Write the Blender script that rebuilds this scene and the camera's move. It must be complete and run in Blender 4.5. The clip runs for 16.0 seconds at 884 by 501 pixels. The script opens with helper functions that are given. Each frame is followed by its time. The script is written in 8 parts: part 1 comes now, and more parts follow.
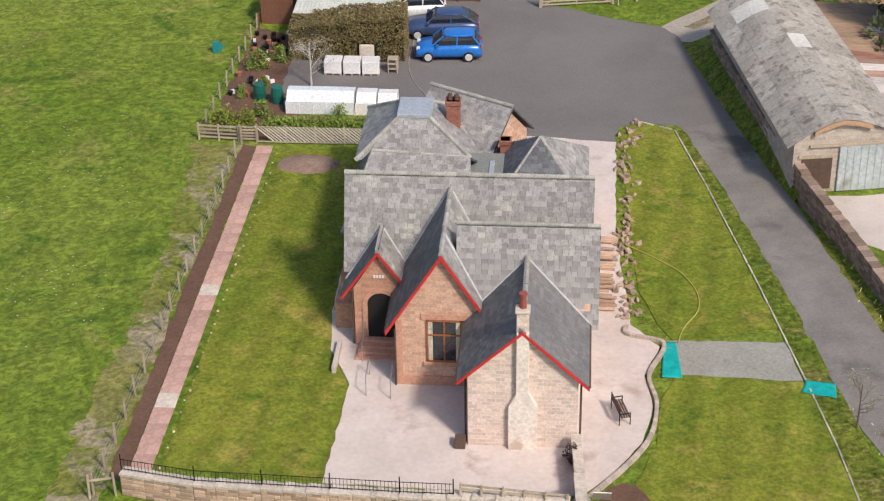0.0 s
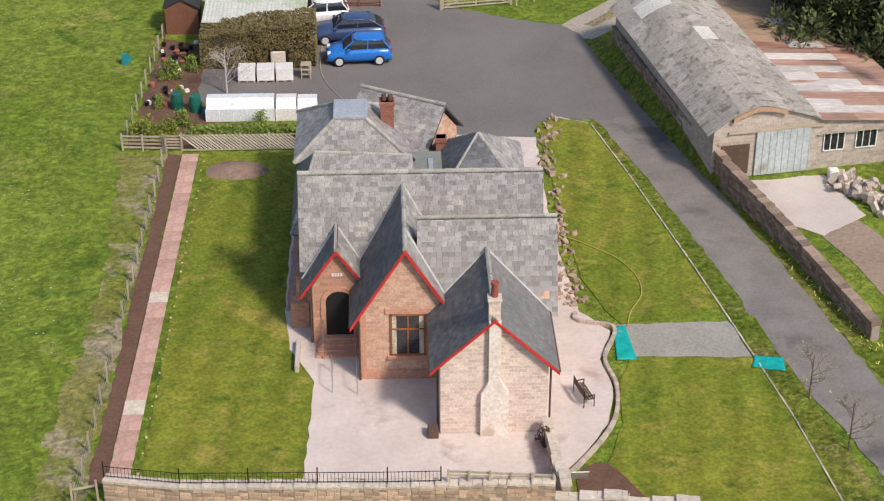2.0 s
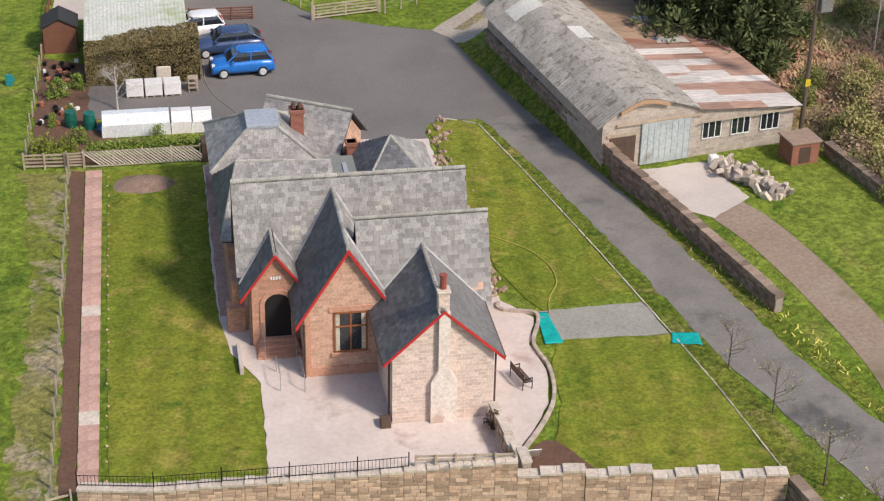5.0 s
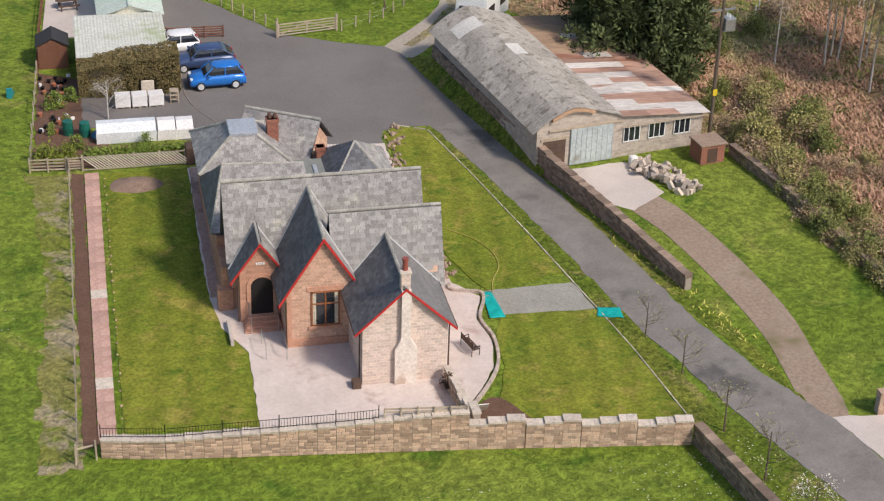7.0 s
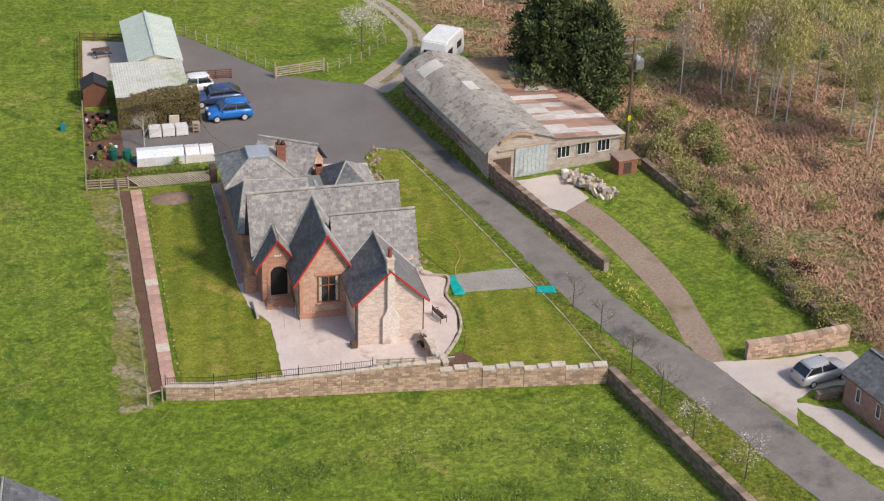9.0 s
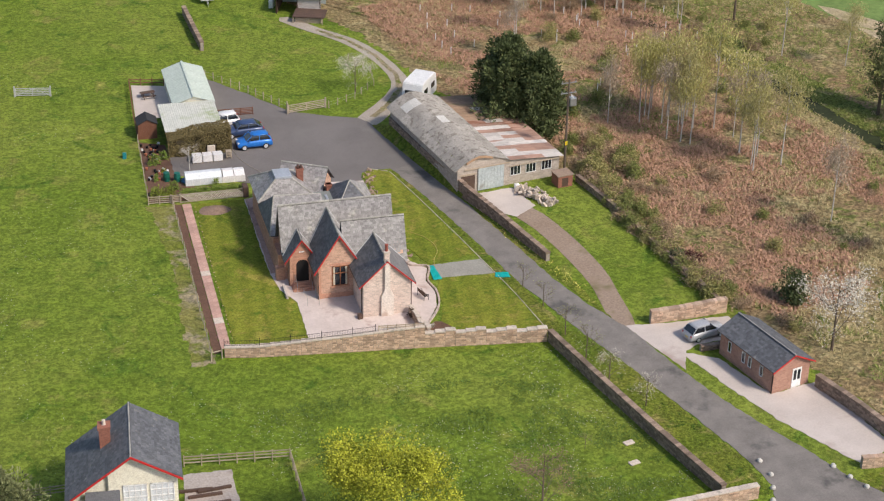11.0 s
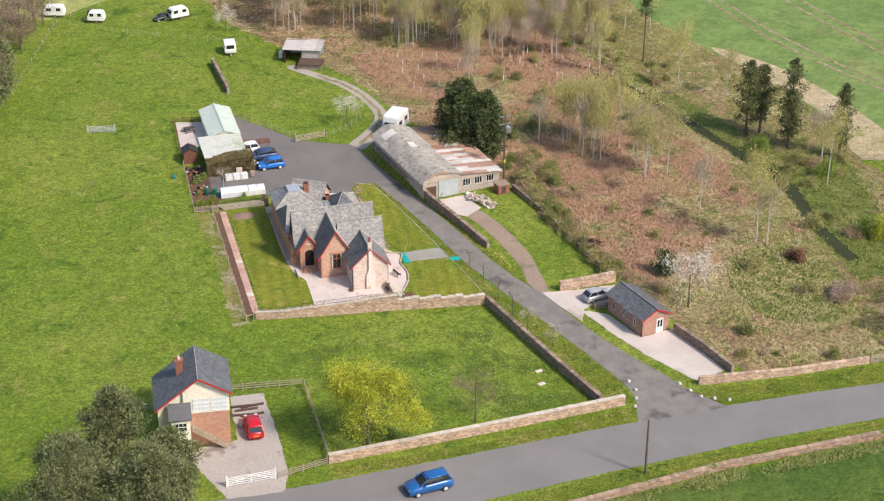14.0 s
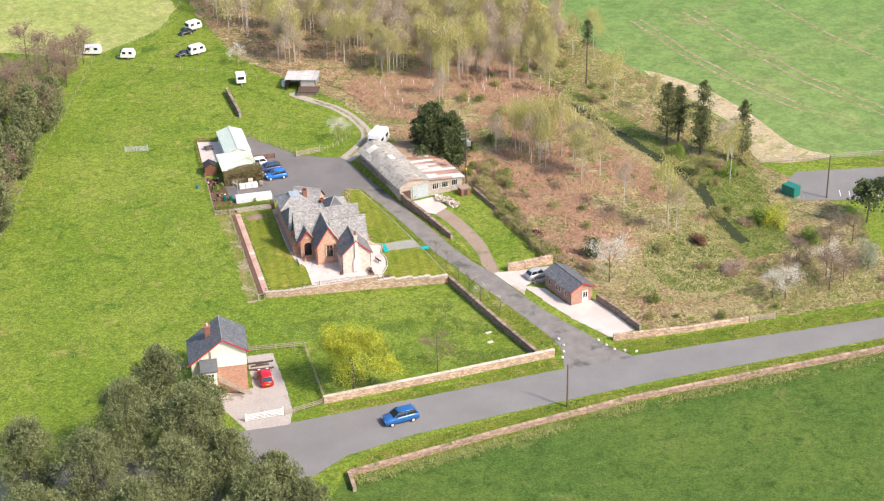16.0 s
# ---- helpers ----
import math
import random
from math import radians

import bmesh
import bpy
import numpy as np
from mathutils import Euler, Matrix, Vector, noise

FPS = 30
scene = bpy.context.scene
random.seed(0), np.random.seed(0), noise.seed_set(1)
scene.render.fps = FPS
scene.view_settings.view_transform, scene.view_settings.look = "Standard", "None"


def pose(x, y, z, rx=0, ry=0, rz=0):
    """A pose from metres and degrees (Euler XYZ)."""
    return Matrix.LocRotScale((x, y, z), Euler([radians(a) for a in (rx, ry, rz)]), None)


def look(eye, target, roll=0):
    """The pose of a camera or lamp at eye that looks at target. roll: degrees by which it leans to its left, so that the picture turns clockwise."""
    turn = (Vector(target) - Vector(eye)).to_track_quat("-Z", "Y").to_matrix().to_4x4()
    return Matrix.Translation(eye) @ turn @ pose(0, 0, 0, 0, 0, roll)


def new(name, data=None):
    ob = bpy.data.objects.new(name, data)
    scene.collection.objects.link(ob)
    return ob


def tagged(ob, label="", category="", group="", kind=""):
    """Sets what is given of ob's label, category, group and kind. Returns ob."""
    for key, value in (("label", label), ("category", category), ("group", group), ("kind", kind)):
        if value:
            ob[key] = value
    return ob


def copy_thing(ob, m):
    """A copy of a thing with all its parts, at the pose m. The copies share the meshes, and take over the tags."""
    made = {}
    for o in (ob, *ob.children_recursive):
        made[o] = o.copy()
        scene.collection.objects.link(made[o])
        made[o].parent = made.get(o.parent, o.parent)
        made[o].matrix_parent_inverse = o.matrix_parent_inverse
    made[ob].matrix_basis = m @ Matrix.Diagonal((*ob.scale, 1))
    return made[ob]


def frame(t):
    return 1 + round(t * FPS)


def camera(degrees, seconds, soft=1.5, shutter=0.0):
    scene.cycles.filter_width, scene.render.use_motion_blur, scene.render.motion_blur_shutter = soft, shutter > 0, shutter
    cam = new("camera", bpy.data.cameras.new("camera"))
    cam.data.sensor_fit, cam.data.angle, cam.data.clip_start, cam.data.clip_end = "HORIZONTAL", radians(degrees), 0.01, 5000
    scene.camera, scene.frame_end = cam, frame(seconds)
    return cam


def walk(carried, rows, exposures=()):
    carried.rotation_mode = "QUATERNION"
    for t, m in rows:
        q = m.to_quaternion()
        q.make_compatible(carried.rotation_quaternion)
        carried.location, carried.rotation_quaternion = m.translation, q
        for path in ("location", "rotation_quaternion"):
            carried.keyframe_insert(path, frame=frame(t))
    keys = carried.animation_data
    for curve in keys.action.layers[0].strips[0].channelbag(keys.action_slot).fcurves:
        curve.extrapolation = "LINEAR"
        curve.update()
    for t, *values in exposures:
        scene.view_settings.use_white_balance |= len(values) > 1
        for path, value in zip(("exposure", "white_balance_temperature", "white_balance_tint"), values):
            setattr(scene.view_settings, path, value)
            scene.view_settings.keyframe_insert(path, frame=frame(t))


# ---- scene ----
cam = camera(28.0, 16.0, 1.2)
PATH = [
    (0, (-2.63, -112.41, 48.78), (0.64, -26.18, -1.75), -0.93),
    (0.5, (-4.48, -112.87, 48.85), (1.53, -26.71, -1.54), -0.70),
    (1, (-6.28, -113.19, 48.88), (2.39, -27.18, -1.37), -0.46),
    (1.5, (-7.94, -113.45, 48.91), (3.18, -27.64, -1.21), -0.25),
    (2, (-9.61, -113.62, 48.89), (3.97, -28.06, -1.06), -0.05),
    (2.5, (-11.26, -113.79, 48.96), (4.74, -28.58, -0.87), 0.13),
    (3, (-12.93, -113.97, 49.07), (5.50, -29.18, -0.64), 0.32),
    (3.5, (-14.48, -114.13, 49.18), (6.26, -29.80, -0.39), 0.49),
    (4, (-15.98, -114.35, 49.37), (6.97, -30.51, -0.08), 0.69),
    (6.5, (-22.12, -123.15, 54.65), (6.80, -41.15, 5.26), 1.67),
    (7, (-24.08, -128.48, 57.39), (5.62, -46.68, 8.12), 1.82),
    (7.5, (-26.15, -134.08, 60.19), (4.17, -52.38, 11.14), 1.75),
    (8, (-28.65, -140.30, 63.28), (2.27, -58.63, 14.56), 1.66),
    (8.5, (-31.61, -147.48, 67.04), (-0.17, -65.85, 18.59), 1.56),
    (9, (-35.30, -156.05, 71.74), (-3.29, -74.51, 23.51), 1.54),
    (11.5, (-56.24, -204.66, 98.94), (-22.18, -123.62, 51.26), 1.27),
    (12, (-59.96, -214.60, 104.66), (-25.78, -133.67, 56.90), 1.25),
    (12.5, (-62.98, -224.87, 109.93), (-28.96, -143.84, 62.23), 1.10),
    (13, (-66.16, -234.86, 115.21), (-32.17, -153.79, 67.54), 0.85),
    (13.5, (-68.92, -245.09, 120.08), (-35.11, -163.84, 72.59), 0.51),
    (14, (-71.86, -255.98, 125.16), (-38.21, -174.55, 77.87), 0.17),
    (14.5, (-75.15, -268.08, 130.75), (-41.66, -186.45, 83.68), -0.17),
    (15, (-78.77, -281.20, 136.95), (-45.41, -199.42, 90.05), -0.52),
    (15.5, (-83.33, -296.69, 144.38), (-50.02, -214.81, 97.62), -0.83),
    (16, (-87.80, -313.00, 152.35), (-54.59, -231.06, 105.62), -1.08),
]
walk(cam, [(t, look(eye, target, roll)) for t, eye, target, roll in PATH],
     [(0, 0.28), (4, 0.3), (6.5, 0.25), (9, 0.2), (11.5, 0.28), (13, 0.42), (14.5, 0.66), (16, 0.96)])

# ---- light ----
SUN = Vector((0.50, -0.78, 0.92)).normalized()
world = bpy.data.worlds.new("sky")
scene.world = world
world.use_nodes = True
wn = world.node_tree.nodes
sky = wn.new("ShaderNodeTexSky")
sky.sky_type, sky.sun_disc = "NISHITA", False
sky.sun_elevation = math.asin(SUN.z)
sky.sun_rotation = math.atan2(SUN.x, SUN.y)
sky.air_density, sky.dust_density = 1.0, 2.0
world.node_tree.links.new(sky.outputs[0], wn["Background"].inputs[0])
wn["Background"].inputs[1].default_value = 0.13
sun = new("sun", bpy.data.lights.new("sun", "SUN"))
sun.data.energy, sun.data.angle, sun.data.color = 2.9, radians(7), (1.0, 0.885, 0.77)
sun.matrix_world = look(SUN * 300, (0, 0, 0))

# ---- materials ----


def surf(name, a, b, big=0.4, fine=6.0, rough=0.9, bump=0.3, metal=0.0, c=None, cs=0.08, ct=0.55, island=0.0, obj=0.0, stretch=(1, 1, 1), spec=0.3, dist=0.02, mf=0.45, lo=0.55, hi=1.4):
    """A surface with colour a to b at two scales, stains of colour c, and a fine relief."""
    m = bpy.data.materials.new(name)
    m.use_nodes = True
    nt = m.node_tree
    n, l = nt.nodes, nt.links
    p = n["Principled BSDF"]
    p.inputs["Roughness"].default_value = rough
    p.inputs["Metallic"].default_value = metal
    p.inputs["Specular IOR Level"].default_value = spec
    tc = n.new("ShaderNodeTexCoord")
    mp = n.new("ShaderNodeMapping")
    mp.inputs["Scale"].default_value = stretch
    l.new(tc.outputs["Object"], mp.inputs[0])

    def nz(scale, detail=4.0):
        t = n.new("ShaderNodeTexNoise")
        t.inputs["Scale"].default_value, t.inputs["Detail"].default_value = scale, detail
        t.inputs["Roughness"].default_value = 0.6
        l.new(mp.outputs[0], t.inputs["Vector"])
        return t.outputs["Fac"]

    def ramp(fac, lo, hi):
        r = n.new("ShaderNodeMapRange")
        r.inputs[1].default_value, r.inputs[2].default_value = lo, hi
        l.new(fac, r.inputs[0])
        return r.outputs[0]

    def mix(fac, x, y, blend="MIX"):
        k = n.new("ShaderNodeMix")
        k.data_type, k.blend_type = "RGBA", blend
        for sock, v in ((k.inputs[0], fac), (k.inputs[6], x), (k.inputs[7], y)):
            if isinstance(v, (int, float)):
                sock.default_value = v
            elif isinstance(v, tuple):
                sock.default_value = (*v, 1.0)
            else:
                l.new(v, sock)
        return k.outputs[2]

    small, large = nz(fine), nz(big)
    col = mix(ramp(large, 0.35, 0.65), a, b)
    half = tuple((x + y) * 0.5 for x, y in zip(a, b))
    dark, light = tuple(v * lo for v in half), tuple(min(1, v * hi) for v in half)
    col = mix(mf, col, mix(ramp(small, 0.3, 0.7), dark, light))
    if c:
        col = mix(ramp(nz(cs, 6.0), ct, ct + 0.1), col, c)
    if island or obj:
        src = n.new("ShaderNodeNewGeometry").outputs["Random Per Island"] if island else n.new("ShaderNodeObjectInfo").outputs["Random"]
        hs = n.new("ShaderNodeHueSaturation")
        v = n.new("ShaderNodeMapRange")
        k = island or obj
        v.inputs[3].default_value, v.inputs[4].default_value = 1 - k, 1 + k
        l.new(src, v.inputs[0])
        l.new(v.outputs[0], hs.inputs["Value"])
        l.new(col, hs.inputs["Color"])
        col = hs.outputs[0]
    l.new(col, p.inputs["Base Color"])
    if bump:
        bp = n.new("ShaderNodeBump")
        bp.inputs["Strength"].default_value, bp.inputs["Distance"].default_value = bump, dist
        l.new(small, bp.inputs["Height"])
        l.new(bp.outputs[0], p.inputs["Normal"])
    return m


def blocks(name, a, b, mortar, w, h, rough=0.9, bump=0.5):
    """Coursed masonry on upright faces: courses along the wall's own run."""
    m = surf(name, a, b, 0.7, 9.0, rough, 0.0)
    nt = m.node_tree
    n, l = nt.nodes, nt.links
    p = n["Principled BSDF"]
    tc = n.new("ShaderNodeTexCoord")
    sep = n.new("ShaderNodeSeparateXYZ")
    l.new(tc.outputs["Object"], sep.inputs[0])
    add = n.new("ShaderNodeMath")
    l.new(sep.outputs[0], add.inputs[0])
    l.new(sep.outputs[1], add.inputs[1])
    com = n.new("ShaderNodeCombineXYZ")
    l.new(add.outputs[0], com.inputs[0])
    l.new(sep.outputs[2], com.inputs[1])
    br = n.new("ShaderNodeTexBrick")
    br.inputs["Scale"].default_value = 1.0
    br.inputs["Brick Width"].default_value, br.inputs["Row Height"].default_value = w, h
    br.inputs["Mortar Size"].default_value, br.inputs["Bias"].default_value = 0.018, 0.0
    br.inputs["Color1"].default_value, br.inputs["Color2"].default_value = (0.62, 0.62, 0.62, 1), (1.0, 1.0, 1.0, 1)
    br.inputs["Mortar"].default_value = (*mortar, 1)
    l.new(com.outputs[0], br.inputs["Vector"])
    old = p.inputs["Base Color"].links[0].from_socket
    k = n.new("ShaderNodeMix")
    k.data_type, k.blend_type = "RGBA", "MULTIPLY"
    k.inputs[0].default_value = 0.75
    l.new(old, k.inputs[6])
    l.new(br.outputs["Color"], k.inputs[7])
    l.new(k.outputs[2], p.inputs["Base Color"])
    bp = n.new("ShaderNodeBump")
    bp.inputs["Strength"].default_value, bp.inputs["Distance"].default_value = bump, 0.03
    bp.invert = True
    l.new(br.outputs["Fac"], bp.inputs["Height"])
    l.new(bp.outputs[0], p.inputs["Normal"])
    return m


def turf(name, a, b, dry, deep, dry_at=0.58, deep_at=0.58, scale=1.0, fine=3.0, stripe=None, lo=0.5, hi=1.5, bump=0.7, dist=0.15):
    """Grass: two greens in drifts, dry and deep-green patches with soft edges, clumps and blades."""
    m = bpy.data.materials.new(name)
    m.use_nodes = True
    n, l = m.node_tree.nodes, m.node_tree.links
    p = n["Principled BSDF"]
    p.inputs["Roughness"].default_value, p.inputs["Specular IOR Level"].default_value = 0.95, 0.15
    tc = n.new("ShaderNodeTexCoord")

    def nz(s, detail, off=0.0, warp=0.0, lo_=0.35, hi_=0.65):
        mp = n.new("ShaderNodeMapping")
        mp.inputs["Location"].default_value = (off, off * 0.7, off * 0.3)
        l.new(tc.outputs["Object"], mp.inputs[0])
        t = n.new("ShaderNodeTexNoise")
        t.inputs["Scale"].default_value, t.inputs["Detail"].default_value = s, detail
        t.inputs["Roughness"].default_value, t.inputs["Distortion"].default_value = 0.65, warp
        l.new(mp.outputs[0], t.inputs["Vector"])
        r = n.new("ShaderNodeMapRange")
        r.interpolation_type = "SMOOTHSTEP"
        r.inputs[1].default_value, r.inputs[2].default_value = lo_, hi_
        l.new(t.outputs["Fac"], r.inputs[0])
        return r.outputs[0]

    def mix(fac, x, y, blend="MIX"):
        k = n.new("ShaderNodeMix")
        k.data_type, k.blend_type = "RGBA", blend
        for sock, v in ((k.inputs[0], fac), (k.inputs[6], x), (k.inputs[7], y)):
            if isinstance(v, (int, float)):
                sock.default_value = v
            elif isinstance(v, tuple):
                sock.default_value = (*v, 1.0)
            else:
                l.new(v, sock)
        return k.outputs[2]

    col = mix(nz(0.045 * scale, 8.0, 3.0), a, b)
    col = mix(nz(0.22 * scale, 9.0, 11.0, 0.6, dry_at - 0.05, dry_at + 0.1), col, dry)
    col = mix(nz(0.33 * scale, 8.0, 29.0, 0.8, deep_at - 0.04, deep_at + 0.09), col, deep)
    if stripe:
        w = n.new("ShaderNodeTexWave")
        w.bands_direction = "X"
        w.inputs["Scale"].default_value, w.inputs["Distortion"].default_value, w.inputs["Detail"].default_value, w.inputs["Detail Scale"].default_value = stripe[0], 0.7, 2.0, 0.3
        mp = n.new("ShaderNodeMapping")
        mp.inputs["Rotation"].default_value = (0, 0, stripe[1])
        l.new(tc.outputs["Object"], mp.inputs[0])
        l.new(mp.outputs[0], w.inputs["Vector"])
        band = mix(w.outputs["Fac"], (1 - stripe[2],) * 3, (1 + stripe[2],) * 3)
        col = mix(1.0, col, band, "MULTIPLY")
    clump = nz(fine * 0.3, 6.0, 41.0, 0.5, 0.3, 0.7)
    blade = nz(fine, 5.0, 57.0, 0.3, 0.28, 0.72)
    col = mix(1.0, col, mix(clump, (0.8, 0.82, 0.8), (1.18, 1.16, 1.1)), "MULTIPLY")
    col = mix(1.0, col, mix(blade, (lo, lo, lo), (hi, hi, hi)), "MULTIPLY")
    l.new(col, p.inputs["Base Color"])
    bp = n.new("ShaderNodeBump")
    bp.inputs["Strength"].default_value, bp.inputs["Distance"].default_value = bump, dist
    l.new(blade, bp.inputs["Height"])
    l.new(bp.outputs[0], p.inputs["Normal"])
    return m


def plain(name, col, rough=0.5, metal=0.0, fine=8.0, vary=0.12, bump=0.0, spec=0.5):
    return surf(name, tuple(v * (1 - vary) for v in col), tuple(min(1, v * (1 + vary)) for v in col), 0.8, fine, rough, bump, metal, spec=spec)


FIELD = turf("field_grass", (0.135, 0.20, 0.022), (0.19, 0.24, 0.038), (0.24, 0.245, 0.06), (0.085, 0.15, 0.018), 0.60, 0.58, 0.8, 2.6, None, 0.6, 1.4)
WORN = turf("worn_field_edge", (0.17, 0.20, 0.03), (0.24, 0.225, 0.075), (0.35, 0.295, 0.195), (0.11, 0.165, 0.022), 0.50, 0.58, 1.6, 3.0, None, 0.68, 1.3)
MEADOW = turf("lush_meadow_grass", (0.07, 0.125, 0.024), (0.10, 0.15, 0.03), (0.145, 0.17, 0.05), (0.05, 0.095, 0.017), 0.62, 0.58, 1.0, 2.4, None, 0.72, 1.28)
LAWN = turf("mown_lawn", (0.135, 0.175, 0.02), (0.19, 0.205, 0.028), (0.25, 0.225, 0.05), (0.095, 0.145, 0.016), 0.57, 0.58, 2.2, 5.0, (0.16, 0.12, 0.09), 0.7, 1.3, 0.4, 0.06)
VERGE = turf("verge_grass", (0.105, 0.155, 0.016), (0.17, 0.19, 0.03), (0.25, 0.22, 0.075), (0.06, 0.105, 0.013), 0.57, 0.58, 1.8, 3.4)
CROP = turf("young_crop", (0.135, 0.215, 0.065), (0.165, 0.235, 0.075), (0.215, 0.235, 0.095), (0.115, 0.195, 0.052), 0.6, 0.6, 0.3, 1.2, (0.03, 1.1, 0.04), 0.85, 1.15, 0.2, 0.1)
ROUGH = turf("rough_ground", (0.34, 0.285, 0.14), (0.37, 0.245, 0.145), (0.47, 0.39, 0.215), (0.19, 0.215, 0.062), 0.55, 0.56, 1.1, 2.2, None, 0.5, 1.5, 1.0, 0.3)
DITCHG = turf("rank_grass", (0.165, 0.205, 0.045), (0.22, 0.235, 0.07), (0.36, 0.31, 0.15), (0.095, 0.14, 0.03), 0.56, 0.56, 2.0, 2.4, None, 0.5, 1.45, 1.0, 0.3)
BARE = turf("bare_soil", (0.33, 0.27, 0.185), (0.27, 0.235, 0.125), (0.40, 0.33, 0.24), (0.15, 0.18, 0.04), 0.56, 0.54, 3.0, 4.0, None, 0.7, 1.25)
SOIL = surf("dug_soil", (0.11, 0.062, 0.042), (0.16, 0.09, 0.062), 0.8, 5.0, 0.95, 0.8, dist=0.06)
ASPH = surf("asphalt", (0.142, 0.129, 0.122), (0.195, 0.178, 0.168), 0.12, 7.0, 0.85, 0.25, c=(0.185, 0.172, 0.16), cs=0.16, ct=0.58, mf=0.3)
LANEM = surf("worn_lane_tarmac", (0.165, 0.15, 0.137), (0.245, 0.224, 0.204), 0.5, 7.0, 0.85, 0.25, c=(0.10, 0.095, 0.09), cs=0.2, ct=0.57, mf=0.3)
ROADM = surf("road_surface", (0.18, 0.17, 0.164), (0.225, 0.213, 0.205), 0.12, 7.0, 0.85, 0.2, c=(0.19, 0.18, 0.172), cs=0.1, ct=0.56, mf=0.3)
GRAVELM = surf("stone_dust_track", (0.33, 0.285, 0.235), (0.42, 0.37, 0.315), 0.3, 5.0, 0.95, 0.4, c=(0.17, 0.17, 0.09), cs=0.2, ct=0.58)
CONC = surf("pale_concrete", (0.48, 0.42, 0.38), (0.58, 0.515, 0.47), 0.25, 6.0, 0.9, 0.1, c=(0.40, 0.32, 0.285), cs=0.16, ct=0.57, mf=0.16)
PATIO = surf("pale_patio", (0.53, 0.45, 0.41), (0.65, 0.565, 0.525), 0.35, 4.0, 0.9, 0.08, c=(0.42, 0.32, 0.285), cs=0.3, ct=0.58, mf=0.16)
SAND = surf("red_sandstone", (0.48, 0.25, 0.17), (0.58, 0.33, 0.23), 0.5, 7.0, 0.9, 0.3)
FLAG = surf("pink_flagstone", (0.42, 0.25, 0.20), (0.53, 0.35, 0.29), 0.5, 6.0, 0.9, 0.2, obj=0.12)
STONE = surf("wall_stone", (0.43, 0.285, 0.20), (0.54, 0.41, 0.31), 1.5, 9.0, 0.95, 0.6, island=0.32)
STONE_P = surf("wall_stone_piece", (0.43, 0.285, 0.20), (0.54, 0.41, 0.31), 1.5, 9.0, 0.95, 0.6, obj=0.32)
DSTONE = surf("dark_wall_stone", (0.225, 0.16, 0.12), (0.31, 0.235, 0.18), 1.2, 8.0, 0.95, 0.6, island=0.35)
COPE = surf("coping_stone", (0.50, 0.43, 0.36), (0.62, 0.54, 0.46), 0.8, 6.0, 0.9, 0.3, c=(0.30, 0.27, 0.22), cs=0.8, ct=0.6, island=0.1)
MORTAR = plain("mortar", (0.30, 0.26, 0.22), 0.95, fine=12)
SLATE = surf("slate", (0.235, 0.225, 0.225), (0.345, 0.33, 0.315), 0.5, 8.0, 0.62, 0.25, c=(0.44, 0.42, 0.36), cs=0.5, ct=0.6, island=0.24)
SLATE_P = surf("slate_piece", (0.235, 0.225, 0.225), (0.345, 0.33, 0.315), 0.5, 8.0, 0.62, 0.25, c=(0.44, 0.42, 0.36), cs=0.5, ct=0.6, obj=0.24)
# real dark slate on lodge and cottage; painted shade on the house's west slopes
DARK_SHADE_SLATE = surf("dark_and_shade_slate", (0.10, 0.104, 0.115), (0.15, 0.153, 0.162), 0.6, 8.0, 0.6, 0.25, c=(0.22, 0.215, 0.2), cs=1.6, ct=0.62, island=0.25)
BED = plain("roof_boarding", (0.09, 0.09, 0.095), 0.9)
RIDGE = surf("ridge_stone", (0.30, 0.29, 0.265), (0.41, 0.395, 0.35), 1.2, 8.0, 0.9, 0.4, c=(0.33, 0.31, 0.2), cs=2.0, ct=0.6, island=0.2)
RIDGE_P = surf("ridge_stone_piece", (0.30, 0.29, 0.265), (0.41, 0.395, 0.35), 1.2, 8.0, 0.9, 0.4, c=(0.33, 0.31, 0.2), cs=2.0, ct=0.6, obj=0.2)
LEAD = plain("lead_sheet", (0.40, 0.43, 0.47), 0.45, 0.2)
LEADV = plain("weathered_lead", (0.43, 0.44, 0.45), 0.6, 0.0, bump=0.2)
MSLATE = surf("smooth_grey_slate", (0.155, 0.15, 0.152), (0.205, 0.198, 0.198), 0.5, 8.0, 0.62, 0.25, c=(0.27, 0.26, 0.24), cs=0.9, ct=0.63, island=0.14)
WALLF = blocks("house_stone", (0.60, 0.375, 0.27), (0.70, 0.475, 0.36), (0.95, 0.88, 0.8), 0.5, 0.21)
WALLP = blocks("bleached_house_stone", (0.72, 0.56, 0.485), (0.80, 0.66, 0.58), (0.95, 0.9, 0.85), 0.42, 0.19)
WALLD = blocks("porch_stone", (0.50, 0.265, 0.18), (0.58, 0.335, 0.24), (0.9, 0.85, 0.8), 0.45, 0.2)
BRICK = blocks("red_brick", (0.30, 0.125, 0.09), (0.39, 0.18, 0.13), (0.8, 0.75, 0.7), 0.225, 0.075)
BLOCKW = blocks("barn_blockwork", (0.44, 0.375, 0.32), (0.53, 0.46, 0.40), (0.9, 0.9, 0.9), 0.45, 0.22, bump=0.3)
LODGEW = blocks("lodge_stone", (0.40, 0.22, 0.165), (0.50, 0.31, 0.24), (0.9, 0.85, 0.8), 0.34, 0.15)
REDP = plain("red_paint", (0.52, 0.03, 0.028), 0.45)
WHITE = plain("white_paint", (0.78, 0.78, 0.76), 0.4)
CREAM = plain("cream_render", (0.80, 0.745, 0.60), 0.8)
OAK = plain("varnished_timber", (0.30, 0.11, 0.04), 0.45)
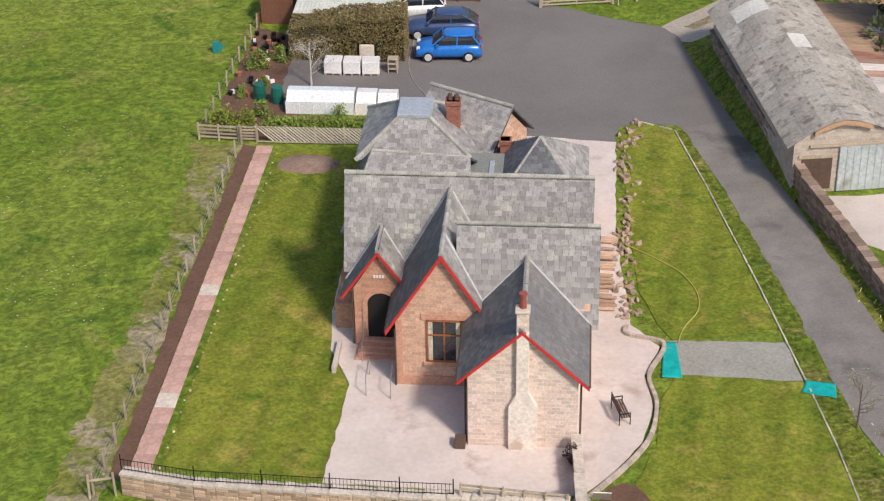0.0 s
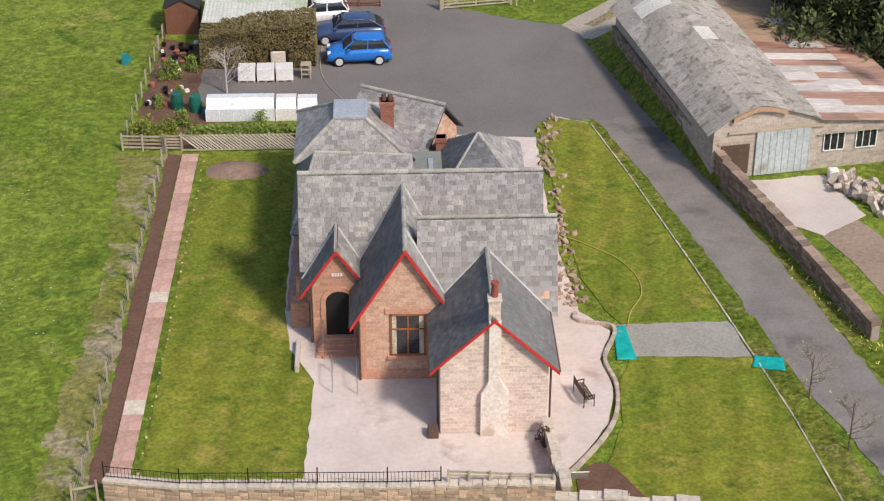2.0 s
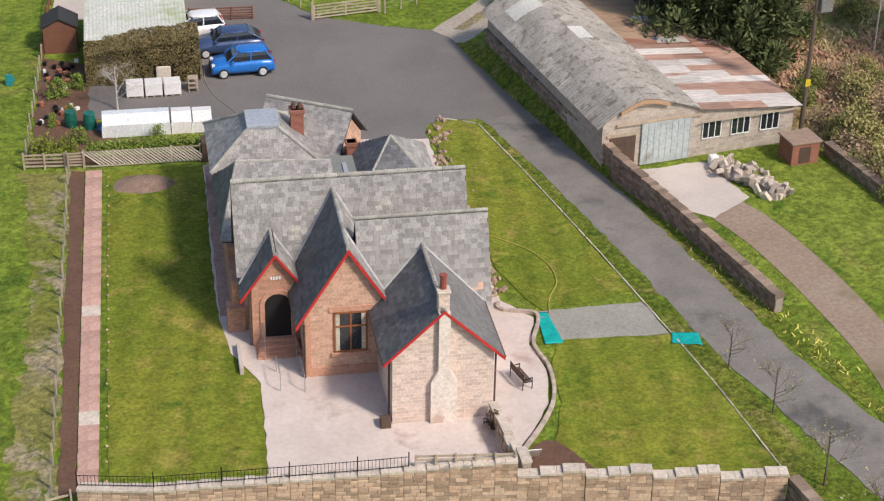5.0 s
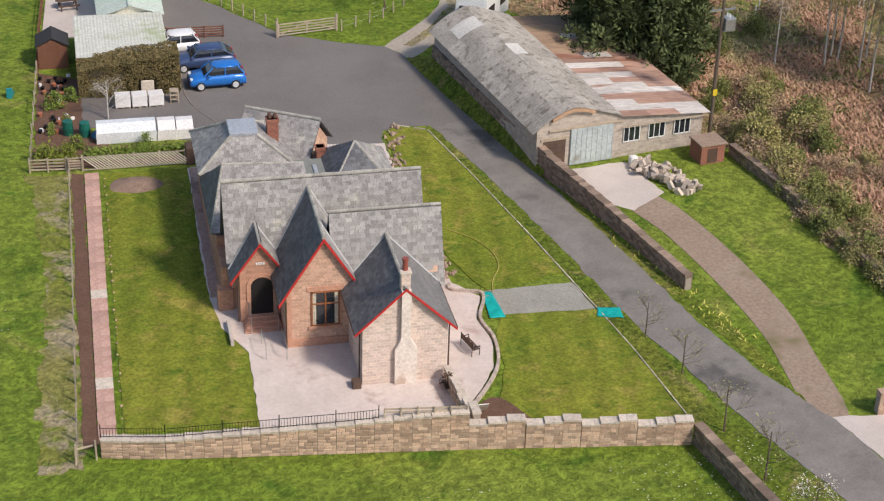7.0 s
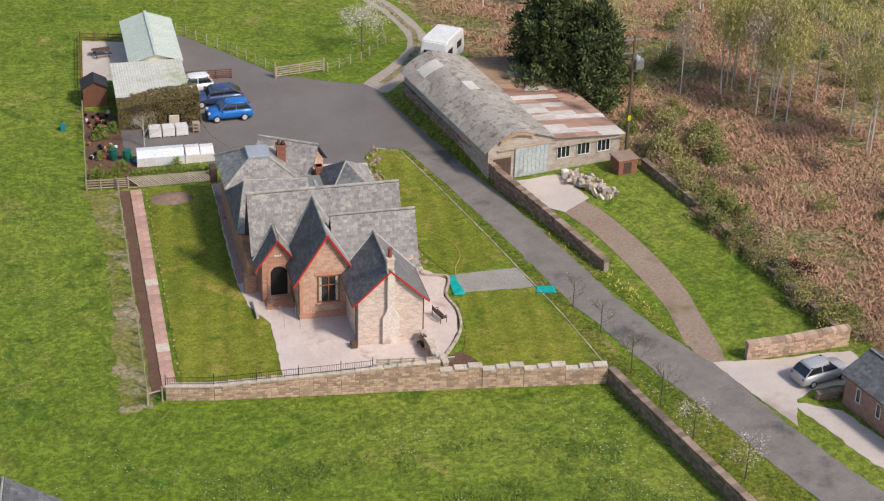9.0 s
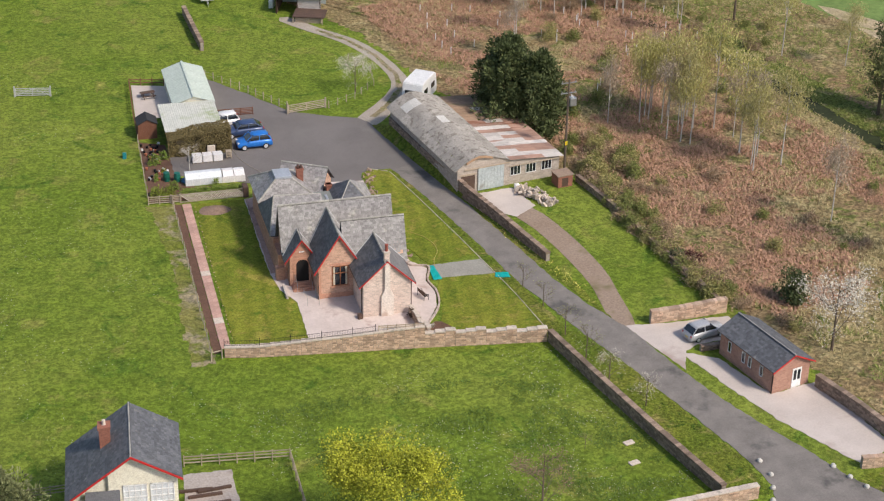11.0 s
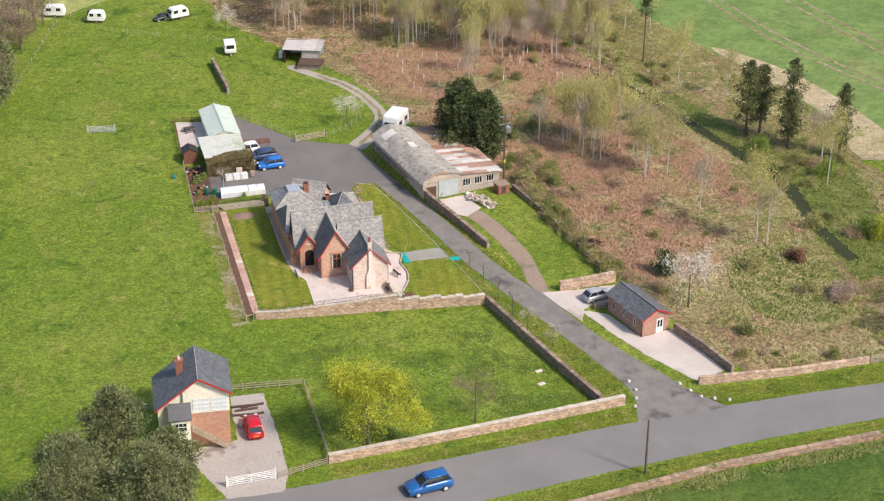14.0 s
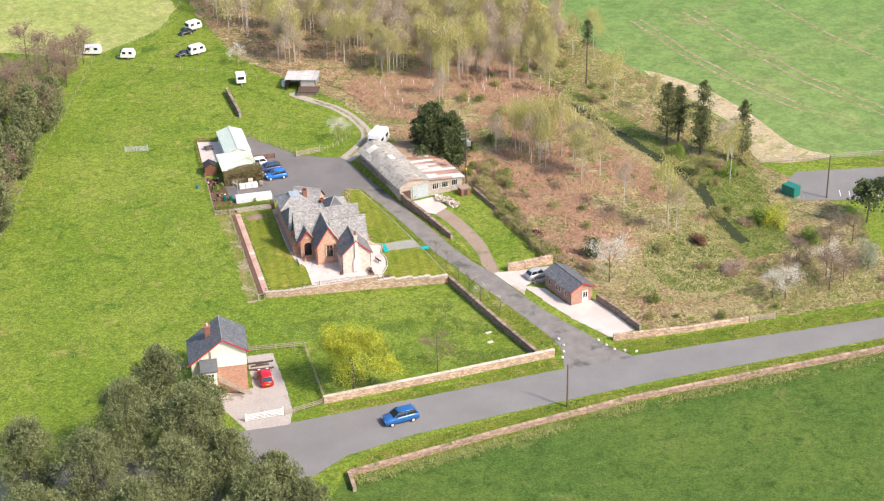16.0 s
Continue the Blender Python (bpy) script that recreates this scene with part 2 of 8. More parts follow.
TIMB = surf("weathered_timber", (0.33, 0.27, 0.20), (0.43, 0.36, 0.28), 1.0, 12.0, 0.85, 0.3, obj=0.15, stretch=(1, 1, 0.2))
PTIMB = surf("bleached_timber", (0.46, 0.41, 0.34), (0.58, 0.52, 0.44), 1.0, 12.0, 0.85, 0.3, obj=0.15)
DTIMB = surf("dark_timber", (0.075, 0.05, 0.04), (0.12, 0.075, 0.055), 1.0, 10.0, 0.8, 0.3, obj=0.15)
BTIMB = surf("brown_stained_timber", (0.16, 0.07, 0.045), (0.21, 0.095, 0.06), 1.0, 10.0, 0.7, 0.3)
IRON = plain("black_iron", (0.02, 0.02, 0.022), 0.45, 0.6)
STEEL = plain("galvanised_steel", (0.48, 0.49, 0.5), 0.4, 0.8)
GLASS = plain("dark_window_glass", (0.02, 0.024, 0.03), 0.06, 0.0, vary=0.02, spec=0.8)
PALEG = plain("clear_plastic", (0.68, 0.71, 0.73), 0.25)
WRAP = plain("white_wrapping", (0.72, 0.70, 0.69), 0.35)
TEAL = surf("teal_netting", (0.0, 0.30, 0.28), (0.01, 0.40, 0.37), 1.5, 8.0, 0.6, 0.4)
ASB = surf("cement_sheet", (0.245, 0.232, 0.213), (0.355, 0.335, 0.31), 0.5, 5.0, 0.95, 0.5, c=(0.17, 0.155, 0.135), cs=1.6, ct=0.53, obj=0.13)
ASBL = plain("light_roof_sheet", (0.46, 0.455, 0.44), 0.7, bump=0.3)
RUST = surf("rusty_tin", (0.33, 0.20, 0.15), (0.43, 0.29, 0.23), 0.5, 4.0, 0.75, 0.3, 0.1, c=(0.25, 0.12, 0.08), cs=0.5, ct=0.54, obj=0.22, stretch=(0.25, 1.6, 1))
MOSSR = surf("mossy_rusted_sheet", (0.27, 0.18, 0.12), (0.36, 0.25, 0.17), 0.5, 4.0, 0.9, 0.4, c=(0.22, 0.19, 0.09), cs=0.5, ct=0.54, obj=0.15, stretch=(0.4, 1.3, 1))
RUSTW = surf("pale_tin", (0.52, 0.48, 0.45), (0.62, 0.58, 0.54), 0.5, 4.0, 0.7, 0.2, 0.2, c=(0.34, 0.2, 0.15), cs=0.6, ct=0.56, obj=0.15, stretch=(0.3, 1.5, 1))
TIND = surf("blue_grey_tin", (0.37, 0.42, 0.43), (0.47, 0.51, 0.51), 0.4, 5.0, 0.6, 0.15, 0.1, c=(0.30, 0.30, 0.28), cs=0.5, ct=0.62)
GRTIN = surf("pale_green_tin", (0.46, 0.53, 0.46), (0.55, 0.61, 0.54), 0.4, 5.0, 0.6, 0.15)
MOSSTIN = surf("mossy_tin", (0.50, 0.51, 0.45), (0.60, 0.60, 0.54), 0.5, 5.0, 0.7, 0.15, c=(0.36, 0.40, 0.25), cs=0.3, ct=0.56)
BARK = surf("bark", (0.10, 0.075, 0.055), (0.16, 0.125, 0.095), 2.0, 14.0, 0.95, 0.7)
BIRCHB = surf("birch_bark", (0.42, 0.39, 0.35), (0.54, 0.51, 0.47), 1.5, 9.0, 0.9, 0.4, c=(0.08, 0.07, 0.06), cs=3.0, ct=0.6)


def leafm(name, a, b, k=0.35):
    m = surf(name, a, b, 0.6, 5.0, 0.75, 0.0, island=k)
    return m


PINEL = leafm("pine_needles", (0.125, 0.148, 0.058), (0.22, 0.236, 0.105))
FIRL = leafm("fir_needles", (0.055, 0.075, 0.028), (0.115, 0.14, 0.05))
BIRCHL = leafm("birch_leaf", (0.40, 0.38, 0.12), (0.52, 0.47, 0.18))
TWIGL = leafm("bare_twigs", (0.38, 0.30, 0.215), (0.50, 0.41, 0.31))
LIMEL = leafm("yellow_green_leaf", (0.29, 0.32, 0.022), (0.43, 0.44, 0.045))
BLOSM = leafm("blossom", (0.56, 0.52, 0.43), (0.68, 0.64, 0.55), 0.2)
HEDGEL = leafm("clipped_hedge_leaf", (0.15, 0.12, 0.05), (0.20, 0.16, 0.07))
SHRUBL = leafm("shrub_leaf", (0.26, 0.245, 0.08), (0.36, 0.32, 0.13))
GREENL = leafm("green_leaf", (0.15, 0.22, 0.03), (0.22, 0.29, 0.055))
BRACKL = leafm("dead_bracken", (0.39, 0.225, 0.145), (0.52, 0.325, 0.22), 0.3)
STRAWL = leafm("straw_grass", (0.44, 0.37, 0.18), (0.54, 0.45, 0.24), 0.25)
RANKL = leafm("rank_grass_blades", (0.19, 0.235, 0.05), (0.28, 0.31, 0.085), 0.3)

# ---- building helpers ----
IDENT = Matrix.Identity(4)
GARDEN = pose(0.9, -46.9, 0, 0, 0, -7)


def mesh_of(name, bm, material, smooth=False):
    me = bpy.data.meshes.new(name)
    bm.normal_update()
    bm.to_mesh(me)
    bm.free()
    me.materials.append(material)
    if smooth:
        me.shade_smooth()
    return me


def part(name, bm, material, parent, label="", smooth=False):
    """Links a bmesh as one mesh object under a thing or a part."""
    ob = new(name, mesh_of(name, bm, material, smooth))
    ob.parent = parent
    return tagged(ob, label=label)


def thing(name, label, category, m=IDENT, group="", kind=""):
    """An empty at a thing's base, to which its parts are tied."""
    ob = new(name)
    ob.empty_display_size = 0.2
    ob.matrix_world = m
    return tagged(ob, label, category, group, kind)


def solo(name, bm, material, label, category, m=IDENT, kind="", group="", smooth=False):
    """A thing of one mesh."""
    ob = new(name, mesh_of(name, bm, material, smooth))
    ob.matrix_world = m
    return tagged(ob, label, category, group, kind)


def box(bm, x0, x1, y0, y1, z0, z1, m=None, bevel=0.0):
    vs = [bm.verts.new((x, y, z)) for z in (z0, z1) for x, y in ((x0, y0), (x1, y0), (x1, y1), (x0, y1))]
    fs = [bm.faces.new([vs[i] for i in f]) for f in ((3, 2, 1, 0), (4, 5, 6, 7), (0, 1, 5, 4), (1, 2, 6, 5), (2, 3, 7, 6), (3, 0, 4, 7))]
    if bevel:
        es = list({e for f in fs for e in f.edges})
        r = bmesh.ops.bevel(bm, geom=es, offset=bevel, segments=2, affect="EDGES", profile=0.6)
        vs = list({v for f in r["faces"] for v in f.verts})
    if m is not None:
        bmesh.ops.transform(bm, matrix=m, verts=vs)
    return bm


def newbox(x0, x1, y0, y1, z0, z1, bevel=0.0):
    return box(bmesh.new(), x0, x1, y0, y1, z0, z1, None, bevel)


def tube(bm, a, b, r0, r1=None, n=8, caps=True):
    """A tapered round bar from a to b."""
    a, b = Vector(a), Vector(b)
    r1 = r0 if r1 is None else r1
    q = (b - a).to_track_quat("Z", "Y")
    rings = []
    for c, r in ((a, r0), (b, r1)):
        rings.append([bm.verts.new(c + q @ Vector((r * math.cos(k * math.tau / n), r * math.sin(k * math.tau / n), 0))) for k in range(n)])
    for k in range(n):
        j = (k + 1) % n
        bm.faces.new((rings[0][k], rings[0][j], rings[1][j], rings[1][k]))
    if caps:
        bm.faces.new(rings[1])
        bm.faces.new(rings[0][::-1])
    return bm


def prism(bm, pts, axis, lo, hi):
    """A polygon of two coordinates, drawn out along the third axis."""
    def at(p, v):
        return {"x": (v, p[0], p[1]), "y": (p[0], v, p[1]), "z": (p[0], p[1], v)}[axis]
    a, b = ([bm.verts.new(at(p, v)) for p in pts] for v in (lo, hi))
    bm.faces.new(a[::-1])
    bm.faces.new(b)
    for k in range(len(pts)):
        j = (k + 1) % len(pts)
        bm.faces.new((a[k], a[j], b[j], b[k]))
    bmesh.ops.recalc_face_normals(bm, faces=bm.faces[:])
    return bm


def round_off(pts, n=4):
    """A closed outline, drawn smoothly through its points."""
    out, k = [], len(pts)
    for i in range(k):
        p0, p1, p2, p3 = (Vector(pts[(i + d) % k]) for d in (-1, 0, 1, 2))
        for s in range(n):
            t = s / n
            out.append(tuple(0.5 * ((2 * p1) + (p2 - p0) * t + (2 * p0 - 5 * p1 + 4 * p2 - p3) * t * t + (3 * p1 - p0 - 3 * p2 + p3) * t ** 3)))
    return out


def sheet(name, pts, top, material, label, category, m=IDENT, smooth=0, kind="structure", wob=0.0):
    """A flat piece of ground with a real edge."""
    rng = random.Random(name)
    if smooth:
        pts = round_off(pts, smooth)
    elif wob:
        dense = []
        for i, p in enumerate(pts):
            q = pts[(i + 1) % len(pts)]
            k = max(1, min(60, int(math.dist(p, q) / 0.6)))
            dense += [(p[0] + (q[0] - p[0]) * s / k, p[1] + (q[1] - p[1]) * s / k) for s in range(k)]
        pts = dense
    if wob:
        pts = [(x + rng.uniform(-wob, wob), y + rng.uniform(-wob, wob)) for x, y in pts]
    bm = bmesh.new()
    prism(bm, pts, "z", -0.1, top)
    return solo(name, bm, material, label, category, m, kind)


def inside(p, poly):
    c, j = False, len(poly) - 1
    for i in range(len(poly)):
        (xi, yi), (xj, yj) = poly[i], poly[j]
        if (yi > p[1]) != (yj > p[1]) and p[0] < (xj - xi) * (p[1] - yi) / (yj - yi) + xi:
            c = not c
        j = i
    return c


# ---- ground ----
bm = bmesh.new()
for gx in range(-10, 11):
    for gy in range(-10, 15):
        bm.verts.new((gx * 120, gy * 120, 0))
bm.verts.ensure_lookup_table()
for i in range(20):
    for j in range(24):
        k = i * 25 + j
        bm.faces.new((bm.verts[k], bm.verts[k + 25], bm.verts[k + 26], bm.verts[k + 1]))
solo("ground", bm, FIELD, "grazed green meadow with daisies and darker patches", "ground", kind="structure")

WOOD = [(36, -24), (36, -40), (38, -58), (40, -76), (42, -88), (60, -91.5), (90, -95), (97, -60), (93.4, -38), (98.3, -23), (96.7, 2.7), (92.5, 33), (93.8, 66), (92, 140), (60, 200), (20, 200), (13, 90), (14, 62), (24, 36), (27, 28), (29, 12), (31, 0)]
sheet("rough_hillside", WOOD, 0.02, ROUGH, "rough bracken-covered hillside", "ground", wob=0.6)
sheet("crop_field", [(93.4, 66), (92.2, 33), (96.4, 2.7), (98.0, -23), (93.2, -37.6), (117.3, -44.6), (420, -116), (600, 300), (300, 700), (110, 400), (92, 140)], 0.025, CROP, "smooth green crop field with tractor lines", "field", wob=0.5)
sheet("headland", [(95.6, 16), (96.6, 0), (98.2, -22), (93.8, -37), (108, -40.9), (104, -33), (104.5, -16), (102.5, 2)], 0.035, turf("sandy_headland", (0.46, 0.37, 0.25), (0.40, 0.34, 0.20), (0.55, 0.45, 0.33), (0.27, 0.27, 0.10), 0.56, 0.58, 1.0, 3.0, None, 0.8, 1.2), "bare sandy field corner", "soil", smooth=3)
# a paler field of its own, with distance haze painted into the green
sheet("north_field", [(-18.2, 77), (-6, 83.5), (2.4, 89), (9.4, 101), (10.8, 118), (10.6, 140), (14, 420), (-260, 420), (-80, 120), (-34, 88)], 0.02, turf("hazy_pale_pasture", (0.25, 0.29, 0.085), (0.31, 0.33, 0.115), (0.36, 0.34, 0.15), (0.21, 0.265, 0.07), 0.57, 0.6, 0.6, 1.6, None, 0.8, 1.2, 0.3, 0.08), "smooth pale green pasture beyond the fence, haze in its colour", "field", wob=0.3)
sheet("south_field", [(-21, -107.6), (30, -106.3), (80, -109), (300, -136), (500, -800), (-500, -800), (-60, -125), (-30, -116)], 0.02, MEADOW, "green meadow beyond the roadside wall", "field", wob=0.2)
sheet("main_road", [(-300, -62), (-60, -85), (-31.7, -88.2), (-23, -89.2), (-3, -90.6), (13, -91.5), (23, -92.2), (35, -93.2), (47, -94.7), (61, -96.8), (120, -105), (400, -146),
      (400, -153), (120, -112), (78, -105.2), (51, -103.0), (36, -101.6), (14, -100.6), (-7, -100.0), (-18, -101.2), (-25, -104.4), (-31, -112), (-40, -118), (-46, -113), (-60, -93), (-300, -70)], 0.03, ROADM, "grey tarred country road", "road", wob=0.08)
YARD = [(-9, -8.2), (-3, -12), (3, -15.5), (11.4, -17.3), (12.1, -14.9), (13.3, -14.4), (15.6, -15), (15.8, -16.2), (19.5, -16.2), (18.9, -12.4), (18.3, -6), (18.1, -3), (17.9, -1.3), (16.9, 0.3), (13, 2.5), (9.5, 5.1), (6, 12.1), (2.1, 19.3), (-0.8, 18.8), (-0.9, -2.6), (-8.2, -2.2)]
sheet("tarmac_yard", YARD, 0.032, ASPH, "dark worn tarmac yard", "yard", wob=0.1)
sheet("lane", [(15.9, -15.4), (16.5, -19.9), (17.3, -25.6), (17.8, -32.8), (18.3, -40.6), (18.8, -44.6), (19.7, -50), (20.8, -57.2), (22.2, -63.7), (23.0, -69), (24.2, -76), (25.2, -83), (25.2, -87), (22.5, -92.6),
      (35, -93.6), (32.4, -88), (31, -83), (29.4, -78), (28, -73), (26.8, -67), (25.6, -58), (23.8, -52), (22.8, -46), (22.2, -39.7), (21.6, -33.7), (21.0, -27.6), (20.4, -22.7), (19.8, -17.5), (19.3, -14.6)], 0.036, LANEM, "worn dark tarmac lane with pale wheel tracks", "road", wob=0.1)
sheet("farm_track", [(16.3, -0.5), (20.5, 3.4), (24.4, 7.8), (25.6, 12.4), (25.2, 19.2), (23.4, 25.5), (20.6, 30.5), (17.8, 36.0), (19.4, 37.0), (22.6, 31), (25.6, 26), (27.4, 19.4), (27.8, 11), (26.2, 5.5), (22, 0.6), (17.6, -3.2)], 0.03, GRAVELM, "grey stone farm track", "track", smooth=2)
sheet("barn_apron", [(22.4, -24.5), (27.6, -24.7), (28.2, -29.7), (25, -31.6), (22.6, -29)], 0.03, CONC, "pale concrete apron before the barn door", "paving", wob=0.15)
sheet("dirt_track", [(24.9, -30.6), (27.6, -30.2), (28.8, -37.2), (28.9, -45.8), (28.0, -51.3), (26.6, -57.9), (24.6, -57), (25.2, -53), (26.0, -48.4), (26.1, -41.7), (25.7, -35.2)], 0.025, surf("dirt", (0.26, 0.19, 0.14), (0.33, 0.255, 0.195), 0.3, 4.0, 0.95, 0.5, c=(0.18, 0.15, 0.08), cs=0.25, ct=0.56), "worn brown dirt track with thin grass", "track", smooth=3)
sheet("lodge_drive", [(25.5, -57.6), (28.6, -58.4), (36.5, -59.6), (36.5, -63.6), (30.8, -63.4), (29, -64.2), (27.3, -67.2)], 0.034, CONC, "pale gravel drive", "drive", wob=0.1)
sheet("lodge_terrace", [(28.4, -64.2), (31.4, -66.4), (33, -74), (38.2, -73.6), (39.2, -85.6), (34.5, -86.8), (31.2, -78), (29.6, -71)], 0.036, CONC, "pale gravel terrace round the lodge", "paving", wob=0.12)
sheet("cottage_yard", [(-32.5, -77), (-25.4, -77.0), (-23.4, -67.2), (-19.2, -67.9), (-20.6, -80), (-21.6, -86.2), (-23.4, -89.6), (-30, -88.4), (-31, -84)], 0.034, surf("worn_concrete", (0.36, 0.32, 0.29), (0.46, 0.41, 0.37), 0.3, 5.0, 0.9, 0.2, c=(0.24, 0.2, 0.18), cs=0.3, ct=0.56), "worn concrete yard beside the cottage", "paving", wob=0.1)
for pts, nm in (([(24, -89.3), (22, -92), (-3, -90.4), (-15.5, -89), (-16.8, -87.2), (4, -89.2), (22, -89)], "verge_west"), ([(35, -93), (60, -96.6), (92, -101), (92, -97), (60, -92.6), (42, -90.2), (34, -88.4), (32.6, -89)], "verge_east"),
                ([(-20, -105), (-14, -101.8), (14, -101), (51, -103.6), (78, -105.6), (120, -112.4), (120, -115), (78, -108.6), (30, -106), (5, -106.4), (-20, -107.6)], "verge_south"),
                ([(17.6, -56), (20.6, -57), (22.6, -66), (24, -76), (25, -83), (24.4, -88), (21.0, -87.6), (19.2, -75), (18.1, -66)], "verge_lane"), ([(21.6, -26), (22, -33), (23.6, -42.6), (24.6, -47), (25, -56.5), (22.8, -44), (20.8, -32)], "verge_wall")):
    sheet(nm, pts, 0.028, VERGE, "rough grass verge with pale dry patches", "grass", wob=0.15)

# the garden, in its own frame
sheet("patio", [(-6.3, -3.2), (5.1, -3.5), (6.3, -2.2), (8.0, 0.6), (8.5, 3.5), (8.2, 6.0), (9.0, 8.6), (7.6, 10.6), (6.9, 20), (7.0, 31), (1, 31.6), (-7.5, 29.2), (-7.7, 16), (-7.7, 11), (-7.3, 7.5), (-6.0, 4.5)], 0.05, PATIO, "pale pinkish concrete terrace round the house", "paving", GARDEN, wob=0.06)
sheet("west_walk", [(-7.62, 11.2), (-7.6, 16), (-7.45, 29.1), (-4.6, 29.6), (-4.6, 11.2)], 0.056, surf("red_flag_paving", (0.36, 0.235, 0.19), (0.47, 0.325, 0.27), 0.7, 5.0, 0.9, 0.2, c=(0.25, 0.16, 0.125), cs=0.5, ct=0.55), "reddish stone walk along the house wall", "paving", GARDEN, wob=0.05)
sheet("west_lawn", [(-13.7, -2.4), (-9.6, -2.9), (-6.3, -3.0), (-6.05, 4.4), (-7.3, 7.5), (-7.65, 12), (-7.7, 16), (-7.5, 29.2), (-13.4, 29.2)], 0.045, LAWN, "mown olive-green lawn", "lawn", GARDEN, wob=0.05)
sheet("north_lawn", [(7.2, 32.5), (8.4, 33.8), (10.5, 32.7), (12, 26), (13.2, 20), (14.2, 14.9), (15.0, 10.6), (9.6, 9.2), (9.0, 10.6), (8.0, 14), (7.6, 24)], 0.05, LAWN, "mown striped lawn", "lawn", GARDEN, wob=0.06)
sheet("south_lawn", [(9.9, 6.4), (15.9, 5.8), (16.75, 0.8), (17.8, -8.2), (10, -6.6), (6.4, -5.0), (7.4, -3.2), (8.6, 0.5), (8.9, 4)], 0.05, LAWN, "mown striped lawn", "lawn", GARDEN, wob=0.06)
sheet("garden_path", [(9.0, 9.2), (15.2, 9.3), (15.8, 6.0), (9.6, 6.2)], 0.055, surf("gravel_path", (0.26, 0.25, 0.22), (0.34, 0.33, 0.29), 0.5, 7.0, 0.95, 0.3), "grey gravel garden path", "path", GARDEN, wob=0.06)
sheet("lane_verge", [(10.9, 33.6), (12.2, 29), (13.5, 23.6), (15.5, 14.9), (17.5, 4.7), (19.9, -7.6), (17.9, -8.4), (16.85, 0.8), (15.1, 10.8), (14.3, 14.9), (13.3, 20), (12.1, 26), (10.6, 32.8)], 0.04, VERGE, "rough strip of grass beside the lane", "grass", GARDEN, wob=0.1)
sheet("flower_bed", [(6.2, -3.2), (7.6, -2.6), (9.2, -5.6), (10.4, -6.7), (6.4, -5.2)], 0.06, SOIL, "bare soil bed beside the gate", "soil", GARDEN, smooth=3)
sheet("trench", [(-16.0, -3.6), (-15.15, -3.4), (-14.75, 29.4), (-15.6, 29.6)], 0.03, SOIL, "dark dug soil strip beside the path", "soil", GARDEN, wob=0.1)
sheet("trodden_strip", [(-18.6, -5.4), (-16.0, -5.2), (-15.7, 29.6), (-18.6, 29.8), (-18.1, 22), (-17.6, 15), (-18.0, 6)], 0.022, WORN, "worn pale strip of earth and thin grass", "soil", GARDEN, wob=0.35)
bm = bmesh.new()
rings = []
for k in range(7):
    ring = []
    for i in range(28):
        a = i / 28 * math.tau
        f = k / 6 * (1 + 0.2 * noise.noise(Vector((math.cos(a) * 1.4, math.sin(a) * 1.4, 5))))
        x, y = -11.3 + 2.0 * f * math.cos(a), 27.2 + 1.25 * f * math.sin(a)
        ring.append(bm.verts.new((x, y, 0.03 + 0.34 * (1 - (k / 6) ** 1.6) + 0.1 * noise.noise(Vector((x * 2.2, y * 2.2, 1))) * (1 - k / 6))))
    rings.append(ring)
for p, q in zip(rings, rings[1:]):
    for i in range(28):
        j = (i + 1) % 28
        bm.faces.new((p[i], q[i], q[j], p[j]))
bmesh.ops.remove_doubles(bm, verts=bm.verts[:], dist=0.001)
bmesh.ops.recalc_face_normals(bm, faces=bm.faces[:])
solo("earth_mound", bm, surf("mound_soil", (0.20, 0.135, 0.10), (0.30, 0.21, 0.16), 1.4, 6.0, 0.95, 0.8, c=(0.13, 0.085, 0.06), cs=0.9, ct=0.55, dist=0.06), "low heap of pale brown soil on the lawn", "soil heap", GARDEN)
sheet("allotment", [(-18.2, 30.5), (-13.6, 30.4), (-6.6, 30.6), (-6.8, 33), (-13.8, 34), (-14.6, 46), (-17.6, 47.4)], 0.03, SOIL, "dark vegetable plot", "soil", GARDEN, wob=0.15)
sheet("decking", [(-17.2, 54.5), (-12.6, 54), (-12.2, 64), (-16.6, 65.2)], 0.08, CONC, "pale paved sitting area", "paving", GARDEN)

# lines worn by tractors through the crop
for pts in ([(113.6, 45), (113.7, 20), (115.6, 4.6), (118, -7), (121, -19)], [(116, 45), (116.2, 20), (118, 4.6), (120.4, -7), (123.6, -19)], [(128, 45), (128.6, 16), (129.9, -3), (136, -30)], [(131, 45), (131.4, 16), (132.8, -3), (139, -30)], [(150, 60), (152, 10), (158, -40)]):
    sheet("tractor_line", [(x - 6, y) for x, y in pts] + [(x - 5.2, y) for x, y in pts[::-1]], 0.04, BARE, "pale tractor line through the crop", "track", wob=0.15)
sheet("track_middle", [(18.6, 0.2), (21.6, 2.8), (25.0, 7.2), (26.4, 12), (26.0, 19.2), (24.3, 25.6), (21.5, 30.8), (22, 31), (24.8, 25.8), (26.7, 19.3), (27.0, 11.6), (25.7, 6.8), (22.2, 2.2), (19.2, -0.4)], 0.037, BARE, "thin grass in the middle of the farm track", "grass", wob=0.1)

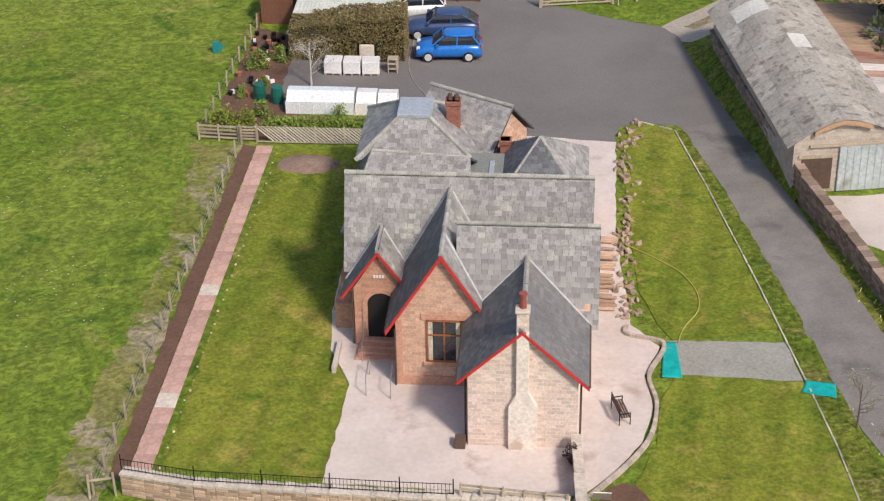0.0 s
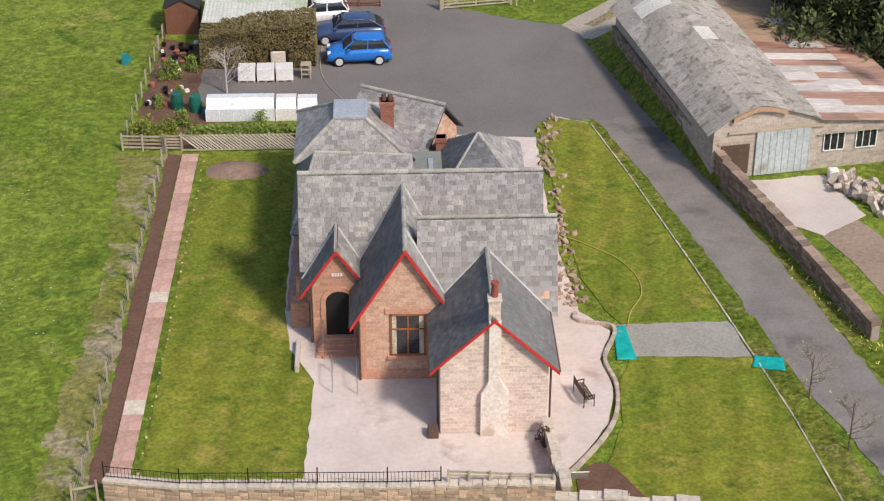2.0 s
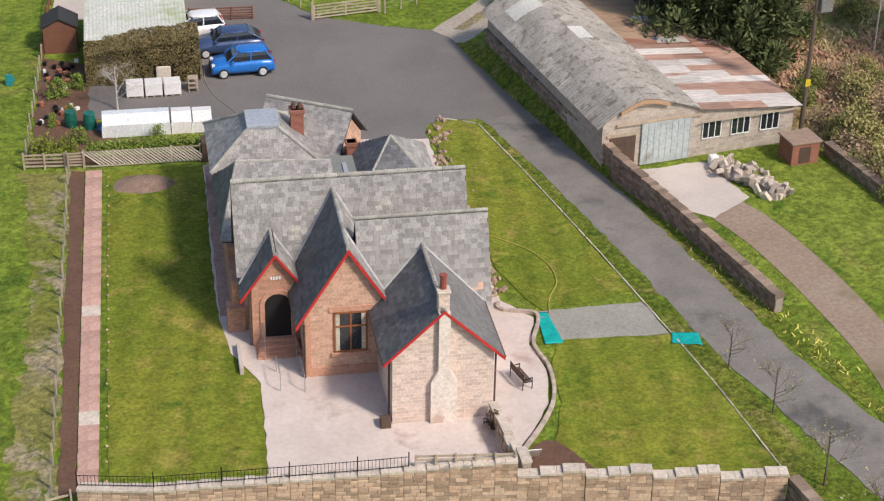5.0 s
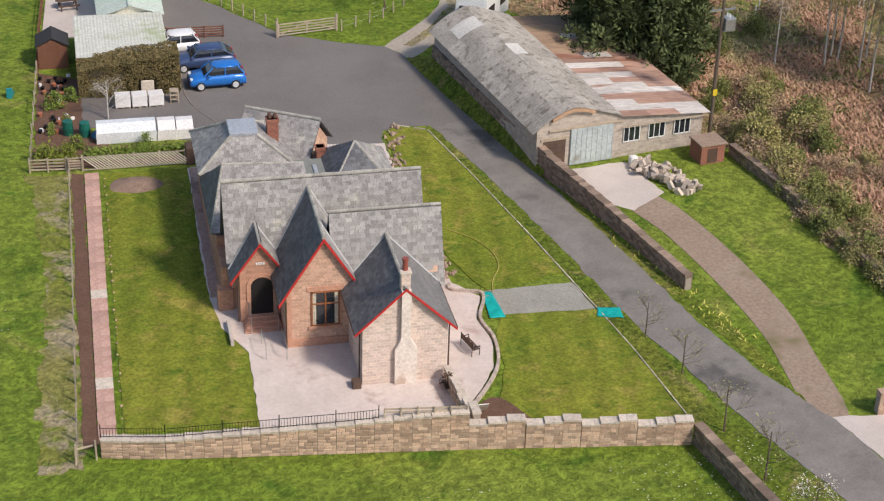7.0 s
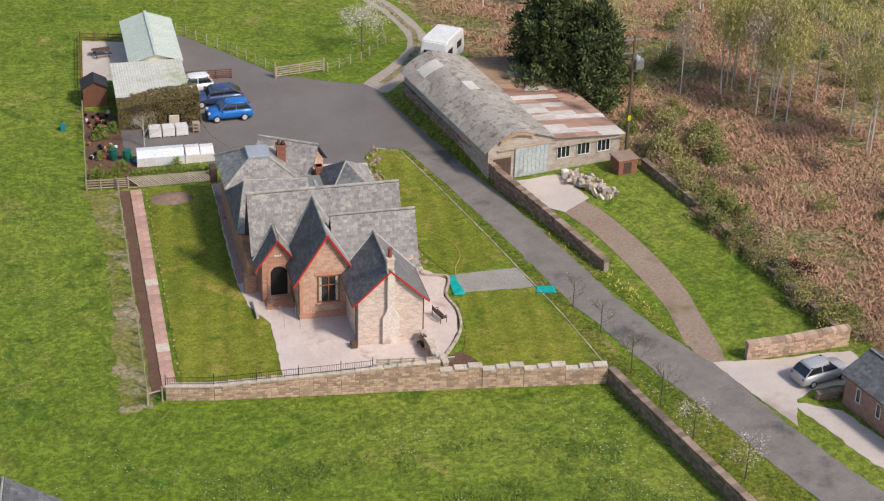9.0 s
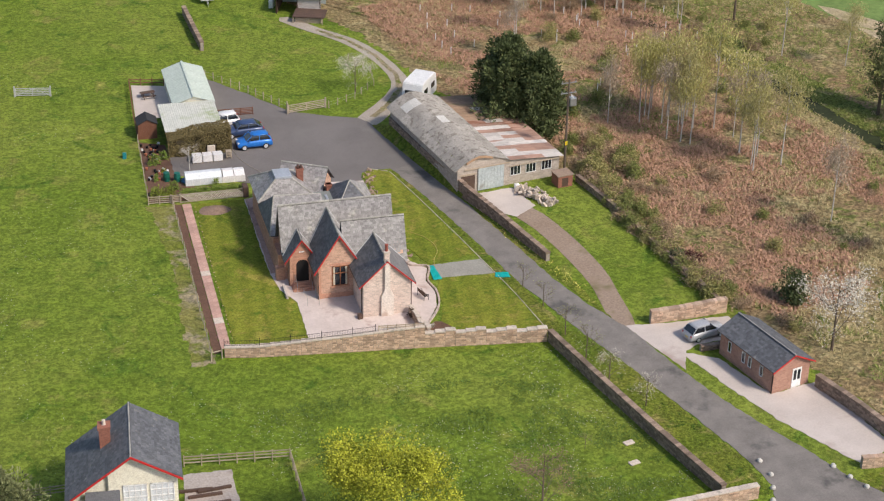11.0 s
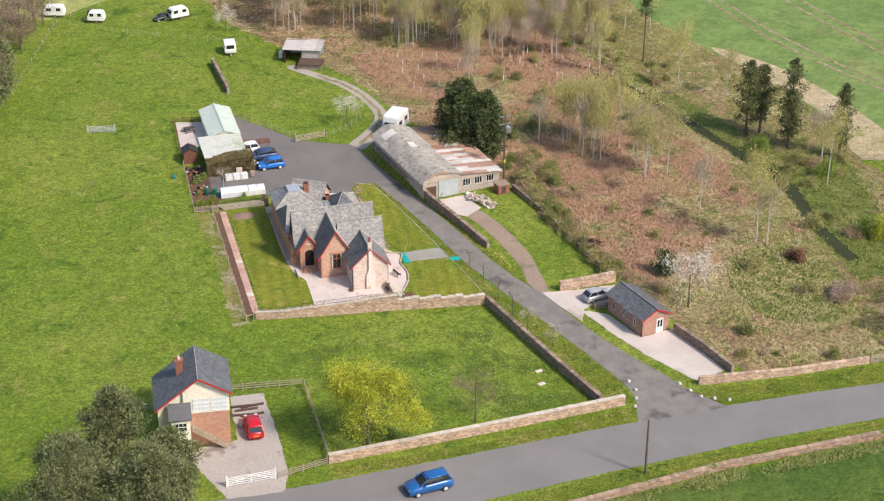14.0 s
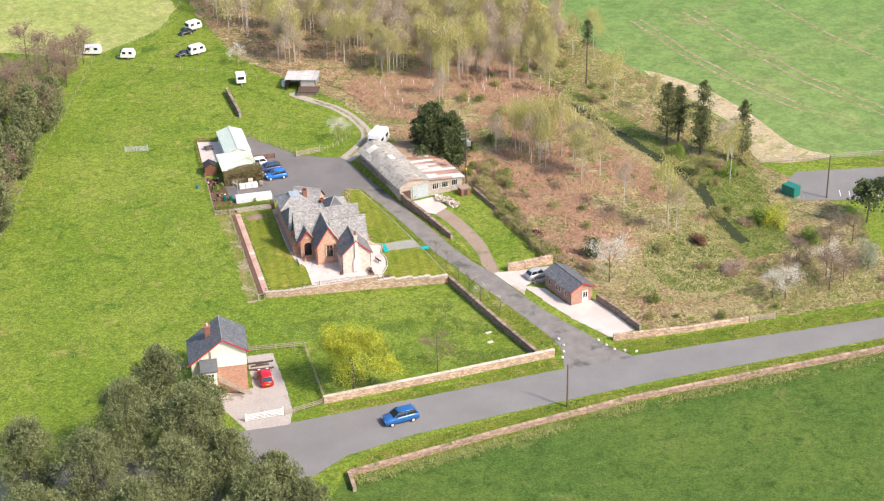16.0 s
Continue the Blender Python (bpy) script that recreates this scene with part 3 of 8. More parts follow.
# flagstone path along the west lawn
path = thing("flagstone_path", "pink sandstone flag path along the lawn", "path", GARDEN, kind="structure")
rng = random.Random(5)
v, k = -2.9, 0
flag = mesh_of("flagstone", newbox(-0.5, 0.5, -0.49, 0.49, 0.0, 0.06, 0.015), FLAG)
flagw = mesh_of("pale_flagstone", newbox(-0.5, 0.5, -0.49, 0.49, 0.0, 0.06, 0.015), COPE)
while v < 29:
    ln = rng.uniform(0.9, 1.5)
    ob = new("flagstone", flagw if k in (4, 12) else flag)
    ob.parent = path
    ob.location, ob.scale = (-14.62 + 0.0135 * (v + 3), v + ln / 2, 0.03 + rng.uniform(0, 0.012)), (1.0, ln, 1)
    ob.rotation_euler = (0, 0, rng.uniform(-0.015, 0.015))
    v += ln
    k += 1
k = 0
v = -2.6
bm = bmesh.new()
while v < 29:
    r = rng.uniform(0.05, 0.09)
    bmesh.ops.create_icosphere(bm, subdivisions=1, radius=r, matrix=Matrix.Translation((-13.75 + 0.0135 * (v + 3) + rng.uniform(-0.05, 0.05), v, 0.06)))
    v += rng.uniform(0.7, 1.6)
solo("path_edging_stones", bm, STONE, "pale cobbles edging the path", "stones", GARDEN, kind="stuff")


# ---- stone walls ----
def course_wall(name, pts, heights, thick, label, mat, mat_piece=None, cope=None, parts_to=0, stone=(0.4, 0.2), cope_h=0.12, m=IDENT, jag=0.02):
    """A coursed rubble wall along a line, its stones proud of a mortar core."""
    rng = random.Random(name)
    wall = thing(name, label, "stone wall", m, kind="structure")
    core, rest, caps = bmesh.new(), bmesh.new(), bmesh.new()
    unit = mesh_of("stone", newbox(-0.5, 0.5, -0.5, 0.5, -0.5, 0.5, 0.08), mat_piece) if mat_piece else None
    made = 0
    for i in range(len(pts) - 1):
        a, b = Vector((*pts[i], 0)), Vector((*pts[i + 1], 0))
        d = b - a
        ln = d.length
        fm = Matrix.Translation(a) @ Matrix.Rotation(math.atan2(d.y, d.x), 4, "Z")
        h0, h1 = heights[i], heights[i + 1]
        n = max(1, int(ln))
        for k in range(n):
            x0, x1 = ln * k / n, ln * (k + 1) / n
            hh = h0 + (h1 - h0) * ((k + 0.5) / n)
            box(core, x0, x1, -thick / 2 + 0.04, thick / 2 - 0.04, -0.1, hh - 0.02, fm)
            rows = max(1, round(hh / stone[1]))
            rh = hh / rows
            for r in range(rows):
                x = x0
                while x < x1 - 0.02:
                    w = min(rng.uniform(0.6, 1.5) * stone[0], x1 - x)
                    if x1 - x - w < 0.12:
                        w = x1 - x
                    g = 0.012
                    t = thick / 2 + rng.uniform(-jag, jag)
                    if unit and made < parts_to:
                        ob = new("stone", unit)
                        ob.parent = wall
                        ob.matrix_local = fm @ Matrix.Translation((x + w / 2, 0, (r + 0.5) * rh)) @ Matrix.Diagonal((w - g * 2, t * 2, rh - g * 2, 1))
                        made += 1
                    else:
                        box(rest, x + g, x + w - g, -t, t, r * rh + g, (r + 1) * rh - g, fm)
                    x += w
            if cope:
                x = x0
                while x < x1 - 0.02:
                    w = min(rng.uniform(0.35, 0.8), x1 - x)
                    if x1 - x - w < 0.2:
                        w = x1 - x
                    box(caps, x + 0.008, x + w - 0.008, -thick / 2 - 0.05, thick / 2 + 0.05, hh, hh + cope_h + rng.uniform(-0.015, 0.02), fm)
                    x += w
    part("mortar_core", core, MORTAR, wall)
    if len(rest.faces):
        tagged(part("stonework", rest, mat, wall), kind="stuff")
    if cope:
        part("coping", caps, cope, wall, "pale stone coping")
    return wall


course_wall("garden_wall", [(-15.0, -4.3), (-11.6, -5.0), (-2.5, -6.1), (4.7, -6.9)], [1.1, 1.15, 1.8, 2.4], 0.5, "coursed sandstone garden wall with pale coping under black railings", STONE, STONE_P, COPE, 300, (0.42, 0.2), m=GARDEN)
course_wall("stepped_wall", [(4.7, -6.9), (7.77, -7.32), (7.8, -7.33), (10.82, -7.745), (10.85, -7.75), (13.9, -8.17), (13.93, -8.175), (17.0, -8.6)], [1.5, 1.88, 1.45, 1.82, 1.36, 1.74, 1.25, 1.62], 0.5, "sandstone wall stepping down to the lane with slab coping", STONE, None, COPE, 0, (0.42, 0.2), m=GARDEN)
course_wall("lane_wall", [(17.0, -57.6), (17.7, -65.4), (18.8, -76), (20.2, -86.9)], [1.15, 1.2, 1.2, 1.15], 0.5, "dark mossy rubble wall along the lane", DSTONE, None, DSTONE, 0, (0.4, 0.22), cope_h=0.2)
course_wall("roadside_wall", [(-16.5, -86.0), (3, -87.1), (23.0, -88.0)], [1.25, 1.25, 1.35], 0.5, "pink-grey sandstone wall along the road verge", STONE, None, COPE, 0, (0.42, 0.2), cope_h=0.1)
course_wall("barn_side_wall", [(19.7, -4.6), (20.2, -13), (20.75, -20), (21.2, -25.4)], [1.7, 1.7, 1.7, 1.75], 0.45, "dark rubble wall along the barn", DSTONE, None, DSTONE, 0, (0.4, 0.22), cope_h=0.18)
bm = bmesh.new()
foot = [(17.9, -2.4), (18.2, -5), (18.9, -12.2), (19.6, -17.6), (20.15, -22), (20.7, -25.2)]
head = [(19.35, -3.4), (19.5, -5), (20.0, -13), (20.55, -20), (20.85, -23), (21.0, -25.3)]
top = [0.3, 0.85, 0.9, 0.8, 0.7, 0.5]
rows = []
for k in range(41):
    f = k / 40 * 5
    i = min(4, int(f))
    f -= i
    a, b = Vector(foot[i]).lerp(Vector(foot[i + 1]), f), Vector(head[i]).lerp(Vector(head[i + 1]), f)
    h = top[i] + (top[i + 1] - top[i]) * f
    rows.append([bm.verts.new((*a.lerp(b, g), -0.02 + (0.07 + h * g) * (1 if g else 0.4) + 0.07 * g * noise.noise(Vector((k * 0.9, g * 4, 7))))) for g in (0, 0.2, 0.4, 0.6, 0.8, 1)])
    rows[-1].append(bm.verts.new((*b, -0.05)))
for p, q in zip(rows, rows[1:]):
    for k in range(6):
        bm.faces.new((p[k], q[k], q[k + 1], p[k + 1]))
bmesh.ops.recalc_face_normals(bm, faces=bm.faces[:])
solo("grass_bank", bm, VERGE, "sloping grass bank between lane and barn wall", "bank", kind="structure")
course_wall("barn_lane_wall", [(21.2, -25.4), (22.6, -32.5), (23.9, -42.4)], [1.6, 1.1, 0.85], 0.5, "old rubble wall with upright coping between lane and barn yard", DSTONE, None, DSTONE, 0, (0.4, 0.22), cope_h=0.25)
course_wall("lodge_drive_wall", [(28.2, -58.0), (32, -58.4), (36.8, -58.6)], [1.2, 1.3, 1.4], 0.5, "reddish rubble wall with jagged upright coping beside the drive", STONE, None, STONE, 0, (0.4, 0.2), cope_h=0.28)
course_wall("lodge_low_wall", [(30.4, -64.6), (33.4, -64.9)], [0.5, 0.6], 0.4, "low dark stone wall beside the lodge drive", DSTONE, None, DSTONE, 0, (0.35, 0.2))
course_wall("lodge_garden_wall", [(37.9, -74.2), (39.0, -80), (39.8, -86.6)], [1.2, 1.2, 1.1], 0.5, "dark rubble wall behind the lodge terrace", DSTONE, None, DSTONE, 0, (0.4, 0.22), cope_h=0.18)
course_wall("east_roadside_wall", [(34.2, -87.4), (38.6, -88.4), (47, -90), (58, -91.2)], [1.1, 1.1, 0.9, 0.8], 0.45, "pinkish tumbled wall along the road", STONE, None, STONE, 0, (0.4, 0.2), cope_h=0.12)
course_wall("south_roadside_wall", [(-20.2, -110.5), (-19.6, -106.4), (5.6, -105.4), (28.4, -105.2), (52, -107), (78, -109), (118, -115)], [0.8, 0.85, 0.8, 0.8, 0.85, 0.8, 0.8], 0.5, "broken pinkish field wall with a pale stone top", surf("field_wall_stone", (0.30, 0.19, 0.135), (0.39, 0.27, 0.20), 0.9, 6.0, 0.95, 0.6, island=0.35), None, surf("broken_wall_top", (0.31, 0.205, 0.145), (0.41, 0.30, 0.225), 0.9, 6.0, 0.95, 0.6, c=(0.16, 0.18, 0.06), cs=0.6, ct=0.55, island=0.3), 0, (0.42, 0.22), cope_h=0.14, jag=0.06)
course_wall("field_wall", [(4.4, 28.6), (5.6, 43.0)], [1.2, 1.2], 0.5, "dark drystone wall end in the meadow", DSTONE, None, DSTONE, 0, (0.45, 0.25))
course_wall("bank_wall", [(35.6, -25.6), (36.4, -34), (36.6, -45), (36.8, -57)], [0.8, 0.65, 0.6, 0.7], 0.5, "overgrown dark stone wall under the bank", DSTONE, None, DSTONE, 0, (0.45, 0.25))

# ---- the old school house ----
house = thing("school_house", "pink sandstone gabled house with slate roofs and red bargeboards", "house", GARDEN)


def slope(parent, pts, material, name="roof_slope", rise=0.25, width=0.31, piece=None, most=0, thick=0.1):
    """A slated roof plane: eave left, eave right, then its upper corners, counter-clockwise from outside."""
    P3 = [Vector(p) for p in pts]
    ex = (P3[1] - P3[0]).normalized()
    nn = ex.cross(P3[-1] - P3[0]).normalized()
    ey = nn.cross(ex)
    flat = [((p - P3[0]).dot(ex), (p - P3[0]).dot(ey)) for p in P3]
    fm = Matrix(((ex.x, ey.x, nn.x, P3[0].x), (ex.y, ey.y, nn.y, P3[0].y), (ex.z, ey.z, nn.z, P3[0].z), (0, 0, 0, 1)))
    bm = bmesh.new()
    prism(bm, flat, "z", -thick, 0.0)
    bm.transform(fm)
    base = part(name, bm, BED, parent)
    rng = random.Random(str(pts))
    rest = bmesh.new()
    top = max(q[1] for q in flat)
    unit = None
    if piece:
        unit = mesh_of("slate", box(bmesh.new(), -0.5, 0.5, -0.5, 0.5, -0.5, 0.5), piece)
    made, y, row = 0, 0.0, 0
    while y < top - 0.05:
        yc = min(y + rise * 0.5, top - 0.02)
        xs = []
        for k in range(len(flat)):
            (ax, ay), (bx, by) = flat[k], flat[(k + 1) % len(flat)]
            if (ay > yc) != (by > yc):
                xs.append(ax + (bx - ax) * (yc - ay) / (by - ay))
        if len(xs) >= 2:
            lo, hi = min(xs), max(xs)
            x = lo - (width * 0.5 if row % 2 else 0)
            while x < hi - 0.03:
                w = width * rng.uniform(0.8, 1.25)
                a, b = max(lo, x), min(hi, x + w)
                if b - a > 0.05:
                    tilt = rng.uniform(0.012, 0.03)
                    sm = fm @ Matrix.Translation(((a + b) / 2, y + rise * 0.55, 0.022 + rng.uniform(0, 0.008))) @ Matrix.Rotation(-tilt, 4, "X")
                    if unit and made < most:
                        ob = new("slate", unit)
                        ob.parent = base
                        ob.matrix_local = sm @ Matrix.Diagonal((b - a - 0.012, rise * 1.12, 0.018, 1))
                        made += 1
                    else:
                        box(rest, -(b - a) / 2 + 0.006, (b - a) / 2 - 0.006, -rise * 0.56, rise * 0.56, -0.009, 0.009, sm)
                x += w
        y += rise
        row += 1
    tagged(part("slating", rest, material, base), kind="stuff")
    return base


def ridge_line(parent, a, b, r=0.13, step=0.6):
    """A row of ridge tiles, each a piece of its own."""
    a, b = Vector(a), Vector(b)
    n = max(1, int((b - a).length / step))
    rng = random.Random(str(tuple(a)) + str(tuple(b)))
    q = (b - a).to_track_quat("Z", "Y")
    ln = (b - a).length / n
    unit = mesh_of("ridge_tile", tube(bmesh.new(), (0, 0, 0), (0, 0, ln * 0.97), r, r * 0.88, 8), RIDGE_P)
    for k in range(n):
        ob = new("ridge_tile", unit)
        ob.parent = parent
        ob.matrix_local = Matrix.LocRotScale(a.lerp(b, k / n), q, (rng.uniform(0.92, 1.1),) * 2 + (1,))


def barge(parent, u0, ua, u1, v, ze0, za, ze1, w=0.24):
    """The two red boards of a gable front."""
    for (x0, z0), (x1, z1) in (((u0, ze0), (ua, za)), ((ua, za), (u1, ze1))):
        bm = bmesh.new()
        prism(bm, [(x0, z0 - w), (x1, z1 - w), (x1, z1), (x0, z0)], "y", v - 0.06, v)
        part("bargeboard", bm, REDP, parent, "red painted bargeboard")


def gable_wall(parent, u0, u1, ua, v, depth, ze0, ze1, za, material, name="wall"):
    bm = bmesh.new()
    prism(bm, [(u0, 0), (u1, 0), (u1, ze1), (ua, za), (u0, ze0)], "y", v, v + depth)
    return part(name, bm, material, parent)


# rear range and front range
bm = bmesh.new()
prism(bm, [(9.7, 0), (12.7, 0), (12.7, 4.3), (11.2, 7.85), (9.7, 4.3)], "x", -6.4, 5.2)
part("wall", bm, WALLF, house)
bm = bmesh.new()
prism(bm, [(5.15, 0), (8.3, 0), (8.3, 4.2), (6.7, 7.7), (5.15, 4.2)], "x", 0.4, 5.45)
part("wall", bm, WALLF, house)
slope(house, [(-6.75, 9.35, 3.45), (5.55, 9.35, 3.45), (5.55, 11.2, 8.05), (-6.75, 11.2, 8.05)], SLATE)
slope(house, [(5.55, 13.05, 3.45), (-6.75, 13.05, 3.45), (-6.75, 11.2, 8.05), (5.55, 11.2, 8.05)], SLATE)
slope(house, [(-0.9, 4.85, 3.35), (5.85, 4.85, 3.35), (5.85, 6.7, 7.9), (-0.9, 6.7, 7.9)], SLATE, piece=SLATE_P, most=300)
slope(house, [(5.85, 8.6, 3.35), (-0.9, 8.6, 3.35), (-0.9, 6.7, 7.9), (5.85, 6.7, 7.9)], SLATE)
ridge_line(house, (-6.75, 11.2, 8.08), (5.55, 11.2, 8.08))
ridge_line(house, (-1.0, 6.7, 7.93), (5.85, 6.7, 7.93), 0.1)
# main gable; the west slope's darker slate is painted shade
gable_wall(house, -3.65, 0.65, -1.5, 4.75, 6.0, 3.75, 3.75, 7.1, WALLF, "gable_wall")
slope(house, [(-4.15, 11.0, 3.2), (-4.15, 4.5, 3.2), (-1.5, 4.5, 7.4), (-1.5, 11.0, 7.4)], DARK_SHADE_SLATE)
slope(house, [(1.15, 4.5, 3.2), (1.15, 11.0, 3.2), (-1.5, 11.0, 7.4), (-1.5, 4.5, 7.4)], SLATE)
ridge_line(house, (-1.5, 4.5, 7.43), (-1.5, 11.0, 7.43))
barge(house, -4.2, -1.5, 1.2, 4.5, 3.15, 7.42, 3.15)
# east wing; shade is painted into the darker slate of its west slope
gable_wall(house, 0.0, 4.97, 2.45, 0.0, 5.4, 3.95, 3.95, 6.15, WALLP, "gable_wall")
slope(house, [(-0.45, 6.3, 3.7), (-0.45, -0.25, 3.7), (2.45, -0.25, 6.42), (2.45, 6.3, 6.42)], DARK_SHADE_SLATE)
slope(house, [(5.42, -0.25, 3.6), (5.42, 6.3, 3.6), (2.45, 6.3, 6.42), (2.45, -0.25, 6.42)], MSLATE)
ridge_line(house, (2.45, -0.2, 6.45), (2.45, 6.2, 6.45))
barge(house, -0.5, 2.45, 5.47, -0.25, 3.66, 6.45, 3.56, 0.16)
# chimney breast and stack on the wing
bm = bmesh.new()
prism(bm, [(1.85, 0), (3.15, 0), (3.15, 2.4), (2.75, 3.1), (2.75, 6.3), (2.2, 6.3), (2.2, 3.1), (1.85, 2.4)], "y", -0.28, 0.02)
part("chimney_breast", bm, surf("limewashed_stone", (0.66, 0.57, 0.50), (0.78, 0.70, 0.63), 1.2, 6.0, 0.9, 0.4, c=(0.52, 0.40, 0.33), cs=0.7, ct=0.58), house, "pale stone chimney breast")
stack = part("chimney", newbox(2.18, 2.72, -0.1, 0.44, 5.9, 7.3, 0.02), WALLP, house, "pale stone chimney stack")
part("chimney_cap", newbox(2.12, 2.78, -0.16, 0.5, 7.28, 7.4, 0.02), COPE, stack)
part("chimney_pot", tube(tube(bmesh.new(), (2.45, 0.25, 7.4), (2.45, 0.25, 8.1), 0.17, 0.14, 12), (2.45, 0.25, 8.02), (2.45, 0.25, 8.14), 0.19, 0.19, 12), plain("clay_pot", (0.27, 0.07, 0.05), 0.7), stack, "dark red clay pot")
# porch; the west roof slope is coloured darker to show shade
gable_wall(house, -6.1, -3.6, -4.85, 8.0, 0.45, 3.4, 3.4, 5.3, WALLD, "porch_wall")
part("porch_side_wall", newbox(-6.1, -5.7, 8.4, 10, 0, 3.3), WALLD, house)
slope(house, [(-6.65, 10.6, 3.05), (-6.65, 7.75, 3.05), (-4.85, 7.75, 5.55), (-4.85, 10.6, 5.55)], DARK_SHADE_SLATE)
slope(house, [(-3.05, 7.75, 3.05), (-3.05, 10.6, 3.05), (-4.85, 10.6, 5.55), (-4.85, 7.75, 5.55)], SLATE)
ridge_line(house, (-4.85, 7.75, 5.58), (-4.85, 10.3, 5.58), 0.1)
barge(house, -6.7, -4.85, -3.0, 7.75, 3.0, 5.58, 3.0, 0.2)
bm = bmesh.new()
arch = [(-5.45, 0.5), (-4.1, 0.5), (-4.1, 2.5)] + [(-4.775 + 0.675 * math.cos(a), 2.5 + 0.62 * math.sin(a)) for a in [math.pi * k / 10 for k in range(1, 10)]] + [(-5.45, 2.5)]
prism(bm, arch, "y", 7.985, 8.1)
# flat panel; near-black colour stands for the shade inside the porch
part("doorway", bm, plain("painted_opening_shade", (0.012, 0.01, 0.01), 0.9), house, "arched porch doorway, a panel painted as interior shade")
outer = [(-5.7, 0.4), (-5.45, 0.4), (-5.45, 2.5)] + [(-4.775 + 0.675 * math.cos(a), 2.5 + 0.62 * math.sin(a)) for a in [math.pi - math.pi * k / 10 for k in range(1, 10)]] + [(-4.1, 2.5), (-4.1, 0.4), (-3.85, 0.4), (-3.85, 2.5)] + [(-4.775 + 0.925 * math.cos(a), 2.5 + 0.87 * math.sin(a)) for a in [math.pi * k / 10 for k in range(1, 10)]] + [(-5.7, 2.5)]
bm = bmesh.new()
prism(bm, outer, "y", 7.94, 8.02)
part("arch_surround", bm, SAND, house, "red sandstone arch surround")
for k in range(4):
    part("date_bar", newbox(-5.1 + k * 0.14, -5.0 + k * 0.14, 7.96, 8.01, 3.98, 4.14), WHITE, house)


def window(parent, u0, u1, z0, z1, v, frame_m, cols=2, rows=((0.36,),), wdt=0.09, curtains=True, sill=True):
    """A framed window set in a wall that faces -v."""
    w = part("window", newbox(u0, u1, v - 0.03, v + 0.02, z0, z1), GLASS, parent, "dark glazed window")
    bm = bmesh.new()
    for a, b, c, d in ((u0, u1, z0, z0 + wdt), (u0, u1, z1 - wdt, z1), (u0, u0 + wdt, z0, z1), (u1 - wdt, u1, z0, z1)):
        box(bm, a, b, v - 0.09, v + 0.01, c, d)
    for k in range(1, cols):
        x = u0 + (u1 - u0) * k / cols
        box(bm, x - wdt * 0.45, x + wdt * 0.45, v - 0.085, v + 0.01, z0, z1)
    for f in rows[0]:
        z = z1 - (z1 - z0) * f
        box(bm, u0, u1, v - 0.082, v + 0.01, z - wdt * 0.45, z + wdt * 0.45)
    part("window_frame", bm, frame_m, w)
    if curtains:
        for a, b in ((u0 + wdt, u0 + 0.3), (u1 - 0.3, u1 - wdt)):
            bm = bmesh.new()
            for k in range(4):
                x = a + (b - a) * k / 4
                box(bm, x, x + (b - a) / 5, v - 0.045 - 0.008 * (k % 2), v - 0.032, z0 + 0.06, z1 - 0.06)
            part("curtain", bm, plain("cream_curtain", (0.62, 0.57, 0.46), 0.9), w, "cream curtain")
    if sill:
        part("window_sill", newbox(u0 - 0.15, u1 + 0.15, v - 0.16, v, z0 - 0.18, z0 - 0.01, 0.01), SAND, w, "red sandstone sill")
    return w


window(house, -2.25, -0.55, 1.4, 3.75, 4.75, OAK)
part("lintel", newbox(-2.5, -0.3, 4.68, 4.76, 3.76, 4.05), SAND, house)
part("plinth", newbox(-3.72, 0.0, 4.66, 4.76, 0.0, 0.55), SAND, house, "red sandstone plinth")
for pts in ((-3.72, -3.42), (0.3, 0.5)):
    part("quoin", newbox(pts[0], pts[1], 4.7, 4.76, 0.55, 3.7), SAND, house)
# left bay with buttress walls
part("side_wall", newbox(-7.0, -6.4, 9.9, 13.0, 0, 2.9, 0.02), WALLD, house)
part("buttress", newbox(-7.3, -6.35, 9.5, 10.3, 0, 1.5, 0.03), WALLD, house)
# rear buildings
part("wall", newbox(-7.0, -1.2, 12.6, 26.2, 0, 3.5), WALLD, house)
part("wall", newbox(-1.2, 5.0, 12.6, 22.5, 0, 4.0), WALLF, house)
hip_e, hip_t = 4.2, 6.2
b0, b1, b2, b3 = (-7.4, 19.9, hip_e), (-0.8, 19.9, hip_e), (-0.8, 26.5, hip_e), (-7.4, 26.5, hip_e)
t0, t1, t2, t3 = (-5.1, 21.3, hip_t), (-3.4, 21.3, hip_t), (-3.4, 23.3, hip_t), (-5.1, 23.3, hip_t)
for q in ((b0, b1, t1, t0), (b1, b2, t2, t1), (b2, b3, t3, t2), (b3, b0, t0, t3)):
    slope(house, q, SLATE)
for a, b in ((b0, t0), (b1, t1), (b3, t3), (b2, t2)):
    ridge_line(house, a, b)
part("lead_flat", newbox(-5.2, -3.3, 21.2, 23.4, hip_t - 0.05, hip_t + 0.22, 0.06), LEAD, house, "pale lead-covered flat")
# linking roof; the west hip face has its shade painted as darker slate
slope(house, [(-7.2, 12.9, 3.6), (-0.6, 12.9, 3.6), (-0.9, 17.0, 6.0), (-6.1, 17.2, 6.2)], SLATE)
slope(house, [(-0.6, 20.6, 3.9), (-7.2, 20.6, 3.9), (-6.1, 17.2, 6.2), (-0.9, 17.0, 6.0)], SLATE)
slope(house, [(-7.3, 20.6, 3.6), (-7.3, 12.9, 3.6), (-6.1, 17.2, 6.2)], DARK_SHADE_SLATE)
ridge_line(house, (-6.1, 17.2, 6.23), (-0.9, 17.0, 6.03), 0.1)
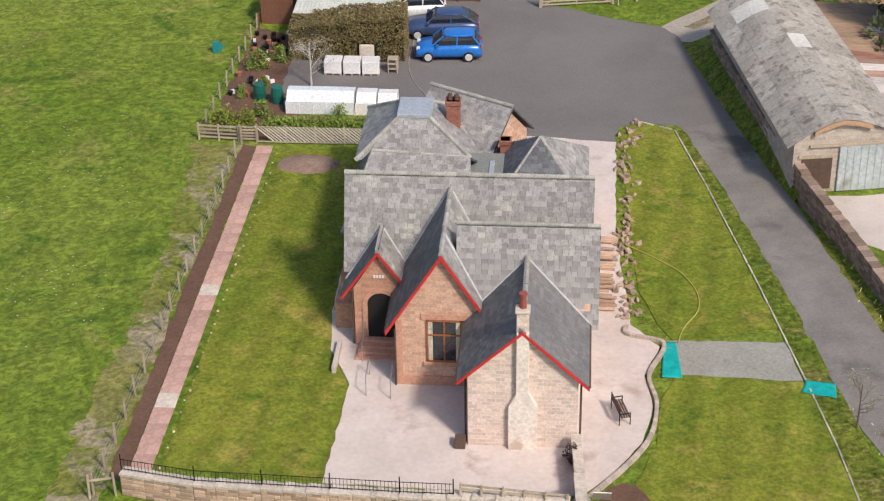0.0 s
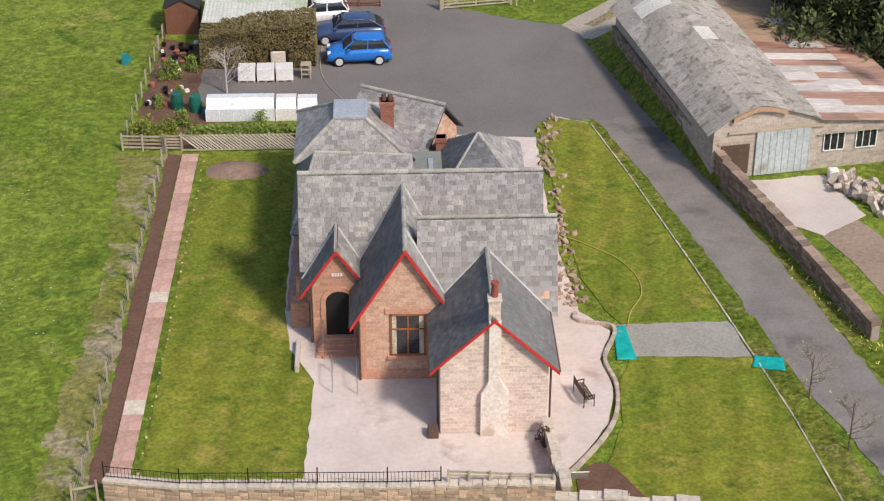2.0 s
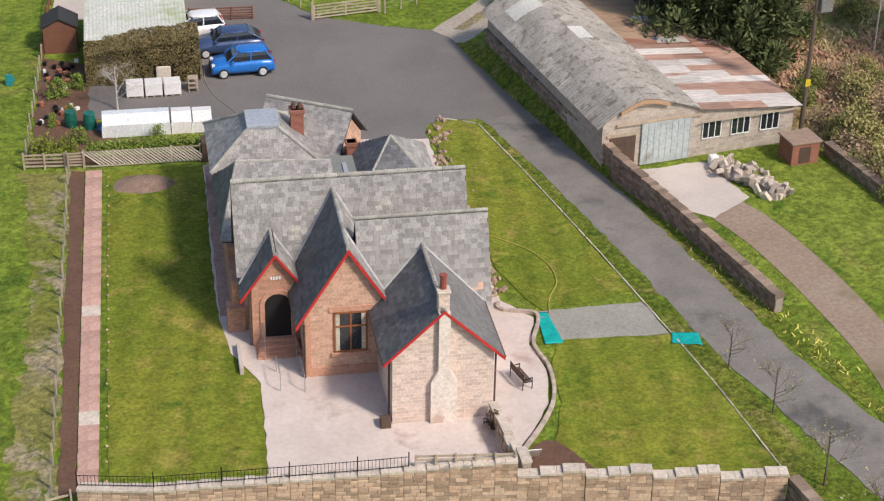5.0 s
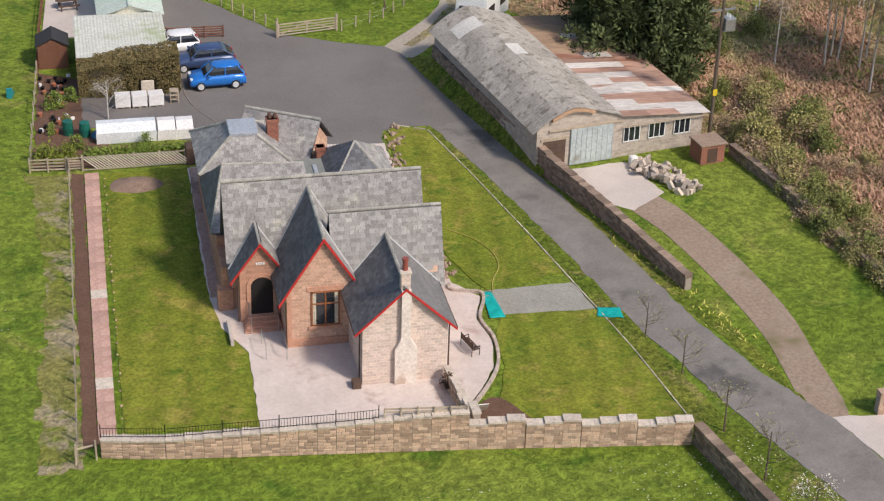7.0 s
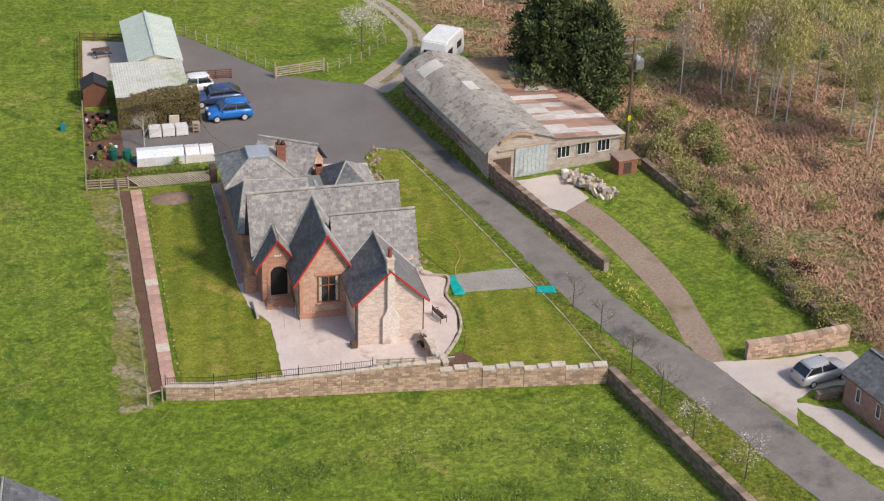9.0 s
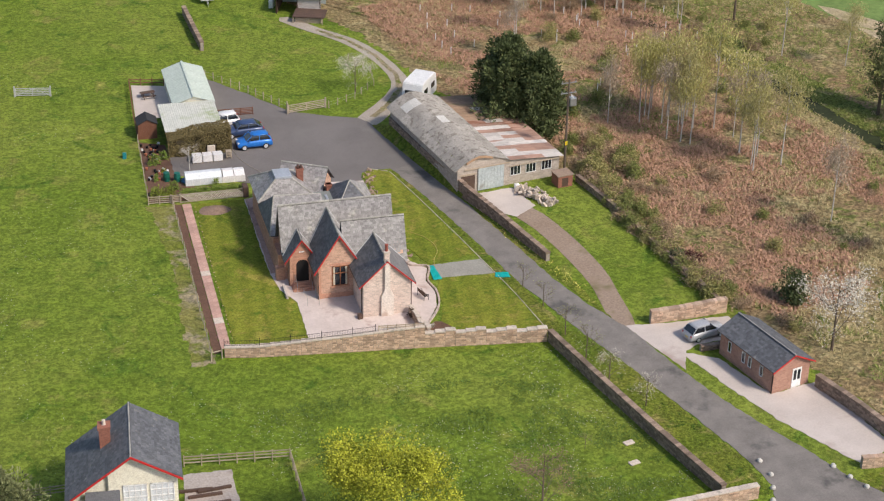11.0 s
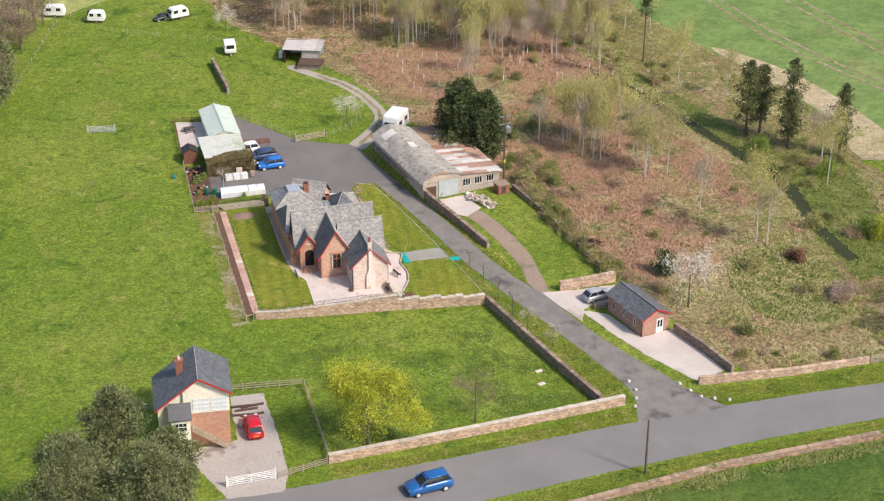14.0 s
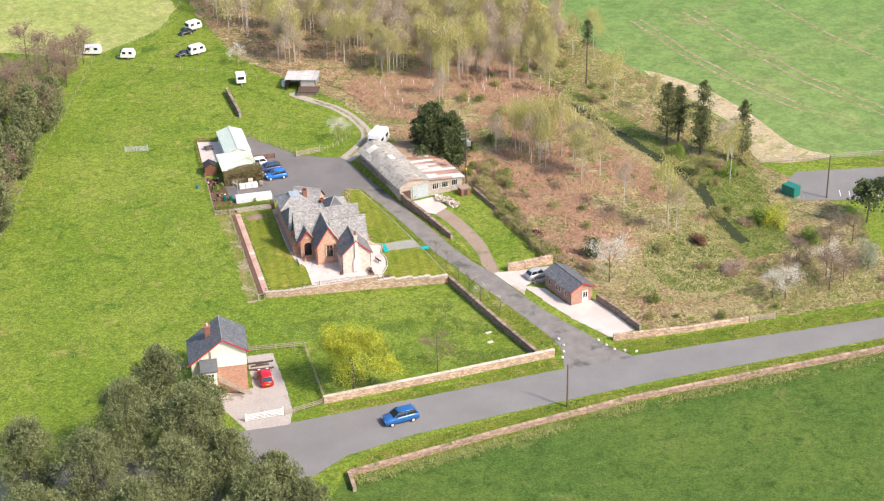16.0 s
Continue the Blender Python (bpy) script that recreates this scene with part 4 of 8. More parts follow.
ridge_line(house, (-7.3, 12.9, 3.63), (-6.1, 17.2, 6.2), 0.09)
part("flat_roof", newbox(-1.6, 1.2, 14.5, 20.5, 4.3, 4.5), plain("grey_green_felt", (0.21, 0.225, 0.21), 0.7), house, "grey flat roof")
part("roof_pipe", newbox(0.0, 0.25, 16, 19.5, 4.5, 4.58), LEAD, house)
# pyramid roof; its darker facets have shade put into the slate colour
ap = (2.7, 18.8, 6.45)
q0, q1, q2, q3 = (0.2, 15.2, 3.9), (5.3, 15.2, 3.9), (5.3, 22.6, 3.9), (0.2, 22.6, 3.9)
slope(house, [q0, q1, ap], DARK_SHADE_SLATE)
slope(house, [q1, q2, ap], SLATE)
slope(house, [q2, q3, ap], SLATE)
slope(house, [q3, q0, ap], DARK_SHADE_SLATE)
ridge_line(house, q0, ap, 0.08)
ridge_line(house, q1, ap, 0.08)
# rear range, set askew, with a red fascia
REAR = Matrix.Translation((-3.4, 25.4, 0)) @ Matrix.Rotation(radians(-30), 4, "Z")
bm = bmesh.new()
prism(bm, [(-1.9, 0), (1.9, 0), (1.9, 4.0), (0, 5.9), (-1.9, 4.0)], "x", 0.0, 4.9)
bm.transform(REAR)
part("wall", bm, WALLF, house)
for flat4 in ([(-0.3, -2.25, 4.0), (5.2, -2.25, 4.0), (5.2, 0, 6.2), (-0.3, 0, 6.2)], [(5.2, 2.25, 4.0), (-0.3, 2.25, 4.0), (-0.3, 0, 6.2), (5.2, 0, 6.2)]):
    slope(house, [tuple(REAR @ Vector(p)) for p in flat4], SLATE)
ridge_line(house, REAR @ Vector((-0.3, 0, 6.23)), REAR @ Vector((5.2, 0, 6.23)))
bm = newbox(0.9, 5.25, -2.34, -2.26, 3.72, 4.0)
bm.transform(REAR)
part("bargeboard", bm, REDP, house, "red painted fascia")
for u, vv, z0, z1, w, d in ((-2.2, 22.6, 4.4, 6.7, 0.75, 0.65), (0.75, 20.9, 3.4, 5.2, 0.55, 0.55)):
    c = part("chimney", newbox(u - w / 2, u + w / 2, vv - d / 2, vv + d / 2, z0, z1, 0.02), BRICK, house, "red brick chimney stack")
    part("chimney_cap", newbox(u - w / 2 - 0.06, u + w / 2 + 0.06, vv - d / 2 - 0.06, vv + d / 2 + 0.06, z1 - 0.25, z1, 0.02), BRICK, c)
    if w > 0.7:
        bm = bmesh.new()
        tube(bm, (u - 0.18, vv, z1), (u - 0.18, vv, z1 + 0.35), 0.15, 0.13, 10)
        tube(bm, (u + 0.18, vv, z1), (u + 0.18, vv, z1 + 0.3), 0.15, 0.13, 10)
        part("chimney_pot", bm, plain("sooty_pot", (0.11, 0.06, 0.045), 0.8), c, "sooty clay pots")
# pale lead in the valleys
for a, b in (((-1.5, 6.5, 7.42), (1.12, 4.82, 3.26)), ((2.45, 6.12, 6.44), (-0.42, 5.02, 3.74)), ((2.45, 6.12, 6.44), (5.4, 4.98, 3.64)), ((-4.85, 10.2, 5.57), (-3.1, 9.22, 3.12)),
             ((-4.85, 10.2, 5.57), (-6.6, 9.22, 3.12)), ((-1.5, 10.94, 7.42), (0.4, 9.78, 4.4)), ((-1.5, 10.94, 7.42), (-3.6, 9.64, 4.1))):
    part("valley_lead", tube(bmesh.new(), a, b, 0.1, 0.1, 6), LEADV, house, "pale lead valley")
# downpipes and gutters
for u, vv, z in ((-0.12, 0.3, 3.7), (5.1, 0.2, 3.6), (-3.75, 4.62, 3.2), (-6.2, 8.1, 3.1)):
    part("downpipe", tube(bmesh.new(), (u, vv, 0), (u, vv, z), 0.05), DTIMB, house, "dark downpipe")
for a, b in (((-0.5, -0.2, 3.66), (-0.5, 4.8, 3.66)), ((5.47, -0.2, 3.56), (5.47, 4.9, 3.56)), ((-4.2, 4.5, 3.15), (-4.2, 9.3, 3.15)), ((-6.7, 7.8, 3.0), (-6.7, 9.3, 3.0))):
    part("gutter", tube(bmesh.new(), a, b, 0.06), DTIMB, house)

# ---- the barn ----
BARN = pose(20.7, -24.1, 0, 0, 0, 3)
barn = thing("barn", "long blockwork barn with a curved cement-sheet roof and rusty tin lean-to", "barn", BARN)
DB = 19.5
prof7 = [(-0.45, 2.95), (0.55, 3.65), (1.55, 4.25), (2.6, 4.6), (3.7, 4.45), (5.1, 3.95), (6.65, 3.35)]
arc = [prof7[k // 2] if k % 2 == 0 else tuple((p + q) / 2 + (0, 0.03)[i] for i, (p, q) in enumerate(zip(prof7[k // 2], prof7[k // 2 + 1]))) for k in range(13)]
bm = bmesh.new()
prism(bm, [(0, 0), (6.6, 0), (6.6, 3.2)] + [(max(0.0, p[0]), p[1] - 0.05) for p in arc[::-1]], "y", 0, 0.3)
part("gable_wall", bm, BLOCKW, barn, "weathered blockwork gable wall")
part("wall", newbox(0, 0.3, 0.3, DB, 0, 3.0), BLOCKW, barn)
part("wall", newbox(0.3, 13.4, DB - 0.3, DB, 0, 2.6), BLOCKW, barn)
part("wall", newbox(13.2, 13.5, 0.1, DB - 0.3, 0, 2.5), BLOCKW, barn)
bm = bmesh.new()
prism(bm, [(6.6, 0), (13.5, 0), (13.5, 2.55), (6.6, 3.25)], "y", 0.05, 0.3)
part("wall", bm, BLOCKW, barn)
rng = random.Random(11)
# corrugated sheets of the curved roof, in rows
for j in range(10):
    y0, y1 = -0.25 + j * (DB + 0.5) / 10, -0.25 + (j + 1) * (DB + 0.5) / 10 + 0.12
    for k in range(6):
        p0, p1, p2 = arc[k * 2], arc[k * 2 + 1], arc[k * 2 + 2]
        bm = bmesh.new()
        lift = 0.04 + 0.015 * (k % 2) + 0.012 * (j % 2)
        vs = []
        for r in range(15):
            yy = y0 + (y1 - y0) * r / 14
            z = lift + 0.1 * (r % 2) + rng.uniform(-0.012, 0.012)
            vs.append([bm.verts.new((p[0], yy, p[1] + z)) for p in (p0, p1, p2)])
        for r in range(14):
            for i in range(2):
                bm.faces.new((vs[r][i], vs[r][i + 1], vs[r + 1][i + 1], vs[r + 1][i]))
        light = (j, k) in ((8, 1), (8, 2), (5, 3))
        part("roof_sheet", bm, ASBL if light else ASB, barn, "pale roof sheet" if light else "")
# lean-to tin sheets
for j in range(20):
    y0 = -0.3 + j * (DB + 0.4) / 20
    y1 = y0 + (DB + 0.4) / 20 + 0.08
    for k in range(3):
        x0, x1 = 6.5 + k * 2.44, 6.5 + (k + 1) * 2.44 + 0.1
        bm = bmesh.new()
        vs = []
        for r in range(9):
            yy = y0 + (y1 - y0) * r / 8
            z = 0.035 * (r % 2) + 0.012 * (k + j % 2)
            vs.append([bm.verts.new((x, yy, 3.42 - (x - 6.5) * 0.108 + z)) for x in (x0, x1)])
        for r in range(8):
            bm.faces.new((vs[r][0], vs[r][1], vs[r + 1][1], vs[r + 1][0]))
        part("tin_sheet", bm, MOSSR if j > 16 and k < 3 or j > 11 and rng.random() < 0.75 else RUSTW if rng.random() < (0.75 if k == 0 and j < 14 else 0.8 if j < 2 else 0.5 if j < 5 else 0.2) else RUST, barn)
bm = bmesh.new()
prism(bm, [(2.65, 0.05), (6.05, 0.05), (6.05, 2.9), (2.65, 2.9)], "y", -0.12, -0.05)
door = part("sliding_door", bm, TIND, barn, "pale blue-grey tin sliding door")
for k in range(9):
    part("door_rib", newbox(2.68 + k * 0.415, 2.72 + k * 0.415, -0.145, -0.115, 0.05, 2.9), TIND, door)
part("door_rail", newbox(0.9, 6.8, -0.16, -0.03, 2.92, 3.05), TIMB, barn)
part("boarded_opening", newbox(0.5, 2.3, -0.03, 0.02, 0.2, 2.2), DTIMB, barn, "dark boarded opening")
part("opening_lintel", newbox(0.3, 2.5, -0.08, 0.02, 2.2, 2.4), TIMB, barn)
for u in (6.95, 9.0, 11.1):
    window(barn, u, u + 1.35, 1.15, 2.35, 0.05, WHITE, 3, ((),), 0.055, False, False)
part("fascia", newbox(6.6, 13.7, -0.3, -0.24, 2.45, 2.55), TIMB, barn)
bm = bmesh.new()
prism(bm, [p for p in arc[3:10]] + [(p[0], p[1] - 0.26) for p in arc[3:10][::-1]], "y", -0.32, -0.02)
part("verge_trim", bm, plain("lichen_stained_trim", (0.42, 0.27, 0.17), 0.9), barn, "orange-stained verge of the curved roof")

# ---- the lodge ----
LODGE = pose(33.0, -74.0, 0, 0, 0, 7)
lodge = thing("lodge", "small reddish stone lodge with a dark slate roof and white door", "lodge", LODGE)
bm = bmesh.new()
prism(bm, [(0, 0), (4.4, 0), (4.4, 2.75), (2.2, 3.75), (0, 2.75)], "y", 0, 8.4)
part("wall", bm, LODGEW, lodge)
slope(lodge, [(-0.35, 8.7, 2.65), (-0.35, -0.3, 2.65), (2.2, -0.3, 3.95), (2.2, 8.7, 3.95)], DARK_SHADE_SLATE)
slope(lodge, [(4.75, -0.3, 2.65), (4.75, 8.7, 2.65), (2.2, 8.7, 3.95), (2.2, -0.3, 3.95)], DARK_SHADE_SLATE)
ridge_line(lodge, (2.2, -0.3, 3.98), (2.2, 8.7, 3.98), 0.08)
barge(lodge, -0.4, 2.2, 4.8, -0.3, 2.62, 3.96, 2.62, 0.14)
dr = part("door", newbox(2.3, 3.4, -0.06, 0.0, 0.05, 2.2, 0.01), WHITE, lodge, "white glazed double door")
part("door_glass", newbox(2.45, 2.78, -0.075, -0.055, 0.9, 2.0), GLASS, dr)
part("door_glass", newbox(2.92, 3.25, -0.075, -0.055, 0.9, 2.0), GLASS, dr)
for v in (1.6, 3.4, 4.4, 6.6):
    w = part("window", newbox(-0.03, 0.03, v, v + 0.5, 1.0, 2.2), GLASS, lodge)
    bm = bmesh.new()
    for a, b, c, d in ((v, v + 0.5, 1.0, 1.07), (v, v + 0.5, 2.13, 2.2), (v, v + 0.06, 1.0, 2.2), (v + 0.44, v + 0.5, 1.0, 2.2)):
        box(bm, -0.06, 0.0, a, b, c, d)
    part("window_frame", bm, WHITE, w)
part("downpipe", tube(bmesh.new(), (-0.06, 0.05, 0), (-0.06, 0.05, 2.7), 0.045), IRON, lodge)

# ---- the cottage by the gate ----
COTT = pose(-31.6, -76.2, 0, 0, 0, -12)
cott = thing("signal_cottage", "tall cream and stone cottage with slate roof and outside stair", "house", COTT)
bm = bmesh.new()
prism(bm, [(0, 0), (5.5, 0), (5.5, 4.9), (0, 4.9)], "y", 0, 7.0)
part("lower_wall", bm, WALLD, cott, "brown stone lower storey")
bm = bmesh.new()
prism(bm, [(-0.05, 4.9), (5.55, 4.9), (5.55, 7.6), (1.9, 9.75), (-0.05, 8.35)], "y", -0.05, 7.05)
part("upper_wall", bm, CREAM, cott, "cream rendered upper storey")
slope(cott, [(-3.6, 7.5, 5.95), (-3.6, -0.5, 5.95), (1.9, -0.5, 10.05), (1.9, 7.5, 10.05)], DARK_SHADE_SLATE)
slope(cott, [(5.95, -0.5, 7.6), (5.95, 7.5, 7.6), (1.9, 7.5, 10.05), (1.9, -0.5, 10.05)], DARK_SHADE_SLATE)
ridge_line(cott, (1.9, -0.5, 10.08), (1.9, 7.5, 10.08), 0.09)
barge(cott, -3.65, 1.9, 6.0, -0.5, 5.92, 10.07, 7.56, 0.2)
bm = bmesh.new()
prism(bm, [(-3.2, 0), (0, 0), (0, 8.2), (-3.2, 6.0)], "y", 0.3, 6.9)
part("side_wall", bm, CREAM, cott)
window(cott, 1.1, 3.05, 5.15, 7.0, -0.05, WHITE, 4, ((0.33, 0.66),), 0.08, False, False).data.materials[0] = PALEG
window(cott, 3.3, 5.25, 5.15, 7.0, -0.05, WHITE, 4, ((0.33, 0.66),), 0.08, False, False).data.materials[0] = PALEG
tower = part("stair_porch", newbox(-1.7, 0.6, -1.9, -0.05, 0, 5.3), CREAM, cott, "cream stair porch")
bm = bmesh.new()
prism(bm, [(-2.1, 5.25), (-0.05, 6.4), (-0.05, 6.6), (-2.15, 5.42)], "x", -1.95, 0.85)
part("porch_roof", bm, DARK_SHADE_SLATE, tower, "slate porch roof")
window(tower, -1.3, 0.2, 3.7, 4.9, -1.9, WHITE, 3, ((0.5,),), 0.07, False, False)
pd = part("porch_door", newbox(-1.1, -0.1, -1.96, -1.9, 0.1, 2.3), WHITE, tower, "white door with two dark panes")
part("door_glass", newbox(-0.95, -0.65, -1.98, -1.95, 1.3, 2.0), GLASS, pd)
part("door_glass", newbox(-0.55, -0.25, -1.98, -1.95, 1.3, 2.0), GLASS, pd)
st = part("stair", bmesh.new(), TIMB, cott)
for k in range(12):
    part("step", newbox(0.9 + k * 0.33, 1.26 + k * 0.33, -1.0, -0.1, 3.1 - k * 0.27, 3.16 - k * 0.27), TIMB, st)
bm = bmesh.new()
prism(bm, [(0.8, 3.0), (4.9, -0.05), (4.9, 0.2), (0.8, 3.25)], "y", -1.1, -1.02)
part("stringer", bm, TIMB, st)
bm = bmesh.new()
prism(bm, [(0.8, 4.0), (4.9, 0.95), (4.9, 1.05), (0.8, 4.1)], "y", -1.1, -1.02)
for k in range(14):
    u = 0.85 + k * 0.31
    z = 3.2 - (u - 0.8) * 0.744
    box(bm, u - 0.03, u + 0.03, -1.1, -1.04, z, z + 0.9)
part("handrail", bm, TIMB, st, "timber stair rail")
ch = part("chimney", newbox(-0.6, 0.3, 3.6, 4.5, 7.6, 10.3, 0.02), BRICK, cott, "red brick chimney stack")
part("chimney_cap", newbox(-0.68, 0.38, 3.52, 4.58, 10.1, 10.35), BRICK, ch)
part("chimney_pot", tube(bmesh.new(), (-0.15, 4.05, 10.35), (-0.15, 4.05, 10.8), 0.17, 0.14, 10), COPE, ch)

# ---- plants ----
def leaves(bm, rng, centres, n, size, flat=0.6):
    """Small leaf clumps scattered through balls (x, y, z, radius)."""
    wsum = [c[3] ** 2 for c in centres]
    for _ in range(n):
        c = rng.choices(centres, wsum)[0]
        d = Vector((rng.gauss(0, 1), rng.gauss(0, 1), rng.gauss(0, flat + 0.2))).normalized() * c[3] * rng.random() ** 0.4
        p = Vector(c[:3]) + d
        s = size * rng.uniform(0.6, 1.3)
        a = Vector((rng.uniform(-1, 1), rng.uniform(-1, 1), rng.uniform(-flat, flat))).normalized() * s
        b = a.cross(Vector((rng.uniform(-1, 1), rng.uniform(-1, 1), rng.uniform(-1, 1)))).normalized() * s * 0.7
        bm.faces.new([bm.verts.new(q) for q in (p - a, p + b, p + a, p - b)])
    return bm


def limb(bm, rng, a, d, ln, r, depth, tips, spread=0.7, droop=0.0):
    """A bent, forking branch; its twig ends go into tips."""
    p, dirn = Vector(a), Vector(d).normalized()
    for k in range(3):
        q = p + dirn * ln / 3
        tube(bm, p, q, r * (1 - k * 0.22), r * (1 - (k + 1) * 0.22), 5 if depth else 7, False)
        p = q
        dirn = (dirn + Vector((rng.uniform(-1, 1), rng.uniform(-1, 1), rng.uniform(-0.6, 0.7) - droop)) * 0.22).normalized()
        if depth and k:
            for _ in range(2):
                nd = (dirn + Vector((rng.uniform(-1, 1), rng.uniform(-1, 1), rng.uniform(-0.5, 0.6) - droop)) * spread).normalized()
                limb(bm, rng, p, nd, ln * rng.uniform(0.5, 0.7), r * 0.45, depth - 1, tips, spread, droop)
    tips.append(tuple(p))


def tree(name, label, m, h, crown, leaf_m, bark_m, n, size, seed, kind="round", trunk_r=0.18, category="tree", group="", low=0.2, shape=lambda f: 1.0):
    """A tree with a tapered trunk, forking limbs and a crown of small leaves."""
    rng = random.Random(seed)
    t = thing(name, label, category, m, group)
    bm, tips = bmesh.new(), []
    if kind == "pads":
        tube(bm, (0, 0, -0.2), (0, 0, h * 0.96), trunk_r, 0.04, 8)
        cs = []
        for k in range(64):
            f = low + (1 - low) * (k / 63) ** 0.95
            r = crown * shape(f) * rng.uniform(0.45, 0.95)
            a = k * 2.4 + rng.uniform(-0.5, 0.5)
            e = Vector((r * math.cos(a), r * math.sin(a), min(h * f, h * 0.97) + rng.uniform(-0.3, 0.3)))
            tube(bm, (0, 0, max(0.5, e.z - r * 0.35)), e, trunk_r * 0.25, 0.02, 4, False)
            pr = crown * (0.13 + 0.12 * shape(f)) * rng.uniform(0.7, 1.35)
            cs.append((*e, pr))
            q = e * 0.62
            cs.append((q.x, q.y, e.z - 0.2, pr * 0.85))
    elif kind == "cone":
        tube(bm, (0, 0, -0.2), (0, 0, h * 0.95), trunk_r, 0.03, 8)
        cs = []
        z = h * 0.1
        while z < h * 0.97:
            r = crown * (1 - z / h) ** 0.75 + 0.25
            for k in range(7):
                a = rng.uniform(0, math.tau)
                rr = r * rng.uniform(0.55, 1.0)
                e = (rr * math.cos(a), rr * math.sin(a), z - rr * 0.12)
                tube(bm, (0, 0, z), e, 0.05, 0.015, 4, False)
                for f in (0.45, 0.75, 1.0):
                    cs.append((e[0] * f, e[1] * f, z - rr * 0.12 * f, 0.35 + r * 0.17))
            z += h * 0.055
    else:
        lean = Vector((rng.uniform(-0.03, 0.03), rng.uniform(-0.03, 0.03), 1))
        fork = h * (0.22 if kind == "round" else 0.35)
        tube(bm, (0, 0, -0.2), lean * fork, trunk_r, trunk_r * 0.75, 9)
        tube(bm, lean * fork, lean * h * 0.85, trunk_r * 0.75, 0.03, 7)
        k = 9 if kind == "round" else 8
        for i in range(k):
            a = math.tau * i / k + rng.uniform(-0.4, 0.4)
            z = fork + (h * 0.82 - fork) * (i / k) ** 0.9
            out = crown * (1.0 - 0.45 * (i / k)) * rng.uniform(0.6, 0.8)
            up = 0.75 if kind == "round" else (0.35 if kind == "pine" else 1.6)
            limb(bm, rng, lean * z, (math.cos(a), math.sin(a), up), out, trunk_r * 0.34, 2 if kind != "birch" else 1, tips, 0.8, 0.25 if kind == "birch" else 0.0)
        if kind == "birch":
            part("trunk", bm, bark_m, t)
            bm = bmesh.new()
            for _ in range(n):
                p = Vector(rng.choice(tips)) + Vector((rng.gauss(0, 1), rng.gauss(0, 1), rng.gauss(0, 1.3))) * crown * 0.24
                d = Vector((rng.uniform(-0.5, 0.5), rng.uniform(-0.5, 0.5), rng.uniform(0.4, 1.0))).normalized() * size * rng.uniform(1.2, 2.6)
                w = d.cross(Vector((rng.uniform(-1, 1), rng.uniform(-1, 1), 0.2))).normalized() * size * rng.uniform(0.2, 0.42)
                bm.faces.new([bm.verts.new(q) for q in (p - w, p + w, p + d + w * 0.5, p + d - w * 0.5)])
            tagged(part("crown", bm, leaf_m, t), kind="stuff")
            return t
        cs = [(*p, (0.16 if kind == "birch" else 0.2) * crown * rng.uniform(0.7, 1.3)) for p in tips] + [(0, 0, h * 0.86, crown * 0.25)]
        if kind != "birch":
            z0 = h * (0.16 if kind == "round" else 0.45)
            for _ in range(34):
                d = Vector((rng.gauss(0, 1), rng.gauss(0, 1), rng.gauss(0, 1))).normalized() * rng.uniform(0.5, 0.92)
                cs.append((d.x * crown, d.y * crown, z0 + (h - z0) * (0.5 + 0.5 * d.z), crown * rng.uniform(0.2, 0.32)))
    part("trunk", bm, bark_m, t)
    if n and kind == "pads":
        bm = bmesh.new()
        for _ in range(n):
            c = rng.choice(cs)
            d = Vector((rng.gauss(0, 1), rng.gauss(0, 1), rng.gauss(0.25, 0.8))).normalized()
            p = Vector(c[:3]) + d * c[3] * rng.uniform(0.35, 0.95)
            q = p + (d + Vector((rng.uniform(-0.4, 0.4), rng.uniform(-0.4, 0.4), rng.uniform(0.1, 0.7)))).normalized() * size * rng.uniform(1.3, 3.0)
            w = (q - p).cross(Vector((rng.uniform(-1, 1), rng.uniform(-1, 1), rng.uniform(-1, 1)))).normalized() * size * rng.uniform(0.3, 0.6)
            bm.faces.new([bm.verts.new(v) for v in (p - w * 0.6, p + w * 0.6, (p + q) / 2 + w, q, (p + q) / 2 - w)])
        tagged(part("crown", bm, leaf_m, t), kind="stuff")
    elif n:
        bm = leaves(bmesh.new(), rng, cs, n, size)
        tagged(part("crown", bm, leaf_m, t), kind="stuff")
    return t


def shrub(name, label, m, r, h, leaf_m, n, size, seed, category="shrub", group=""):
    rng = random.Random(seed)
    t = thing(name, label, category, m, group)
    bm, cs = bmesh.new(), []
    for k in range(9):
        a = rng.uniform(0, math.tau)
        e = (r * 0.75 * math.cos(a) * rng.random(), r * 0.75 * math.sin(a) * rng.random(), h * rng.uniform(0.45, 0.85))
        tube(bm, (0, 0, -0.1), e, 0.04, 0.012, 5, False)
        cs.append((*e, r * rng.uniform(0.3, 0.5)))
        cs.append((e[0] * 1.2, e[1] * 1.2, h * 0.25, r * 0.45))
    tagged(part("stem", bm, BARK, t), kind="stuff")
    tagged(part("foliage", leaves(bmesh.new(), rng, cs, n, size, 0.8), leaf_m, t), kind="stuff")
    return t


def turned(x, y, rng, s=1.0, z=0.0):
    return Matrix.LocRotScale((x, y, z), Euler((0, 0, rng.uniform(0, math.tau))), (s, s, s * rng.uniform(0.9, 1.1)))


def copies(ob, spots, rng, lo=0.75, hi=1.25):
    for x, y in spots:
        s = rng.uniform(lo, hi)
        c = copy_thing(ob, pose(x, y, 0, 0, 0, rng.uniform(0, 360)))
        c.scale = (s, s, s * rng.uniform(0.9, 1.1))


rng = random.Random(21)
